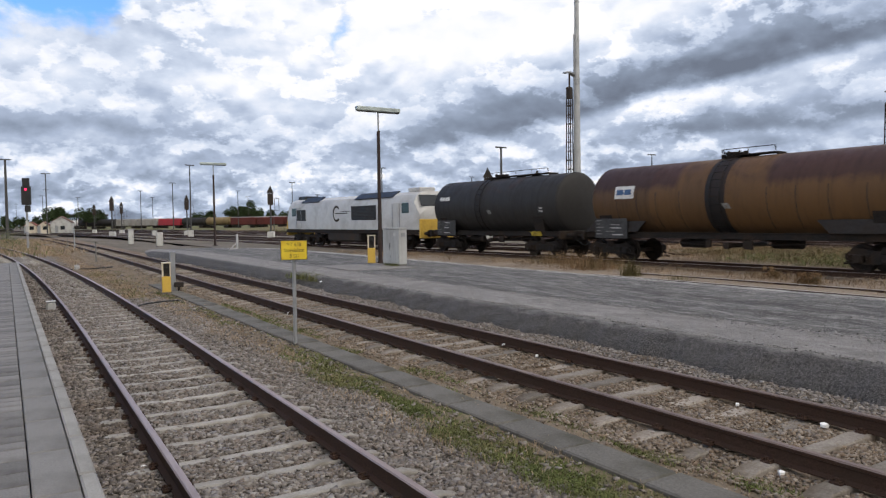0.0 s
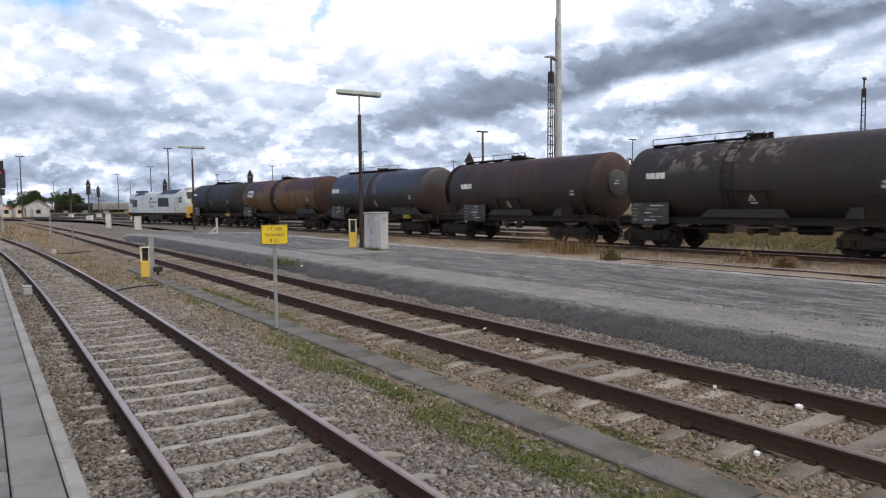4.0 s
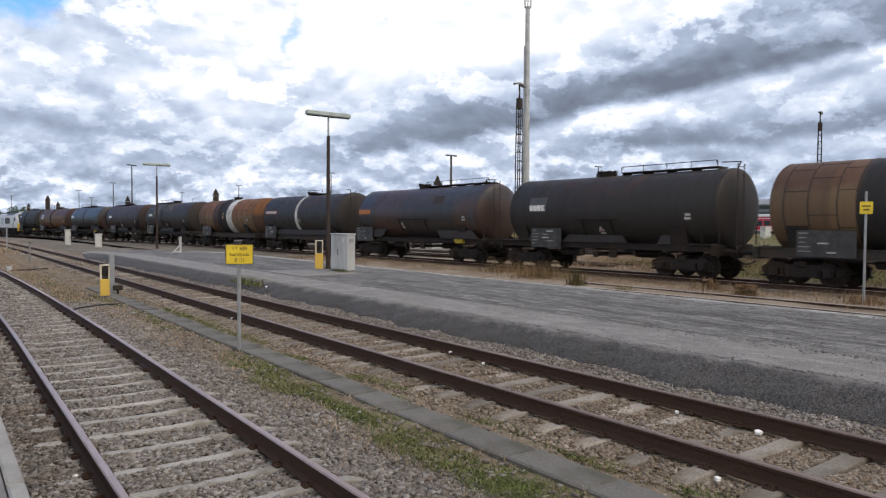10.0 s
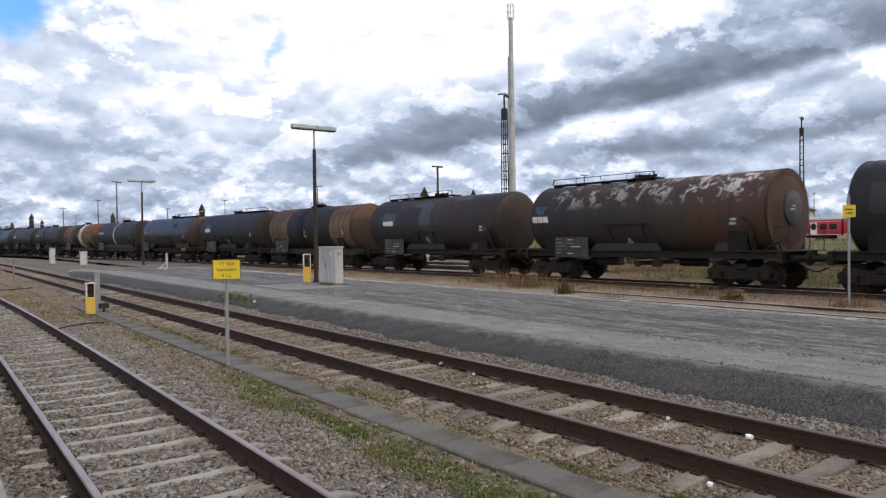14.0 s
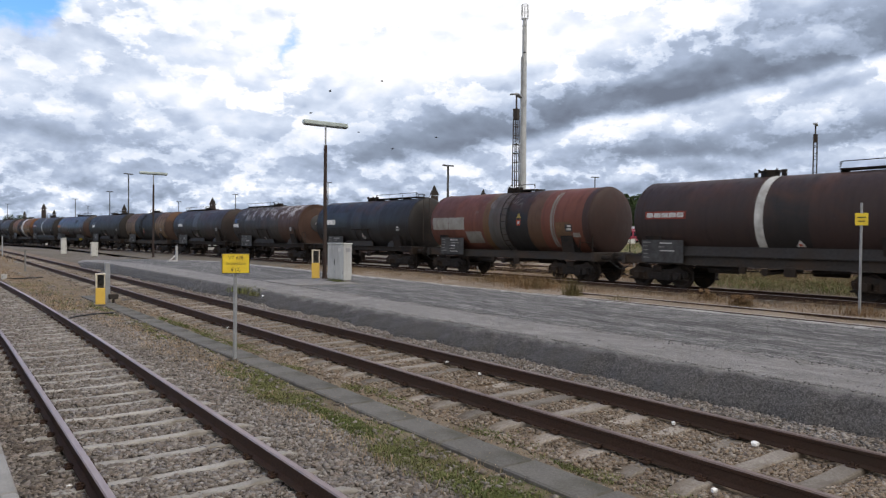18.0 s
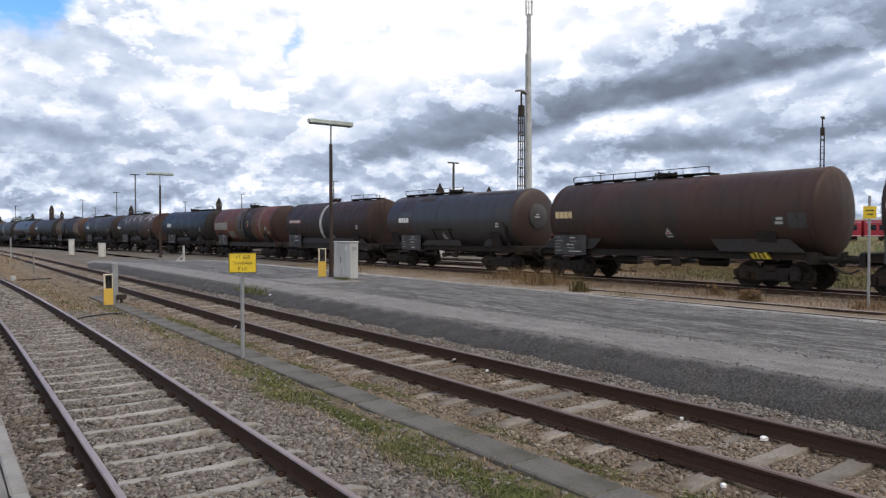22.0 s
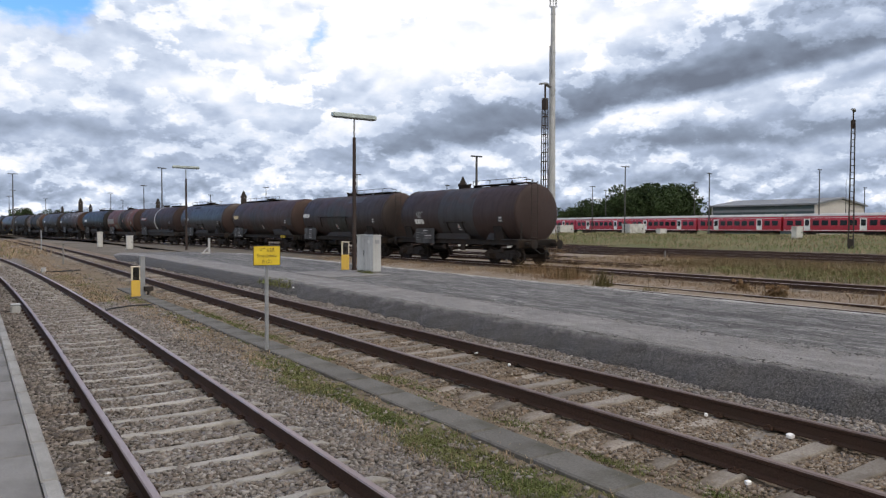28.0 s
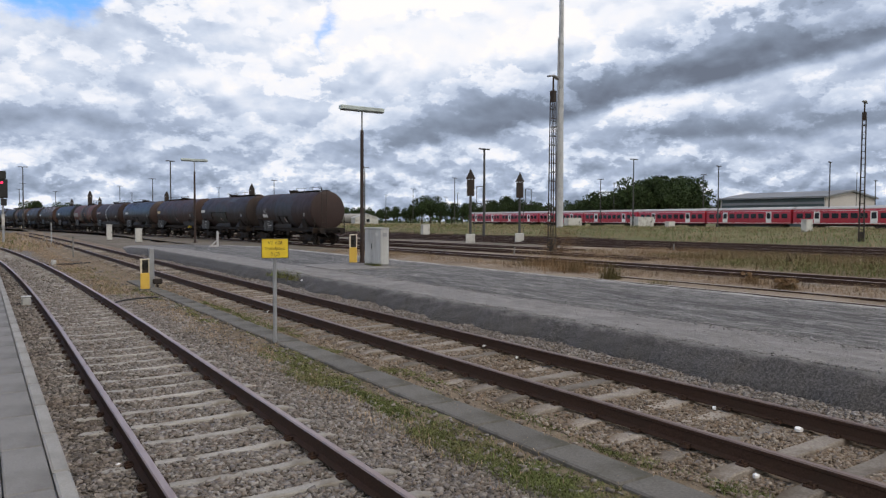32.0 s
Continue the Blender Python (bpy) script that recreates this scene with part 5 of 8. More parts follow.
    if platform:
        g = Geo()
        y0, y1 = -half + 0.15, e1 + 0.04
        g.box(-1.3, 1.3, y0 + 0.3, y1, 1.27, 1.31)
        for s in (-1.28, 1.28):
            g.tube([(s, y1, 1.3), (s, y1, 2.1), (s, y0 + 0.35, 2.1), (s, y0 + 0.35, 1.3)], 0.02, 6)
            g.cyl((s, y1, 1.72), (s, y0 + 0.35, 1.72), 0.016, 0.016, 5)
        part("brake_platform", g, frame_grime, w)
    if pipe:
        y = e1 + 0.75
        g = Geo().tube([(-1.15, y, 1.25), (-1.38, y, 1.7), (-1.47, y, 2.2), (-1.42, y + 0.18, 2.42), (-1.35, y + 0.5, 2.5)], 0.085, 10)
        g.tube([(-1.15, y - 0.9, 1.3), (-1.35, y - 0.9, 1.6), (-1.2, y - 0.3, 1.3)], 0.04, 8)
        part("filling_pipe", g, under_black, w)
    if panel:
        x = -1.36
        py = th - 1.1 if panel_y is None else panel_y
        p = part("data_panel", Geo().box(x - 0.02, x, py - 1.85, py, 0.98, 1.84, 0.008), placard, w, "dark data panel with stencilled lines")
        rnd = random.Random(int(front * 10))
        for i in range(5):
            y, z = py - 0.08, 1.73 - 0.145 * i
            wd = rnd.uniform(0.18, 0.45)
            part("stencil_line", Geo().box(x - 0.026, x - 0.02, y - wd, y, z, z + 0.036), stencil_dim, p)
            if i != rnd.randrange(5):
                y2 = py - rnd.uniform(0.62, 0.98)
                wd = rnd.uniform(0.25, 0.7)
                part("stencil_line", Geo().box(x - 0.026, x - 0.02, y2 - wd, y2, z - 0.03, z + 0.012), stencil_dim if i % 2 else stencil, p)
        for q in (py - 1.6, py - 0.2):
            part("panel_bracket", Geo().box(x, -1.16, q, q + 0.1, 1.05, 1.12), under_black, p)
    # small placards on the barrel
    if not hazard:
        part("barrel_mark", Geo().patch(-0.55, -0.25, -18, -10, TANK_R + 0.003, TANK_C, 0.12, 3), stencil_dim, tank)
    mk = part("barrel_mark", Geo().patch(e1 + 1.2, e1 + 1.6, -18, -6, TANK_R + 0.003, TANK_C, 0, 3), placard, tank)
    for k in (0, 1):
        part("mark_line", Geo().patch(e1 + 1.26, e1 + 1.52 - 0.05 * k, -16 + 5.5 * k, -12.5 + 5.5 * k, TANK_R + 0.008, TANK_C, 0, 1), stencil, mk)
    if stripes:
        for i in range(4):
            for y0 in (-half + 2.1, half - 2.9):
                y = y0 + 0.16 * i
                vs = [(q, y + o + dy, z) for q in (-1.36, -1.17) for z, o in ((1.03, 0.0), (1.26 - 0.04 * (i % 2), 0.14)) for dy in (0.0, 0.085)]
                part("warning_stripe", Geo().add(vs, [(0, 1, 3, 2), (6, 7, 5, 4), (0, 2, 6, 4), (1, 5, 7, 3), (2, 3, 7, 6), (0, 4, 5, 1)]), stripe_yellow, w, "grimy yellow hook stripe", False)
    if logo:
        kind, mat, y, width, a0, a1, count = logo
        g = Geo()
        if kind == "boxed":
            b = part("logo_plate", Geo().patch(y - width - 0.06, y + 0.08, a0 - 1.6, a1 + 1.6, TANK_R + 0.002, TANK_C, 0, 3), mat, tank)
            part("logo", letters(g, y, width, a0 + 0.6, a1 - 0.6, count, TANK_R + 0.007, 0.0), stencil, b)
        elif kind == "sign":
            b = part("logo_plate", Geo().patch(y - width - 0.1, y + 0.1, a0 - 6, a1 + 6, TANK_R + 0.002, TANK_C, 0, 3), logo_white, tank)
            part("logo", letters(g, y, width, a0, a1, count, TANK_R + 0.007, 0.0), mat, b)
        elif kind == "leaf":
            letters(g, y, width, a0, a1, count, TANK_R + 0.003, 0.06)
            part("logo", g, logo_white, tank)
            g = Geo()
            for i in range(3):
                for k in range(5):
                    o = 0.16 * math.sin(k * 0.62 + 0.4 * i)
                    g.patch(y - 0.42 - 0.17 * i + o, y - 0.33 - 0.17 * i + o + 0.012 * k, a1 + 3 + 3 * k, a1 + 5.6 + 3 * k, TANK_R + 0.003, TANK_C, 0.04, 2)
            part("emblem", g, stencil_dim if mat is logo_white else mat, tank, "faded swoosh emblem")
        else:
            part("logo", letters(g, y, width, a0, a1, count, TANK_R + 0.006, 0.05), mat, tank)
    for y0, y1, a0, a1, mat in patches:
        part("repair_plate", Geo().patch(y0, y1, a0, a1, TANK_R - 0.001, TANK_C, 0, max(4, int((a1 - a0) / 4)), 0.0055), mat, tank, "patch of other paint on the barrel")
    # rim where the dished end is welded on
    for s in (-1, 1):
        y = e0 - 0.36 if s > 0 else e1 + 0.36
        part("end_rim", Geo().lathe_y([(y - 0.03, TANK_R - 0.02), (y - 0.03, TANK_R + 0.012), (y + 0.03, TANK_R + 0.012), (y + 0.03, TANK_R - 0.02)], 48, 0, TANK_C), paint, tank)
    if ring:
        y, wd = ring
        part("ring_band", Geo().lathe_y([(y - wd / 2, TANK_R - 0.01), (y - wd / 2, TANK_R + 0.006), (y + wd / 2, TANK_R + 0.006), (y + wd / 2, TANK_R - 0.01)], 48, 0, TANK_C), dirty_white, tank, "white ring band round the barrel")
    return w


# ends of the vehicles along the train, from the front
ENDS = [211.7, 190.2, 177.5, 161.5, 147.7, 134.4, 121.1, 107.9, 94.8, 81.2, 68.3, 55.2, 42.0, 28.7, 16.0, 2.9, -10.0, -23.2, -37.0, -49.9, -62.6]
GREY, SOOT, BROWN, OCHRE, UMBER = (0.032, 0.031, 0.030), (0.017, 0.0165, 0.0165), (0.046, 0.027, 0.022), (0.150, 0.080, 0.030), (0.066, 0.036, 0.026)
SLATE_SHEEN, ORANGE, TAN, RED = (0.045, 0.046, 0.051), (0.20, 0.088, 0.034), (0.185, 0.120, 0.066), (0.150, 0.052, 0.033)


def build_tank_train():
    def W(i, paint, label, **kw):
        return build_wagon(ENDS[i], ENDS[i + 1], paint, label, **kw)
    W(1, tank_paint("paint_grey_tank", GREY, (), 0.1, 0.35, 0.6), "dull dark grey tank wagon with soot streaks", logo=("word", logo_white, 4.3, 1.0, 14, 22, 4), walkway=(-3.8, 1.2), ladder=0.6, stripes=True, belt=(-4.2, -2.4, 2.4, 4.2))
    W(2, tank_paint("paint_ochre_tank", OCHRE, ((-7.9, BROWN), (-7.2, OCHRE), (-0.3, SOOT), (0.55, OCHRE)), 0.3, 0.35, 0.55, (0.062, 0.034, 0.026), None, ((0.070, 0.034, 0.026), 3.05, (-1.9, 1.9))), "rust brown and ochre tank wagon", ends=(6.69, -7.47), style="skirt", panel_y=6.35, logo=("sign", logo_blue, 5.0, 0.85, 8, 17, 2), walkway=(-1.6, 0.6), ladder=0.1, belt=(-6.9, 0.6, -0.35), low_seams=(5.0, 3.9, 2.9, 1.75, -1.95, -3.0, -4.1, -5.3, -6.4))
    # the slate crown tone here is sky sheen painted into the colour
    W(3, tank_paint("paint_blue_tank", (0.024, 0.021, 0.020), ((-6.9, BROWN), (-4.6, (0.024, 0.021, 0.020))), 0.28, 0.4, 0.42, (0.075, 0.036, 0.026), None, (SLATE_SHEEN, 3.0, (0.25, 1.1)), 0.36), "blue-black tank wagon with rusty ends", ends=(5.31, -6.4), style="skirt", panel_y=5.1, logo=("word", logo_white, 4.75, 1.0, 4, 15, 4), hazard=(-0.9, -27, "white"), walkway=(-2.2, 4.4), stripes=True, belt=(0.0, -0.55, 3.0, -5.6), patches=((2.6, 4.95, 2, 17, slate_patch), (0.05, 0.28, -2, 55, bluish_patch), (-1.15, -0.85, -2, 60, bluish_patch), (-0.55, 0.0, -30, 70, repair_dark)))
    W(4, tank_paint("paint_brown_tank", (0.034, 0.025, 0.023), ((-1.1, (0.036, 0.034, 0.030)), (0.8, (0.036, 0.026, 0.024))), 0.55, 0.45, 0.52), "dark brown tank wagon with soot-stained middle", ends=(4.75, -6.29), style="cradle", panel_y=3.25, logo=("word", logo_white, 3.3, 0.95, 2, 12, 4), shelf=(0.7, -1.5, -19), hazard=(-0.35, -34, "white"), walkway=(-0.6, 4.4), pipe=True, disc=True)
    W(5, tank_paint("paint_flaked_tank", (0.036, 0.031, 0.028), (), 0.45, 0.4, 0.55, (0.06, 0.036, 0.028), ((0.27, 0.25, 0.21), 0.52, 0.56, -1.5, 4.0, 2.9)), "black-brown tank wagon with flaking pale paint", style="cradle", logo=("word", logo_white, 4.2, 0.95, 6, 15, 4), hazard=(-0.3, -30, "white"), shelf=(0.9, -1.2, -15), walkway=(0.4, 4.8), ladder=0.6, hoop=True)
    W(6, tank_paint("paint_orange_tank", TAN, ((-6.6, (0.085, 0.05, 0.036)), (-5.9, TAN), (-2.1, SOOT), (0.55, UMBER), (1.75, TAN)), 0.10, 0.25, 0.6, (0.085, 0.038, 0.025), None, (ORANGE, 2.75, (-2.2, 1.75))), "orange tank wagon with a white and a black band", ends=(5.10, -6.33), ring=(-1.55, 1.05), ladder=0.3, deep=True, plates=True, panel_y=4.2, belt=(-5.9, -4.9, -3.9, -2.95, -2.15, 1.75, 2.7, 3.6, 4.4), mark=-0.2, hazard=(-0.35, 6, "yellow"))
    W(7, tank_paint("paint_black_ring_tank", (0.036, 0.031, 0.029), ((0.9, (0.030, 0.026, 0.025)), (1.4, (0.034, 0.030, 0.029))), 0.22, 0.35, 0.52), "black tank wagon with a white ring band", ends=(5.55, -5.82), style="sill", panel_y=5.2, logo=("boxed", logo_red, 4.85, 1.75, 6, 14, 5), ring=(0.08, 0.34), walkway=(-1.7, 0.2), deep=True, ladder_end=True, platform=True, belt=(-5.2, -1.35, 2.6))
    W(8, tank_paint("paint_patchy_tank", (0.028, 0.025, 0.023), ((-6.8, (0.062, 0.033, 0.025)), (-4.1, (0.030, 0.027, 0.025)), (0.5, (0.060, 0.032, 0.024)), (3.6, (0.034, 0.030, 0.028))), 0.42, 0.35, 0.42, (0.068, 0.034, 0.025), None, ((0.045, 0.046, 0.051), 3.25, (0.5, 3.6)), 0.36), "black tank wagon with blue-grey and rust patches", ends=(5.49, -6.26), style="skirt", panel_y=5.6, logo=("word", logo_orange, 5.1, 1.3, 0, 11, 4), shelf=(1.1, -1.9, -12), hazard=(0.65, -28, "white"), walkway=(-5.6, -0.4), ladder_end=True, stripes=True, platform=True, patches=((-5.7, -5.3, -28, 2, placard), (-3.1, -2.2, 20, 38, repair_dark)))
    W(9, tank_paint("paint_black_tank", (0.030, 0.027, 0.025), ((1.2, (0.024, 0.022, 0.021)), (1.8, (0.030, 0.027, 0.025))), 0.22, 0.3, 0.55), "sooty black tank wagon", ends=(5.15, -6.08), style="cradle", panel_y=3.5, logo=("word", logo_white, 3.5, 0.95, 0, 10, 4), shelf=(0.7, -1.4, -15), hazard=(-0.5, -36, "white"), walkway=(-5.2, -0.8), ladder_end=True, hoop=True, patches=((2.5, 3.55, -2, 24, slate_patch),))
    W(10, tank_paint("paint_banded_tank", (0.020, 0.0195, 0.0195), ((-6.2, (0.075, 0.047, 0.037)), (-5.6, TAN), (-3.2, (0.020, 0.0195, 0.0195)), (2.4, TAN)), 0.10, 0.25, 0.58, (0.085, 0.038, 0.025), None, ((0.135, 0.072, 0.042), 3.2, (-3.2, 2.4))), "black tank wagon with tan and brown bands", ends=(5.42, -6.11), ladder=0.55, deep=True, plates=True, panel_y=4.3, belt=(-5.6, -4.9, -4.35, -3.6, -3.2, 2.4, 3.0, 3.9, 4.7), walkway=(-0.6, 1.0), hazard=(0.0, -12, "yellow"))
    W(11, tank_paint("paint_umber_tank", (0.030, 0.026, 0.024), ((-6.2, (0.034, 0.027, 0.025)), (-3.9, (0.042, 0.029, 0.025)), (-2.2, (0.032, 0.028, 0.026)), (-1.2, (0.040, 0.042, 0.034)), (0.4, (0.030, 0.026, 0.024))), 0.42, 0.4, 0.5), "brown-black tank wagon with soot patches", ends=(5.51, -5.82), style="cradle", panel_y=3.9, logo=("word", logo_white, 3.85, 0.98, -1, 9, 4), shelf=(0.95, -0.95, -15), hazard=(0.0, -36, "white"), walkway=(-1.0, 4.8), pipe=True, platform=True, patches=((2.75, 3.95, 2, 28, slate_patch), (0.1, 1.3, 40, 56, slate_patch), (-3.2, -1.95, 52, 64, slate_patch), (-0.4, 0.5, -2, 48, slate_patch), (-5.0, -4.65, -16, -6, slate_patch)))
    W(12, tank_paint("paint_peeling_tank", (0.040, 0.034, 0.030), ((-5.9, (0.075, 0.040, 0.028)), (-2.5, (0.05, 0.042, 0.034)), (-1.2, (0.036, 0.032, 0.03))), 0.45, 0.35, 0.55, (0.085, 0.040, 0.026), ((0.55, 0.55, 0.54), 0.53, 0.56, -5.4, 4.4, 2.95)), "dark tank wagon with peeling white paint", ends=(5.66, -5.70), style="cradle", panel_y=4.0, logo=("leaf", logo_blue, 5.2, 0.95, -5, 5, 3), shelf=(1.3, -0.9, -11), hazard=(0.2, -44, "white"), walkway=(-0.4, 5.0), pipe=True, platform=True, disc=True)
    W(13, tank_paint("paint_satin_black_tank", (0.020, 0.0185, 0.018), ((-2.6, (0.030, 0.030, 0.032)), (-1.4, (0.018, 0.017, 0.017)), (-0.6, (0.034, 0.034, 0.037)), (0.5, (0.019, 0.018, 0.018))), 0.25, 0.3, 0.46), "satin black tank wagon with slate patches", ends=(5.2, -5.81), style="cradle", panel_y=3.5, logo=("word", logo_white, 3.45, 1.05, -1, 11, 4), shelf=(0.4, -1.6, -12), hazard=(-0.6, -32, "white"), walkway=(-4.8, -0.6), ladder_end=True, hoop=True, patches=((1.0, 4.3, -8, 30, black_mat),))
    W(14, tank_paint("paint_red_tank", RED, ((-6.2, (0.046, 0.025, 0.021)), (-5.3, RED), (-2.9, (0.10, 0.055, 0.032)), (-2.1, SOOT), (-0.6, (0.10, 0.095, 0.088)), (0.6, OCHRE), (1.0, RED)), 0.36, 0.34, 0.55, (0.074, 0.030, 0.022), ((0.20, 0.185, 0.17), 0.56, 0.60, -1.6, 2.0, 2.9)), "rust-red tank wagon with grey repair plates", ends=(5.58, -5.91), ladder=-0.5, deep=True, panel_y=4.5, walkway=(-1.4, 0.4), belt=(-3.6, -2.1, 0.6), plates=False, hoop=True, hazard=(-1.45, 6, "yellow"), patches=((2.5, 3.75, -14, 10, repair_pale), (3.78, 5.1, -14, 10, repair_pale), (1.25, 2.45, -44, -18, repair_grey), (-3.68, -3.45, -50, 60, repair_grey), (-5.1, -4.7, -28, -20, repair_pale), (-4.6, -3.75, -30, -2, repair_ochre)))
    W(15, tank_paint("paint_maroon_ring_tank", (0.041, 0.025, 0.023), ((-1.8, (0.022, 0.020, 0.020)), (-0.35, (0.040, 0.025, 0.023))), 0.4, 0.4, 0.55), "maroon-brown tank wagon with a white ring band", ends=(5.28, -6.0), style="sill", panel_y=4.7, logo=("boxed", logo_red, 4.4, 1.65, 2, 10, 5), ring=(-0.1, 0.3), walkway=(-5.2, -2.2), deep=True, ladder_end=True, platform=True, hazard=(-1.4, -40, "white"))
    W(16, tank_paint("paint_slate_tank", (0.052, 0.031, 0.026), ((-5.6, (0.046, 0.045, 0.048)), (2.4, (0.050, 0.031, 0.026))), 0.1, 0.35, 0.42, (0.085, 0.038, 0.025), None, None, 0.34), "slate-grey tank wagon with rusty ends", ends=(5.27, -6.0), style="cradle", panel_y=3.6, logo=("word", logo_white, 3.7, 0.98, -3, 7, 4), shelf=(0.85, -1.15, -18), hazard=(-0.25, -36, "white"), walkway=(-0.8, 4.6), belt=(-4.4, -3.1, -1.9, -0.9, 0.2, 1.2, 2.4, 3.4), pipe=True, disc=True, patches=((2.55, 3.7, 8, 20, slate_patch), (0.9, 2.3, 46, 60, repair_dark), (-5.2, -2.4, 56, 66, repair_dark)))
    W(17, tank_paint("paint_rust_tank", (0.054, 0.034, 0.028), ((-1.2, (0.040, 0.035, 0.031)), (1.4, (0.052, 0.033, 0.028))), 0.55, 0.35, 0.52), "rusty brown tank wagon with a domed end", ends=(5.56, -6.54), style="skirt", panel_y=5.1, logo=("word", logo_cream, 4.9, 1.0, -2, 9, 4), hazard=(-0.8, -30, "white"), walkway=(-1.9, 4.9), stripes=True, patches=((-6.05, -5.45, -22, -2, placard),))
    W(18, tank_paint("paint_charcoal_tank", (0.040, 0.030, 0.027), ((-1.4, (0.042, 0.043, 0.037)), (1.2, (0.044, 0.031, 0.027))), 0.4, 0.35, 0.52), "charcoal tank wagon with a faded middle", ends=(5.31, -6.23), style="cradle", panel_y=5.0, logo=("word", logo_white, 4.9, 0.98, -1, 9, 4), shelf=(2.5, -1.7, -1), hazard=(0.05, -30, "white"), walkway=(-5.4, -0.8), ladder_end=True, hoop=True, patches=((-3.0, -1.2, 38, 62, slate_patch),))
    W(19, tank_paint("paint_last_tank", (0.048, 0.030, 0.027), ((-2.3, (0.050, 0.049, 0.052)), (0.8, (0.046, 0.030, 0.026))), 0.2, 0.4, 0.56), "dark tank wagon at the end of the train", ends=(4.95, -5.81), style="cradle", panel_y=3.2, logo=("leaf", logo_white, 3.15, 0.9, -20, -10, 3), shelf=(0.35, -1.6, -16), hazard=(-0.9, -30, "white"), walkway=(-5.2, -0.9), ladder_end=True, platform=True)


build_tank_train()


def build_loco():
    """White six-axle diesel locomotive; its front is at +y."""
    L = ENDS[0] - ENDS[1]
    half = L / 2 - 0.62
    loco = thing("diesel_locomotive", None, "white six-axle diesel locomotive with yellow ends", "locomotive")
    MOVERS.append((loco, (ENDS[0] + ENDS[1]) / 2))
    body_white = grainy("loco_white", (0.44, 0.44, 0.43), (0.52, 0.52, 0.51), (0.34, 0.33, 0.32), 8, 0.8, 0.5, 0, 0.03, 0.002)
    g = Geo()
    # body as a swept cross-section with sloping cab fronts
    sec = [(-1.32, 1.30), (-1.32, 3.02), (-1.02, 3.52), (-0.6, 3.72), (0.6, 3.72), (1.02, 3.52), (1.32, 3.02), (1.32, 1.30)]
    n = len(sec)
    vs, fs = [], []
    stations = [(-half, 0.30), (-half + 0.12, 0.36), (-half + 0.55, 1.0), (half - 0.55, 1.0), (half - 0.12, 0.36), (half, 0.30)]
    for y, k in stations:
        for x, z in sec:
            zz = z if k == 1.0 else 1.30 + (z - 1.30) * (0.52 if k < 0.34 else 0.60)
            vs.append((x * (1.0 if k == 1.0 else 0.93), y, zz))
    for j in range(len(stations) - 1):
        for i in range(n):
            q = (i + 1) % n
            fs.append((j * n + i, j * n + q, j * n + n + q, j * n + n + i))
    fs += [tuple(range(n))[::-1], tuple(range((len(stations) - 1) * n, len(stations) * n))]
    g.add(vs, [f[::-1] for f in fs])
    body = part("body", g, body_white, loco)
    for s in (-1, 1):
        g = Geo().box(-1.28, 1.28, s * half - 0.06, s * half + 0.06, 0.75, 1.95, 0.03)
        part("end_panel", g, yellow_mat, loco, "yellow painted end")
        tilt = Matrix.Translation((0, s * (half - 0.265), 3.16)) @ Matrix.Rotation(radians(s * 23.9), 4, "X")
        part("windscreen", Geo().box(-1.05, 1.05, -0.03, 0.03, -0.40, 0.36, 0.01, 0, tilt), glass_dark, loco, "dark raked windscreen")
        part("cab_window", Geo().box(-1.335, -1.30, s * (half - 1.55) - 0.42, s * (half - 1.55) + 0.42, 2.35, 3.0, 0.01), glass_dark, loco)
        part("cab_door", Geo().box(-1.338, -1.31, s * (half - 2.6) - 0.33, s * (half - 2.6) + 0.33, 1.4, 3.05, 0.008), body_white, loco)
        part("handrail", Geo().cyl((-1.38, s * (half - 3.05), 1.35), (-1.38, s * (half - 3.05), 3.0), 0.02, 0.02, 6).cyl((-1.38, s * (half - 2.15), 1.35), (-1.38, s * (half - 2.15), 3.0), 0.02, 0.02, 6), galv, loco)
        part("cab_steps", Geo().box(-1.36, -1.1, s * (half - 2.6) - 0.3, s * (half - 2.6) + 0.3, 0.5, 0.55).box(-1.36, -1.1, s * (half - 2.6) - 0.3, s * (half - 2.6) + 0.3, 0.9, 0.95).box(-1.36, -1.33, s * (half - 2.6) - 0.32, s * (half - 2.6) - 0.28, 0.5, 1.3).box(-1.36, -1.33, s * (half - 2.6) + 0.28, s * (half - 2.6) + 0.32, 0.5, 1.3), under_black, loco)
        part("roof_unit", Geo().box(-0.6, 0.6, s * (half - 1.6) - 0.7, s * (half - 1.6) + 0.7, 3.70, 4.0, 0.05), body_white if s < 0 else black_mat, loco)
        for q in (-0.875, 0.875):
            ob = part("buffer", shared("buffer", buffer_geo, [under_black]), None, loco)
            ob.matrix_local = Matrix.Translation((q, s * half, 1.06)) @ Matrix.Rotation(0 if s > 0 else math.pi, 4, "Z")
        b = thing("bogie")
        b.parent, b.location = loco, (0, s * 6.4, 0)
        for k in (-1.85, 0, 1.85):
            w = part("wheelset", shared("wheelset", wheelset_geo, [wheel_steel]), None, b)
            w.location = (0, k, 0.46)
            WHEELS.append((w, k))
        for q in (-1, 1):
            g = Geo().box(q * 1.05 - 0.07, q * 1.05 + 0.07, -2.6, 2.6, 0.62, 0.85, 0.03)
            for k in (-1.85, 0, 1.85):
                g.box(q * 1.05 - 0.12, q * 1.05 + 0.12, k - 0.2, k + 0.2, 0.28, 0.66, 0.03)
                g.cyl((q * 1.05 - 0.15, k - 0.42, 0.36), (q * 1.05 - 0.15, k - 0.42, 0.64), 0.09, 0.09, 10)
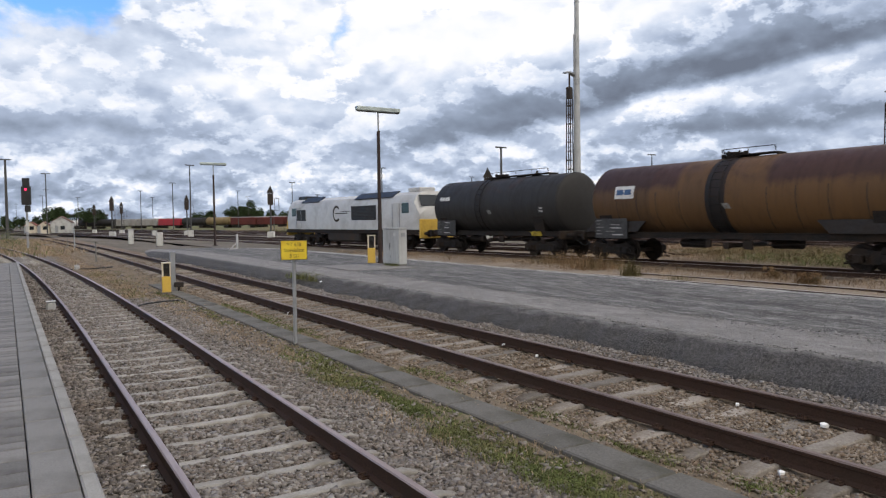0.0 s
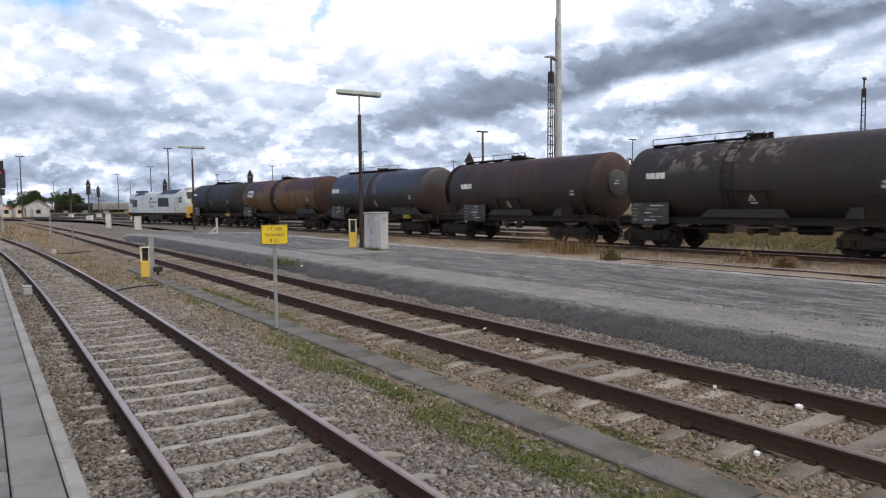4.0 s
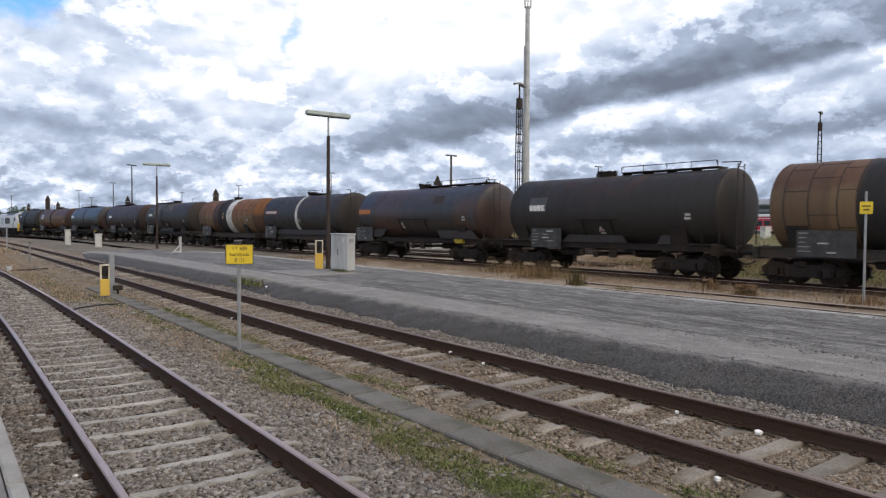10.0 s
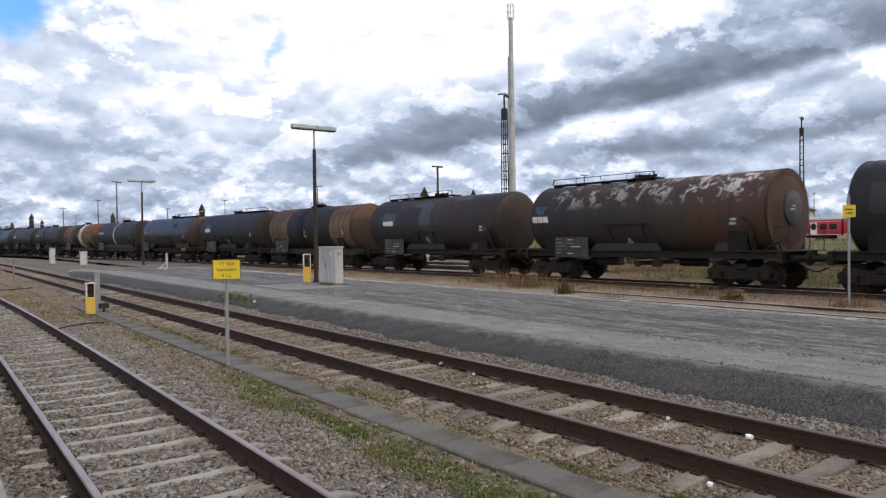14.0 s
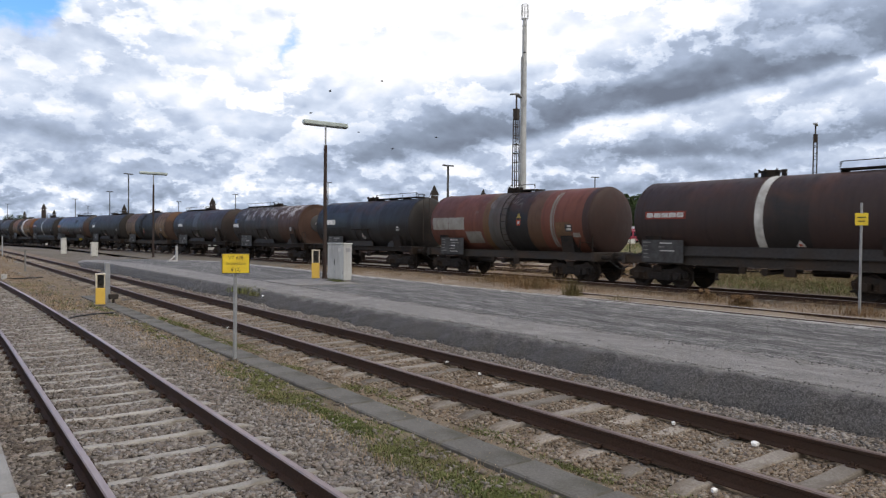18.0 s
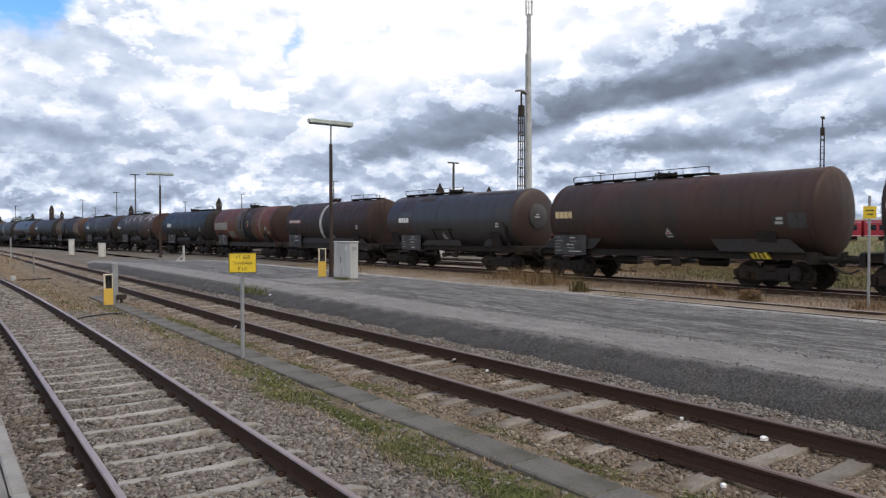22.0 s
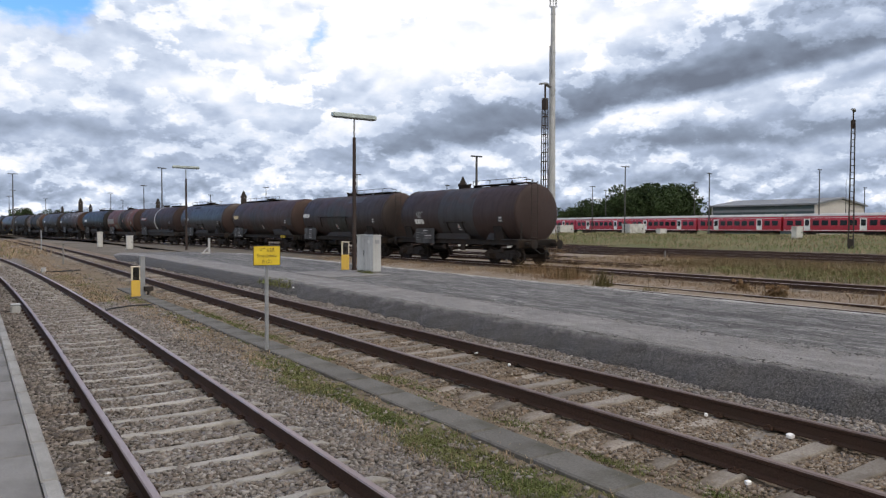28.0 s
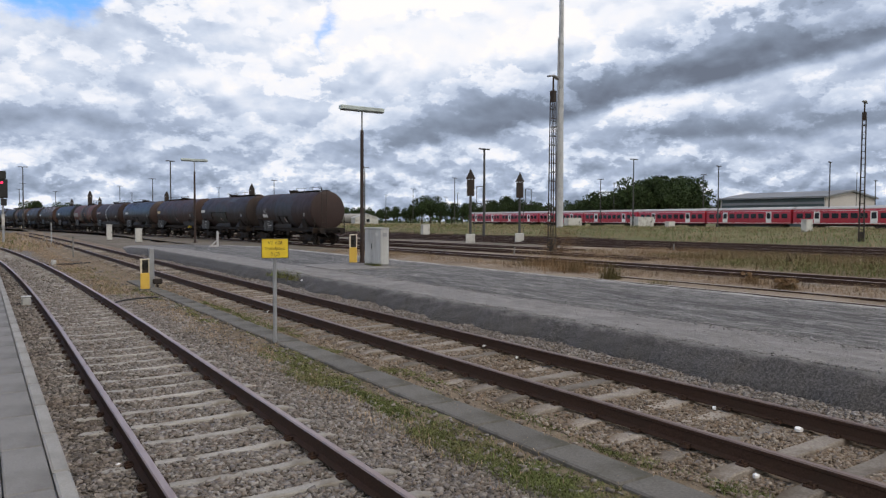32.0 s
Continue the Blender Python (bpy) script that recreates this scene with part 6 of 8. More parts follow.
                g.cyl((q * 1.05 - 0.15, k + 0.42, 0.36), (q * 1.05 - 0.15, k + 0.42, 0.64), 0.09, 0.09, 10)
            part("side_frame", g, under_black, b)
    for y0, y1, z0, z1 in ((-4.9, -1.4, 1.95, 2.95), (6.3, 8.0, 1.95, 2.85)):
        p = part("grille", Geo().box(-1.34, -1.30, y0, y1, z0, z1, 0.01), black_mat, loco, "black air intake grille")
        g = Geo()
        for i in range(int((z1 - z0) / 0.1)):
            g.box(-1.355, -1.335, y0 + 0.04, y1 - 0.04, z0 + 0.03 + 0.1 * i, z0 + 0.07 + 0.1 * i)
        part("louvres", g, frame_grime, p)
    for y0, y1 in ((-6.8, -1.6), (4.2, 7.4)):
        m = Matrix.Translation((-0.83, 0, 3.64)) @ Matrix.Rotation(radians(-33), 4, "Y")
        part("roof_grille", Geo().box(-0.42, 0.34, y0, y1, -0.015, 0.025, 0, 0, m), black_mat, loco)
    g = Geo()
    for k in range(17):
        a0, a1 = radians(45 + 270 * k / 17), radians(45 + 270 * (k + 1) / 17)
        ring = [(0.60, a0), (0.60, a1), (0.46, a1), (0.46, a0)]
        g.add([(x, 0.9 - r * math.cos(a), 2.45 + r * math.sin(a)) for x in (-1.336, -1.318) for r, a in ring], [(0, 1, 2, 3), (7, 6, 5, 4), (0, 4, 5, 1), (2, 6, 7, 3), (1, 5, 6, 2), (3, 7, 4, 0)])
    lg = part("logo", g, frame_grime, loco, "dark open ring emblem with plain bars", False)
    part("logo_bars", Geo().box(-1.341, -1.336, -0.9, 1.1, 2.43, 2.49).box(-1.341, -1.336, -1.2, 0.3, 2.58, 2.62), frame_grime, lg)
    part("fuel_tank", Geo().box(-1.25, 1.25, -2.4, 2.6, 0.38, 1.15, 0.12), frame_grime, loco)
    g = Geo().box(-1.3, 1.3, -half, half, 1.0, 1.28, 0.02)
    part("frame", g, under_black, loco)
    part("walkway_step", Geo().box(-1.36, -1.30, -half + 1.6, half - 1.6, 1.28, 1.33), body_white, loco)
    return loco


build_loco()


# ---- things beside the tracks ----
def text_mesh(body, size):
    cu = bpy.data.curves.new("lettering", "FONT")
    cu.body, cu.size, cu.align_x, cu.align_y, cu.extrude = body, size, "CENTER", "CENTER", 0.0
    ob = bpy.data.objects.new("lettering", cu)
    scene.collection.objects.link(ob)
    me = bpy.data.meshes.new_from_object(ob)
    bpy.data.objects.remove(ob)
    return me


def build_stand_sign():
    s = thing("stand_sign", pose(4.33, 12.05, -0.10, 0, 0, -14), "yellow sign board with dark lettering on a grey post", "sign")
    part("post", Geo().cyl((0, 0.035, 0), (0, 0.035, 1.80), 0.033, 0.033, 14), galv, s)
    b = part("board", Geo().box(-0.225, 0.225, -0.035, 0.0, 1.50, 1.835, 0.006), sign_yellow, s)
    part("board_rim", Geo().box(-0.232, -0.222, -0.04, 0.004, 1.495, 1.84).box(0.222, 0.232, -0.04, 0.004, 1.495, 1.84).box(-0.222, 0.222, -0.04, 0.004, 1.495, 1.503).box(-0.222, 0.222, -0.04, 0.004, 1.832, 1.84), letter_dark, b)
    for line, z, size in (("VT 628", 1.765, 0.085), ("Standplatz", 1.665, 0.082), ("8 (2)", 1.565, 0.085)):
        me = text_mesh(line, size)
        me.materials.append(letter_dark)
        o = part("lettering", me, None, b)
        o.matrix_local = Matrix.Translation((0, -0.038, z)) @ Matrix.Rotation(radians(90), 4, "X")
    part("clamp", Geo().cyl((0, 0.035, 1.58), (0, 0.035, 1.62), 0.042, 0.042, 12).cyl((0, 0.035, 1.72), (0, 0.035, 1.76), 0.042, 0.042, 12), galv, s)
    part("post_cap", Geo().cyl((0, 0.035, 1.80), (0, 0.035, 1.815), 0.036, 0.03, 12), galv, s)


build_stand_sign()


def build_small_sign():
    s = thing("number_sign", pose(19.75, 8.55, 0.12, 0, 0, -60), "small yellow sign on a tall grey post", "sign")
    part("post", Geo().cyl((0, 0.04, 0), (0, 0.04, 2.95), 0.032, 0.032, 14), galv, s)
    b = part("board", Geo().box(-0.15, 0.15, -0.02, 0.0, 2.36, 2.68, 0.005), sign_yellow, s)
    part("sign_bar", Geo().box(-0.10, 0.10, -0.026, -0.02, 2.55, 2.585), letter_dark, b)
    part("sign_bar", Geo().box(-0.07, 0.07, -0.026, -0.02, 2.45, 2.485), letter_dark, b)


build_small_sign()


def build_call_box(m, label, width=0.26, tall=1.0):
    b = thing("call_box", m, label, "call box")
    w = width / 2
    part("column", Geo().box(-w, w, -0.12, 0.12, 0, tall * 0.56, 0.015), yellow_mat, b, "yellow lower housing")
    part("side_wall", Geo().box(-w, -w + 0.05, -0.12, 0.12, tall * 0.56, tall, 0.01), cream_mat, b)
    part("side_wall", Geo().box(w - 0.03, w, -0.12, 0.12, tall * 0.56, tall, 0.01), cream_mat, b)
    part("hood", Geo().box(-w - 0.01, w + 0.01, -0.13, 0.13, tall, tall + 0.035, 0.01), cream_mat, b)
    part("rear_wall", Geo().box(-w + 0.05, w - 0.03, 0.06, 0.09, tall * 0.56, tall), lamp_dark, b)
    part("handset", Geo().box(-0.05, 0.05, -0.02, 0.06, tall * 0.66, tall * 0.86, 0.02), black_mat, b)
    part("foot", Geo().box(-w - 0.03, w + 0.03, -0.15, 0.15, -0.06, 0.03, 0.01), trough_mat, b)
    return b


build_call_box(pose(4.24, 23.4, -0.10, 0, 0, -8), "yellow call box with an open cream hood beside the track", 0.26, 0.92)
build_call_box(pose(12.55, 25.85, 0.35, 0, 0, -30), "yellow and cream call box on the platform", 0.30, 1.12)


def build_junction_post():
    p = thing("cable_post", pose(4.55, 24.0, -0.12), "grey concrete cable post with a small junction box", "post")
    part("post", Geo().box(-0.075, 0.075, -0.06, 0.06, 0, 1.28, 0.012), galv, p)
    part("junction_box", Geo().box(0.02, 0.30, -0.16, -0.02, 0.14, 0.30, 0.02), frame_grime, p)
    part("junction_leg", Geo().cyl((0.16, -0.09, 0), (0.16, -0.09, 0.15), 0.035, 0.035, 8), frame_grime, p)


build_junction_post()


def build_cabinet():
    c = thing("switch_cabinet", pose(12.45, 23.3, 0.35), "light grey steel switch cabinet with a dirty foot", "cabinet")
    part("body", Geo().box(0, 0.33, 0, 1.32, 0.08, 1.40, 0.012), cabinet_mat, c)
    part("plinth", Geo().box(0.015, 0.315, 0.015, 1.305, -0.05, 0.08), kerb_mat, c)
    part("roof", Geo().box(-0.03, 0.36, -0.03, 1.35, 1.40, 1.45, 0.015), cabinet_mat, c)
    for y0, y1 in ((0.03, 0.655), (0.665, 1.29)):
        d = part("door", Geo().box(-0.012, 0.0, y0, y1, 0.14, 1.36, 0.004), cabinet_mat, c)
        part("hinge", Geo().cyl((-0.016, y0 + 0.02, 0.3), (-0.016, y0 + 0.02, 0.42), 0.012, 0.012, 8), galv, d)
    part("handle", Geo().box(-0.03, -0.012, 0.70, 0.73, 0.62, 0.86, 0.006), black_mat, c, "black lever handle")
    part("vent", Geo().box(0.08, 0.26, -0.02, 0.0, 1.12, 1.26, 0.006), galv, c)
    part("label_plate", Geo().box(-0.016, -0.012, 0.25, 0.42, 1.14, 1.26), dirty_white, c)


build_cabinet()


def build_lamp_post(x, y, z, top, label):
    p = thing("platform_lamp", pose(x, y, z), label, "street lamp", "platform lamps")
    h = top - z
    part("post", Geo().cyl((0, 0, 0), (0, 0, h * 0.86), 0.085, 0.065, 16), post_brown, p)
    part("upper_tube", Geo().cyl((0, 0, h * 0.86), (0, 0, h - 0.1), 0.035, 0.035, 12), galv, p)
    part("foot_plate", Geo().box(-0.17, 0.17, -0.17, 0.17, 0, 0.03, 0.008).cyl((0, 0, 0.03), (0, 0, 0.09), 0.12, 0.1, 14), post_brown, p)
    part("service_door", Geo().box(-0.095, -0.07, -0.045, 0.045, 0.55, 0.95, 0.01), post_brown, p)
    hd = part("lamp_head", Geo().box(-0.97, 0.97, -0.12, 0.12, h - 0.10, h + 0.08, 0.03), lamp_white, p)
    part("diffuser", Geo().box(-0.93, -0.06, -0.10, 0.10, h - 0.125, h - 0.10, 0.01), lamp_dark, hd)
    part("diffuser", Geo().box(0.06, 0.93, -0.10, 0.10, h - 0.125, h - 0.10, 0.01), lamp_dark, hd)


build_lamp_post(12.92, 25.8, 0.35, 6.55, "tall platform lamp with a long twin head")
build_lamp_post(13.5, 54.8, 0.35, 6.55, "tall platform lamp at the platform's far end")


def build_cone_stand():
    s = thing("barrier_foot", pose(12.6, 46.1, 0.35), "pale grey post with a slanted brace", "trestle")
    part("post", Geo().box(0.10, 0.22, -0.06, 0.06, 0, 1.0, 0.01), roof_grey, s)
    g = Geo().cyl((-0.30, 0, 0), (0.12, 0, 0.42), 0.045, 0.045, 8)
    part("brace", g, roof_grey, s)
    part("foot", Geo().box(-0.34, 0.2, -0.08, 0.08, 0.0, 0.10), roof_grey, s)


build_cone_stand()


def build_track_box(x, y, z, w, d, h, label):
    b = thing("trackside_cabinet", pose(x, y, z), label, "cabinet", "trackside cabinets")
    part("body", Geo().box(-w / 2, w / 2, -d / 2, d / 2, 0.06, h, 0.02), dirty_white, b)
    part("plinth", Geo().box(-w / 2 + 0.03, w / 2 - 0.03, -d / 2 + 0.03, d / 2 - 0.03, -0.3, 0.06), kerb_mat, b)
    part("roof", Geo().box(-w / 2 - 0.04, w / 2 + 0.04, -d / 2 - 0.04, d / 2 + 0.04, h, h + 0.06, 0.02), dirty_white, b)
    part("door", Geo().box(-w / 2 + 0.05, w / 2 - 0.05, -d / 2 - 0.015, -d / 2, 0.15, h - 0.1, 0.004), dirty_white, b)
    part("door_handle", Geo().box(w * 0.28, w * 0.34, -d / 2 - 0.035, -d / 2 - 0.015, h * 0.45, h * 0.6), black_mat, b)


for spec in ((10.45, 75.2, 0.05, 0.46, 0.4, 1.5, "tall narrow pale grey cabinet beside the track"), (11.60, 66.6, 0.05, 0.52, 0.4, 1.2, "pale grey cabinet with an open side door"),
             (51.6, 83.6, 0.03, 1.1, 0.6, 1.5, "white cabinet between yard tracks"), (76.0, 43.4, 1.0, 1.3, 0.6, 1.35, "white cabinet in the meadow grass"),
             (96.0, 84.1, 1.15, 4.0, 1.8, 1.7, "long white equipment hut in the grass"), (92.0, 97.0, 1.15, 3.4, 1.2, 1.5, "white cabinets in the grass"), (94.0, 76.5, 1.15, 1.6, 0.8, 0.9, "low grey cabinet in the grass"),
             (15.8, 133.0, 0.0, 0.7, 0.5, 0.8, "small white cabinet far along the tracks"), (21.5, 128.0, 0.0, 0.7, 0.5, 0.9, "small white cabinet far along the tracks"), (24.0, 112.0, 0.0, 0.8, 0.5, 1.0, "small white cabinet far along the tracks")):
    build_track_box(*spec)


def build_point_lantern(x, y, z, label):
    p = thing("point_box", pose(x, y, z), label, "point machine", "point boxes")
    part("box", Geo().box(-0.11, 0.11, -0.13, 0.13, 0, 0.24, 0.035), cabinet_mat, p)
    part("rod", Geo().cyl((-0.1, 0.05, 0.06), (-0.65, 0.1, 0.03), 0.025, 0.025, 8), under_black, p)
    part("lid", Geo().box(-0.12, 0.12, -0.14, 0.14, 0.24, 0.27, 0.012), cabinet_mat, p)


build_point_lantern(0.97, 21.5, -0.22, "light grey rail greasing box beside the rail")
build_point_lantern(3.0, 39.8, -0.22, "light grey box beside the outer rail")
solid("trackside_cable", Geo().tube([(3.1, 39.7, -0.15), (3.7, 39.2, -0.12), (4.6, 39.6, -0.1)], 0.03, 6), black_mat, "black cable lying across the gravel", "cable")
solid("trackside_cable", Geo().tube([(2.75, 20.0, -0.13), (3.1, 20.3, -0.08), (3.6, 20.6, -0.07), (4.2, 20.9, -0.1)], 0.022, 6), black_mat, "black cable lying across the gravel", "cable")


def build_marker(x, y, z, h, label):
    m = thing("marker_post", pose(x, y, z), label, "post", "marker posts")
    part("post", Geo().box(-0.04, 0.04, -0.04, 0.04, 0, h, 0.012), kerb_mat, m)
    part("cap", Geo().box(-0.06, 0.06, -0.06, 0.06, h, h + 0.05, 0.012), trough_mat, m)


for x, y, h in ((4.3, 44.2, 1.08), (5.06, 77.0, 0.85), (26.6, 33.0, 0.5), (38.0, 30.6, 0.6)):
    build_marker(x, y, -0.02, h, "short pale concrete marker post")


def build_litter():
    rnd = random.Random(11)
    for x, y, z, s in ((6.95, 4.0, -0.05, 0.075), (5.45, 3.5, -0.08, 0.05), (1.02, 7.0, -0.19, 0.05), (7.0, 8.6, -0.07, 0.05), (5.6, 16.0, -0.08, 0.10), (6.95, 5.0, -0.05, 0.04), (8.3, 20.6, 0.2, 0.12), (7.1, 9.6, -0.05, 0.05)):
        g = Geo()
        n, s = 9, s * 0.78
        ring = [(math.cos(2 * math.pi * i / n) * s * rnd.uniform(0.5, 1.0), math.sin(2 * math.pi * i / n) * s * rnd.uniform(0.5, 0.9), rnd.uniform(0.0, 0.35) * s) for i in range(n)]
        g.add(ring + [(0, 0, s * 0.55)] + [(a * 0.9, b * 0.9, -0.02) for a, b, c in ring], [(i, (i + 1) % n, n) for i in range(n)] + [(n + 1 + i, n + 1 + (i + 1) % n, (i + 1) % n, i) for i in range(n)])
        solid("paper_scrap", g, litter_white, "crumpled scrap of white paper on the ballast", "litter", "paper scraps", "", True, pose(x, y, z, 0, 0, rnd.uniform(0, 180)))


build_litter()


# ---- masts, poles and signals ----
def build_lattice_mast(x, y, z, h, label):
    m = thing("lattice_mast", pose(x, y, z, 0, 0, 20), label, "light mast", "lattice light masts")
    b, t = 0.19, 0.13
    body = h - 0.9
    n = int(body / 0.55)

    def half(k):
        return b + (t - b) * k / n
    for sx, sy in ((-1, -1), (1, -1), (1, 1), (-1, 1)):
        part("leg", Geo().cyl((sx * b, sy * b, 0), (sx * t, sy * t, body), 0.042, 0.036, 6), lattice_mat, m)
    g = Geo()
    for k in range(n + 1):
        w, z0 = half(k), body * k / n
        for a, c in (((-w, -w), (w, -w)), ((w, -w), (w, w)), ((w, w), (-w, w)), ((-w, w), (-w, -w))):
            g.cyl((a[0], a[1], z0), (c[0], c[1], z0), 0.024, 0.024, 5)
    o = part("rungs", g, lattice_mat, m)
    o["kind"] = "stuff"
    part("foot", Geo().box(-0.24, 0.24, -0.24, 0.24, -0.2, 0.9, 0.03), lattice_mat, m)
    part("top_tube", Geo().cyl((0, 0, body), (0, 0, h - 0.05), 0.06, 0.06, 8), lattice_mat, m)
    part("top_plate", Geo().box(-0.15, 0.15, -0.15, 0.15, body - 0.7, body, 0.02), lattice_mat, m)
    for s in (-1, 1):
        tilt = Matrix.Translation((s * 0.34, 0, h)) @ Matrix.Rotation(radians(s * 12), 4, "Y")
        part("floodlight", Geo().box(-0.31, 0.31, -0.14, 0.14, -0.05, 0.07, 0.03, 0, tilt), galv, m)
    for k, s in ((0, -1), (1, 1)):
        part("step_arm", Geo().cyl((-0.38, 0, body - 1.0 - 0.9 * k), (0.38, 0, body - 1.0 - 0.9 * k), 0.03, 0.03, 6), lattice_mat, m)


build_lattice_mast(30.9, 34.5, 0.05, 11.25, "dark steel lattice light mast between tracks")
build_lattice_mast(63.4, 31.4, 0.35, 12.0, "dark steel lattice light mast in the meadow")


def build_radio_mast():
    m = thing("radio_mast", pose(77.6, 84.9, 1.0), "tall grey steel radio mast with a cage top", "radio mast")
    part("tube", Geo().cyl((0, 0, 0), (0, 0, 36.3), 0.62, 0.33, 24), mast_grey, m)
    g = Geo()
    for k in range(8):
        a = k * math.pi / 4
        g.cyl((0.55 * math.cos(a), 0.55 * math.sin(a), 36.2), (0.55 * math.cos(a), 0.55 * math.sin(a), 38.4), 0.05, 0.05, 6)
    for z in (36.2, 37.3, 38.4):
        for k in range(8):
            a, b = k * math.pi / 4, (k + 1) * math.pi / 4
            g.cyl((0.55 * math.cos(a), 0.55 * math.sin(a), z), (0.55 * math.cos(b), 0.55 * math.sin(b), z), 0.04, 0.04, 5)
    part("antenna_cage", g, mast_grey, m)
    part("cable_duct", Geo().box(-0.66, -0.50, -0.08, 0.08, 0.5, 30), galv, m)
    for k in range(6):
        r = 0.62 - 0.29 * (6 * k + 5) / 36.3
        part("flange", Geo().cyl((0, 0, 6 * k + 5), (0, 0, 6 * k + 5.15), r + 0.06, r + 0.06, 20), mast_grey, m)


build_radio_mast()


def build_pole(x, y, z, h, label, thick=0.09, arms=True, mat=None):
    p = thing("yard_lamp", pose(x, y, z, 0, 0, (x * 7 + y * 3) % 40 - 20), label, "light pole", "yard light poles")
    mat = mat or far_pole
    part("pole", Geo().cyl((0, 0, 0), (0, 0, h), thick * 1.5, thick, 10), mat, p)
    if arms:
        part("lamp_head", Geo().box(-0.85, -0.05, -0.14, 0.14, h - 0.02, h + 0.14, 0.04), mat, p)
        part("lamp_head", Geo().box(0.05, 0.85, -0.14, 0.14, h - 0.02, h + 0.14, 0.04), mat, p)


build_pole(52.6, 71.3, 0.03, 10.9, "dark lamp pole with two heads", 0.13)
for x, y in ((92.5, 83.0), (129.4, 126.7), (145.8, 137.7), (135.2, 101.0), (116.8, 84.0), (124.5, 67.2), (187.2, 89.6), (28.6, 133.0), (37.0, 192.4), (36.7, 241.2), (10.5, 239.9), (64.9, 180.9), (65.1, 233.1),
             (63.7, 126.0), (139.9, 257.6), (119.7, 201.6), (97.5, 144.3), (102.3, 257.2), (7.3, 165.3), (11.6, 288.6), (4.8, 404.0), (50.0, 300.0), (84.0, 286.0), (24.0, 305.0), (150, 220), (171, 260)):
    build_pole(x, y, 0.2, 12.3, "thin dark lamp pole far off in the yard")
build_pole(0.3, 132.1, 0.1, 12.4, "grey lamp pole far along the tracks", 0.16)
build_pole(165, 83, 0.85, 12.5, "thin antenna pole beside the shed", 0.05, False)


def build_signal(x, y, z, label, h=6.5, turn=-36):
    s = thing("railway_signal", pose(x, y, z, 0, 0, turn), label, "railway signal", "railway signals")
    part("mast", Geo().cyl((0, 0, 0.5), (0, 0, h - 1.1), 0.12, 0.11, 10), far_pole, s)
    part("foot", Geo().box(-0.42, 0.42, -0.35, 0.35, 0, 0.85, 0.04), dirty_white, s)
    part("signal_box", Geo().box(-0.34, 0.34, -0.14, 0.14, h - 2.25, h - 0.75, 0.05), lattice_mat, s, "dark back of a light signal")
    g = Geo().add([(-0.44, -0.1, h - 0.72), (0.44, -0.1, h - 0.72), (0, -0.1, h + 0.2), (-0.44, 0.1, h - 0.72), (0.44, 0.1, h - 0.72), (0, 0.1, h + 0.2)], [(0, 1, 2), (5, 4, 3), (0, 3, 4, 1), (1, 4, 5, 2), (2, 5, 3, 0)])
    part("triangle_board", g, lattice_mat, s)
    part("step_platform", Geo().box(0.3, 1.15, -0.3, 0.3, h - 2.95, h - 2.88), far_pole, s)
    part("platform_rail", Geo().tube([(0.55, 0.0, h - 2.9), (0.55, 0.0, h - 1.4), (1.1, 0.0, h - 1.4), (1.1, 0.0, h - 2.9)], 0.03, 6), far_pole, s)
    part("ladder", ladder_geo(0.35, 0.15, 0.6, h - 2.9, True), far_pole, s)


for x, y in ((37.0, 52.2), (43.5, 53.2), (29.1, 89.3), (25.5, 121.5), (15.1, 128.8), (20.8, 161.8), (17.4, 180.0)):
    build_signal(x, y, 0.05, "grey backed railway signal with a triangular top board")


def build_main_signal():
    s = thing("main_signal", pose(1.72, 75.0, 0.0, 0, 0, -2), "black main signal with a glowing red lamp", "railway signal")
    glow = bpy.data.materials.new("red_signal_lamp")
    glow.use_nodes = True
    b = glow.node_tree.nodes["Principled BSDF"]
    b.inputs["Base Color"].default_value = (0.3, 0.0, 0.02, 1)
    b.inputs["Emission Color"].default_value = (1.0, 0.02, 0.10, 1)
    b.inputs["Emission Strength"].default_value = 2.5
    part("mast", Geo().cyl((0, 0.15, 0), (0, 0.15, 5.6), 0.10, 0.09, 12), galv, s)
    part("screen", Geo().box(-0.40, 0.40, -0.06, 0.06, 3.95, 5.65, 0.06), black_mat, s, "tall black signal screen")
    part("upper_screen", Geo().box(-0.30, 0.30, -0.06, 0.06, 5.65, 6.4, 0.05), black_mat, s)
    part("lower_screen", Geo().box(-0.15, 0.32, -0.06, 0.06, 3.3, 3.9, 0.05), black_mat, s)
    part("red_lamp", Geo().cyl((-0.05, -0.07, 5.35), (-0.05, -0.11, 5.35), 0.10, 0.10, 16), glow, s, "glowing red lamp")
    for z in (4.3, 4.8):
        part("lamp_hood", Geo().cyl((0.1, -0.06, z), (0.1, -0.2, z), 0.11, 0.11, 14), black_mat, s)
    part("mast_plate", Geo().box(-0.12, 0.12, 0.02, 0.05, 1.5, 2.5), dirty_white, s)


build_main_signal()


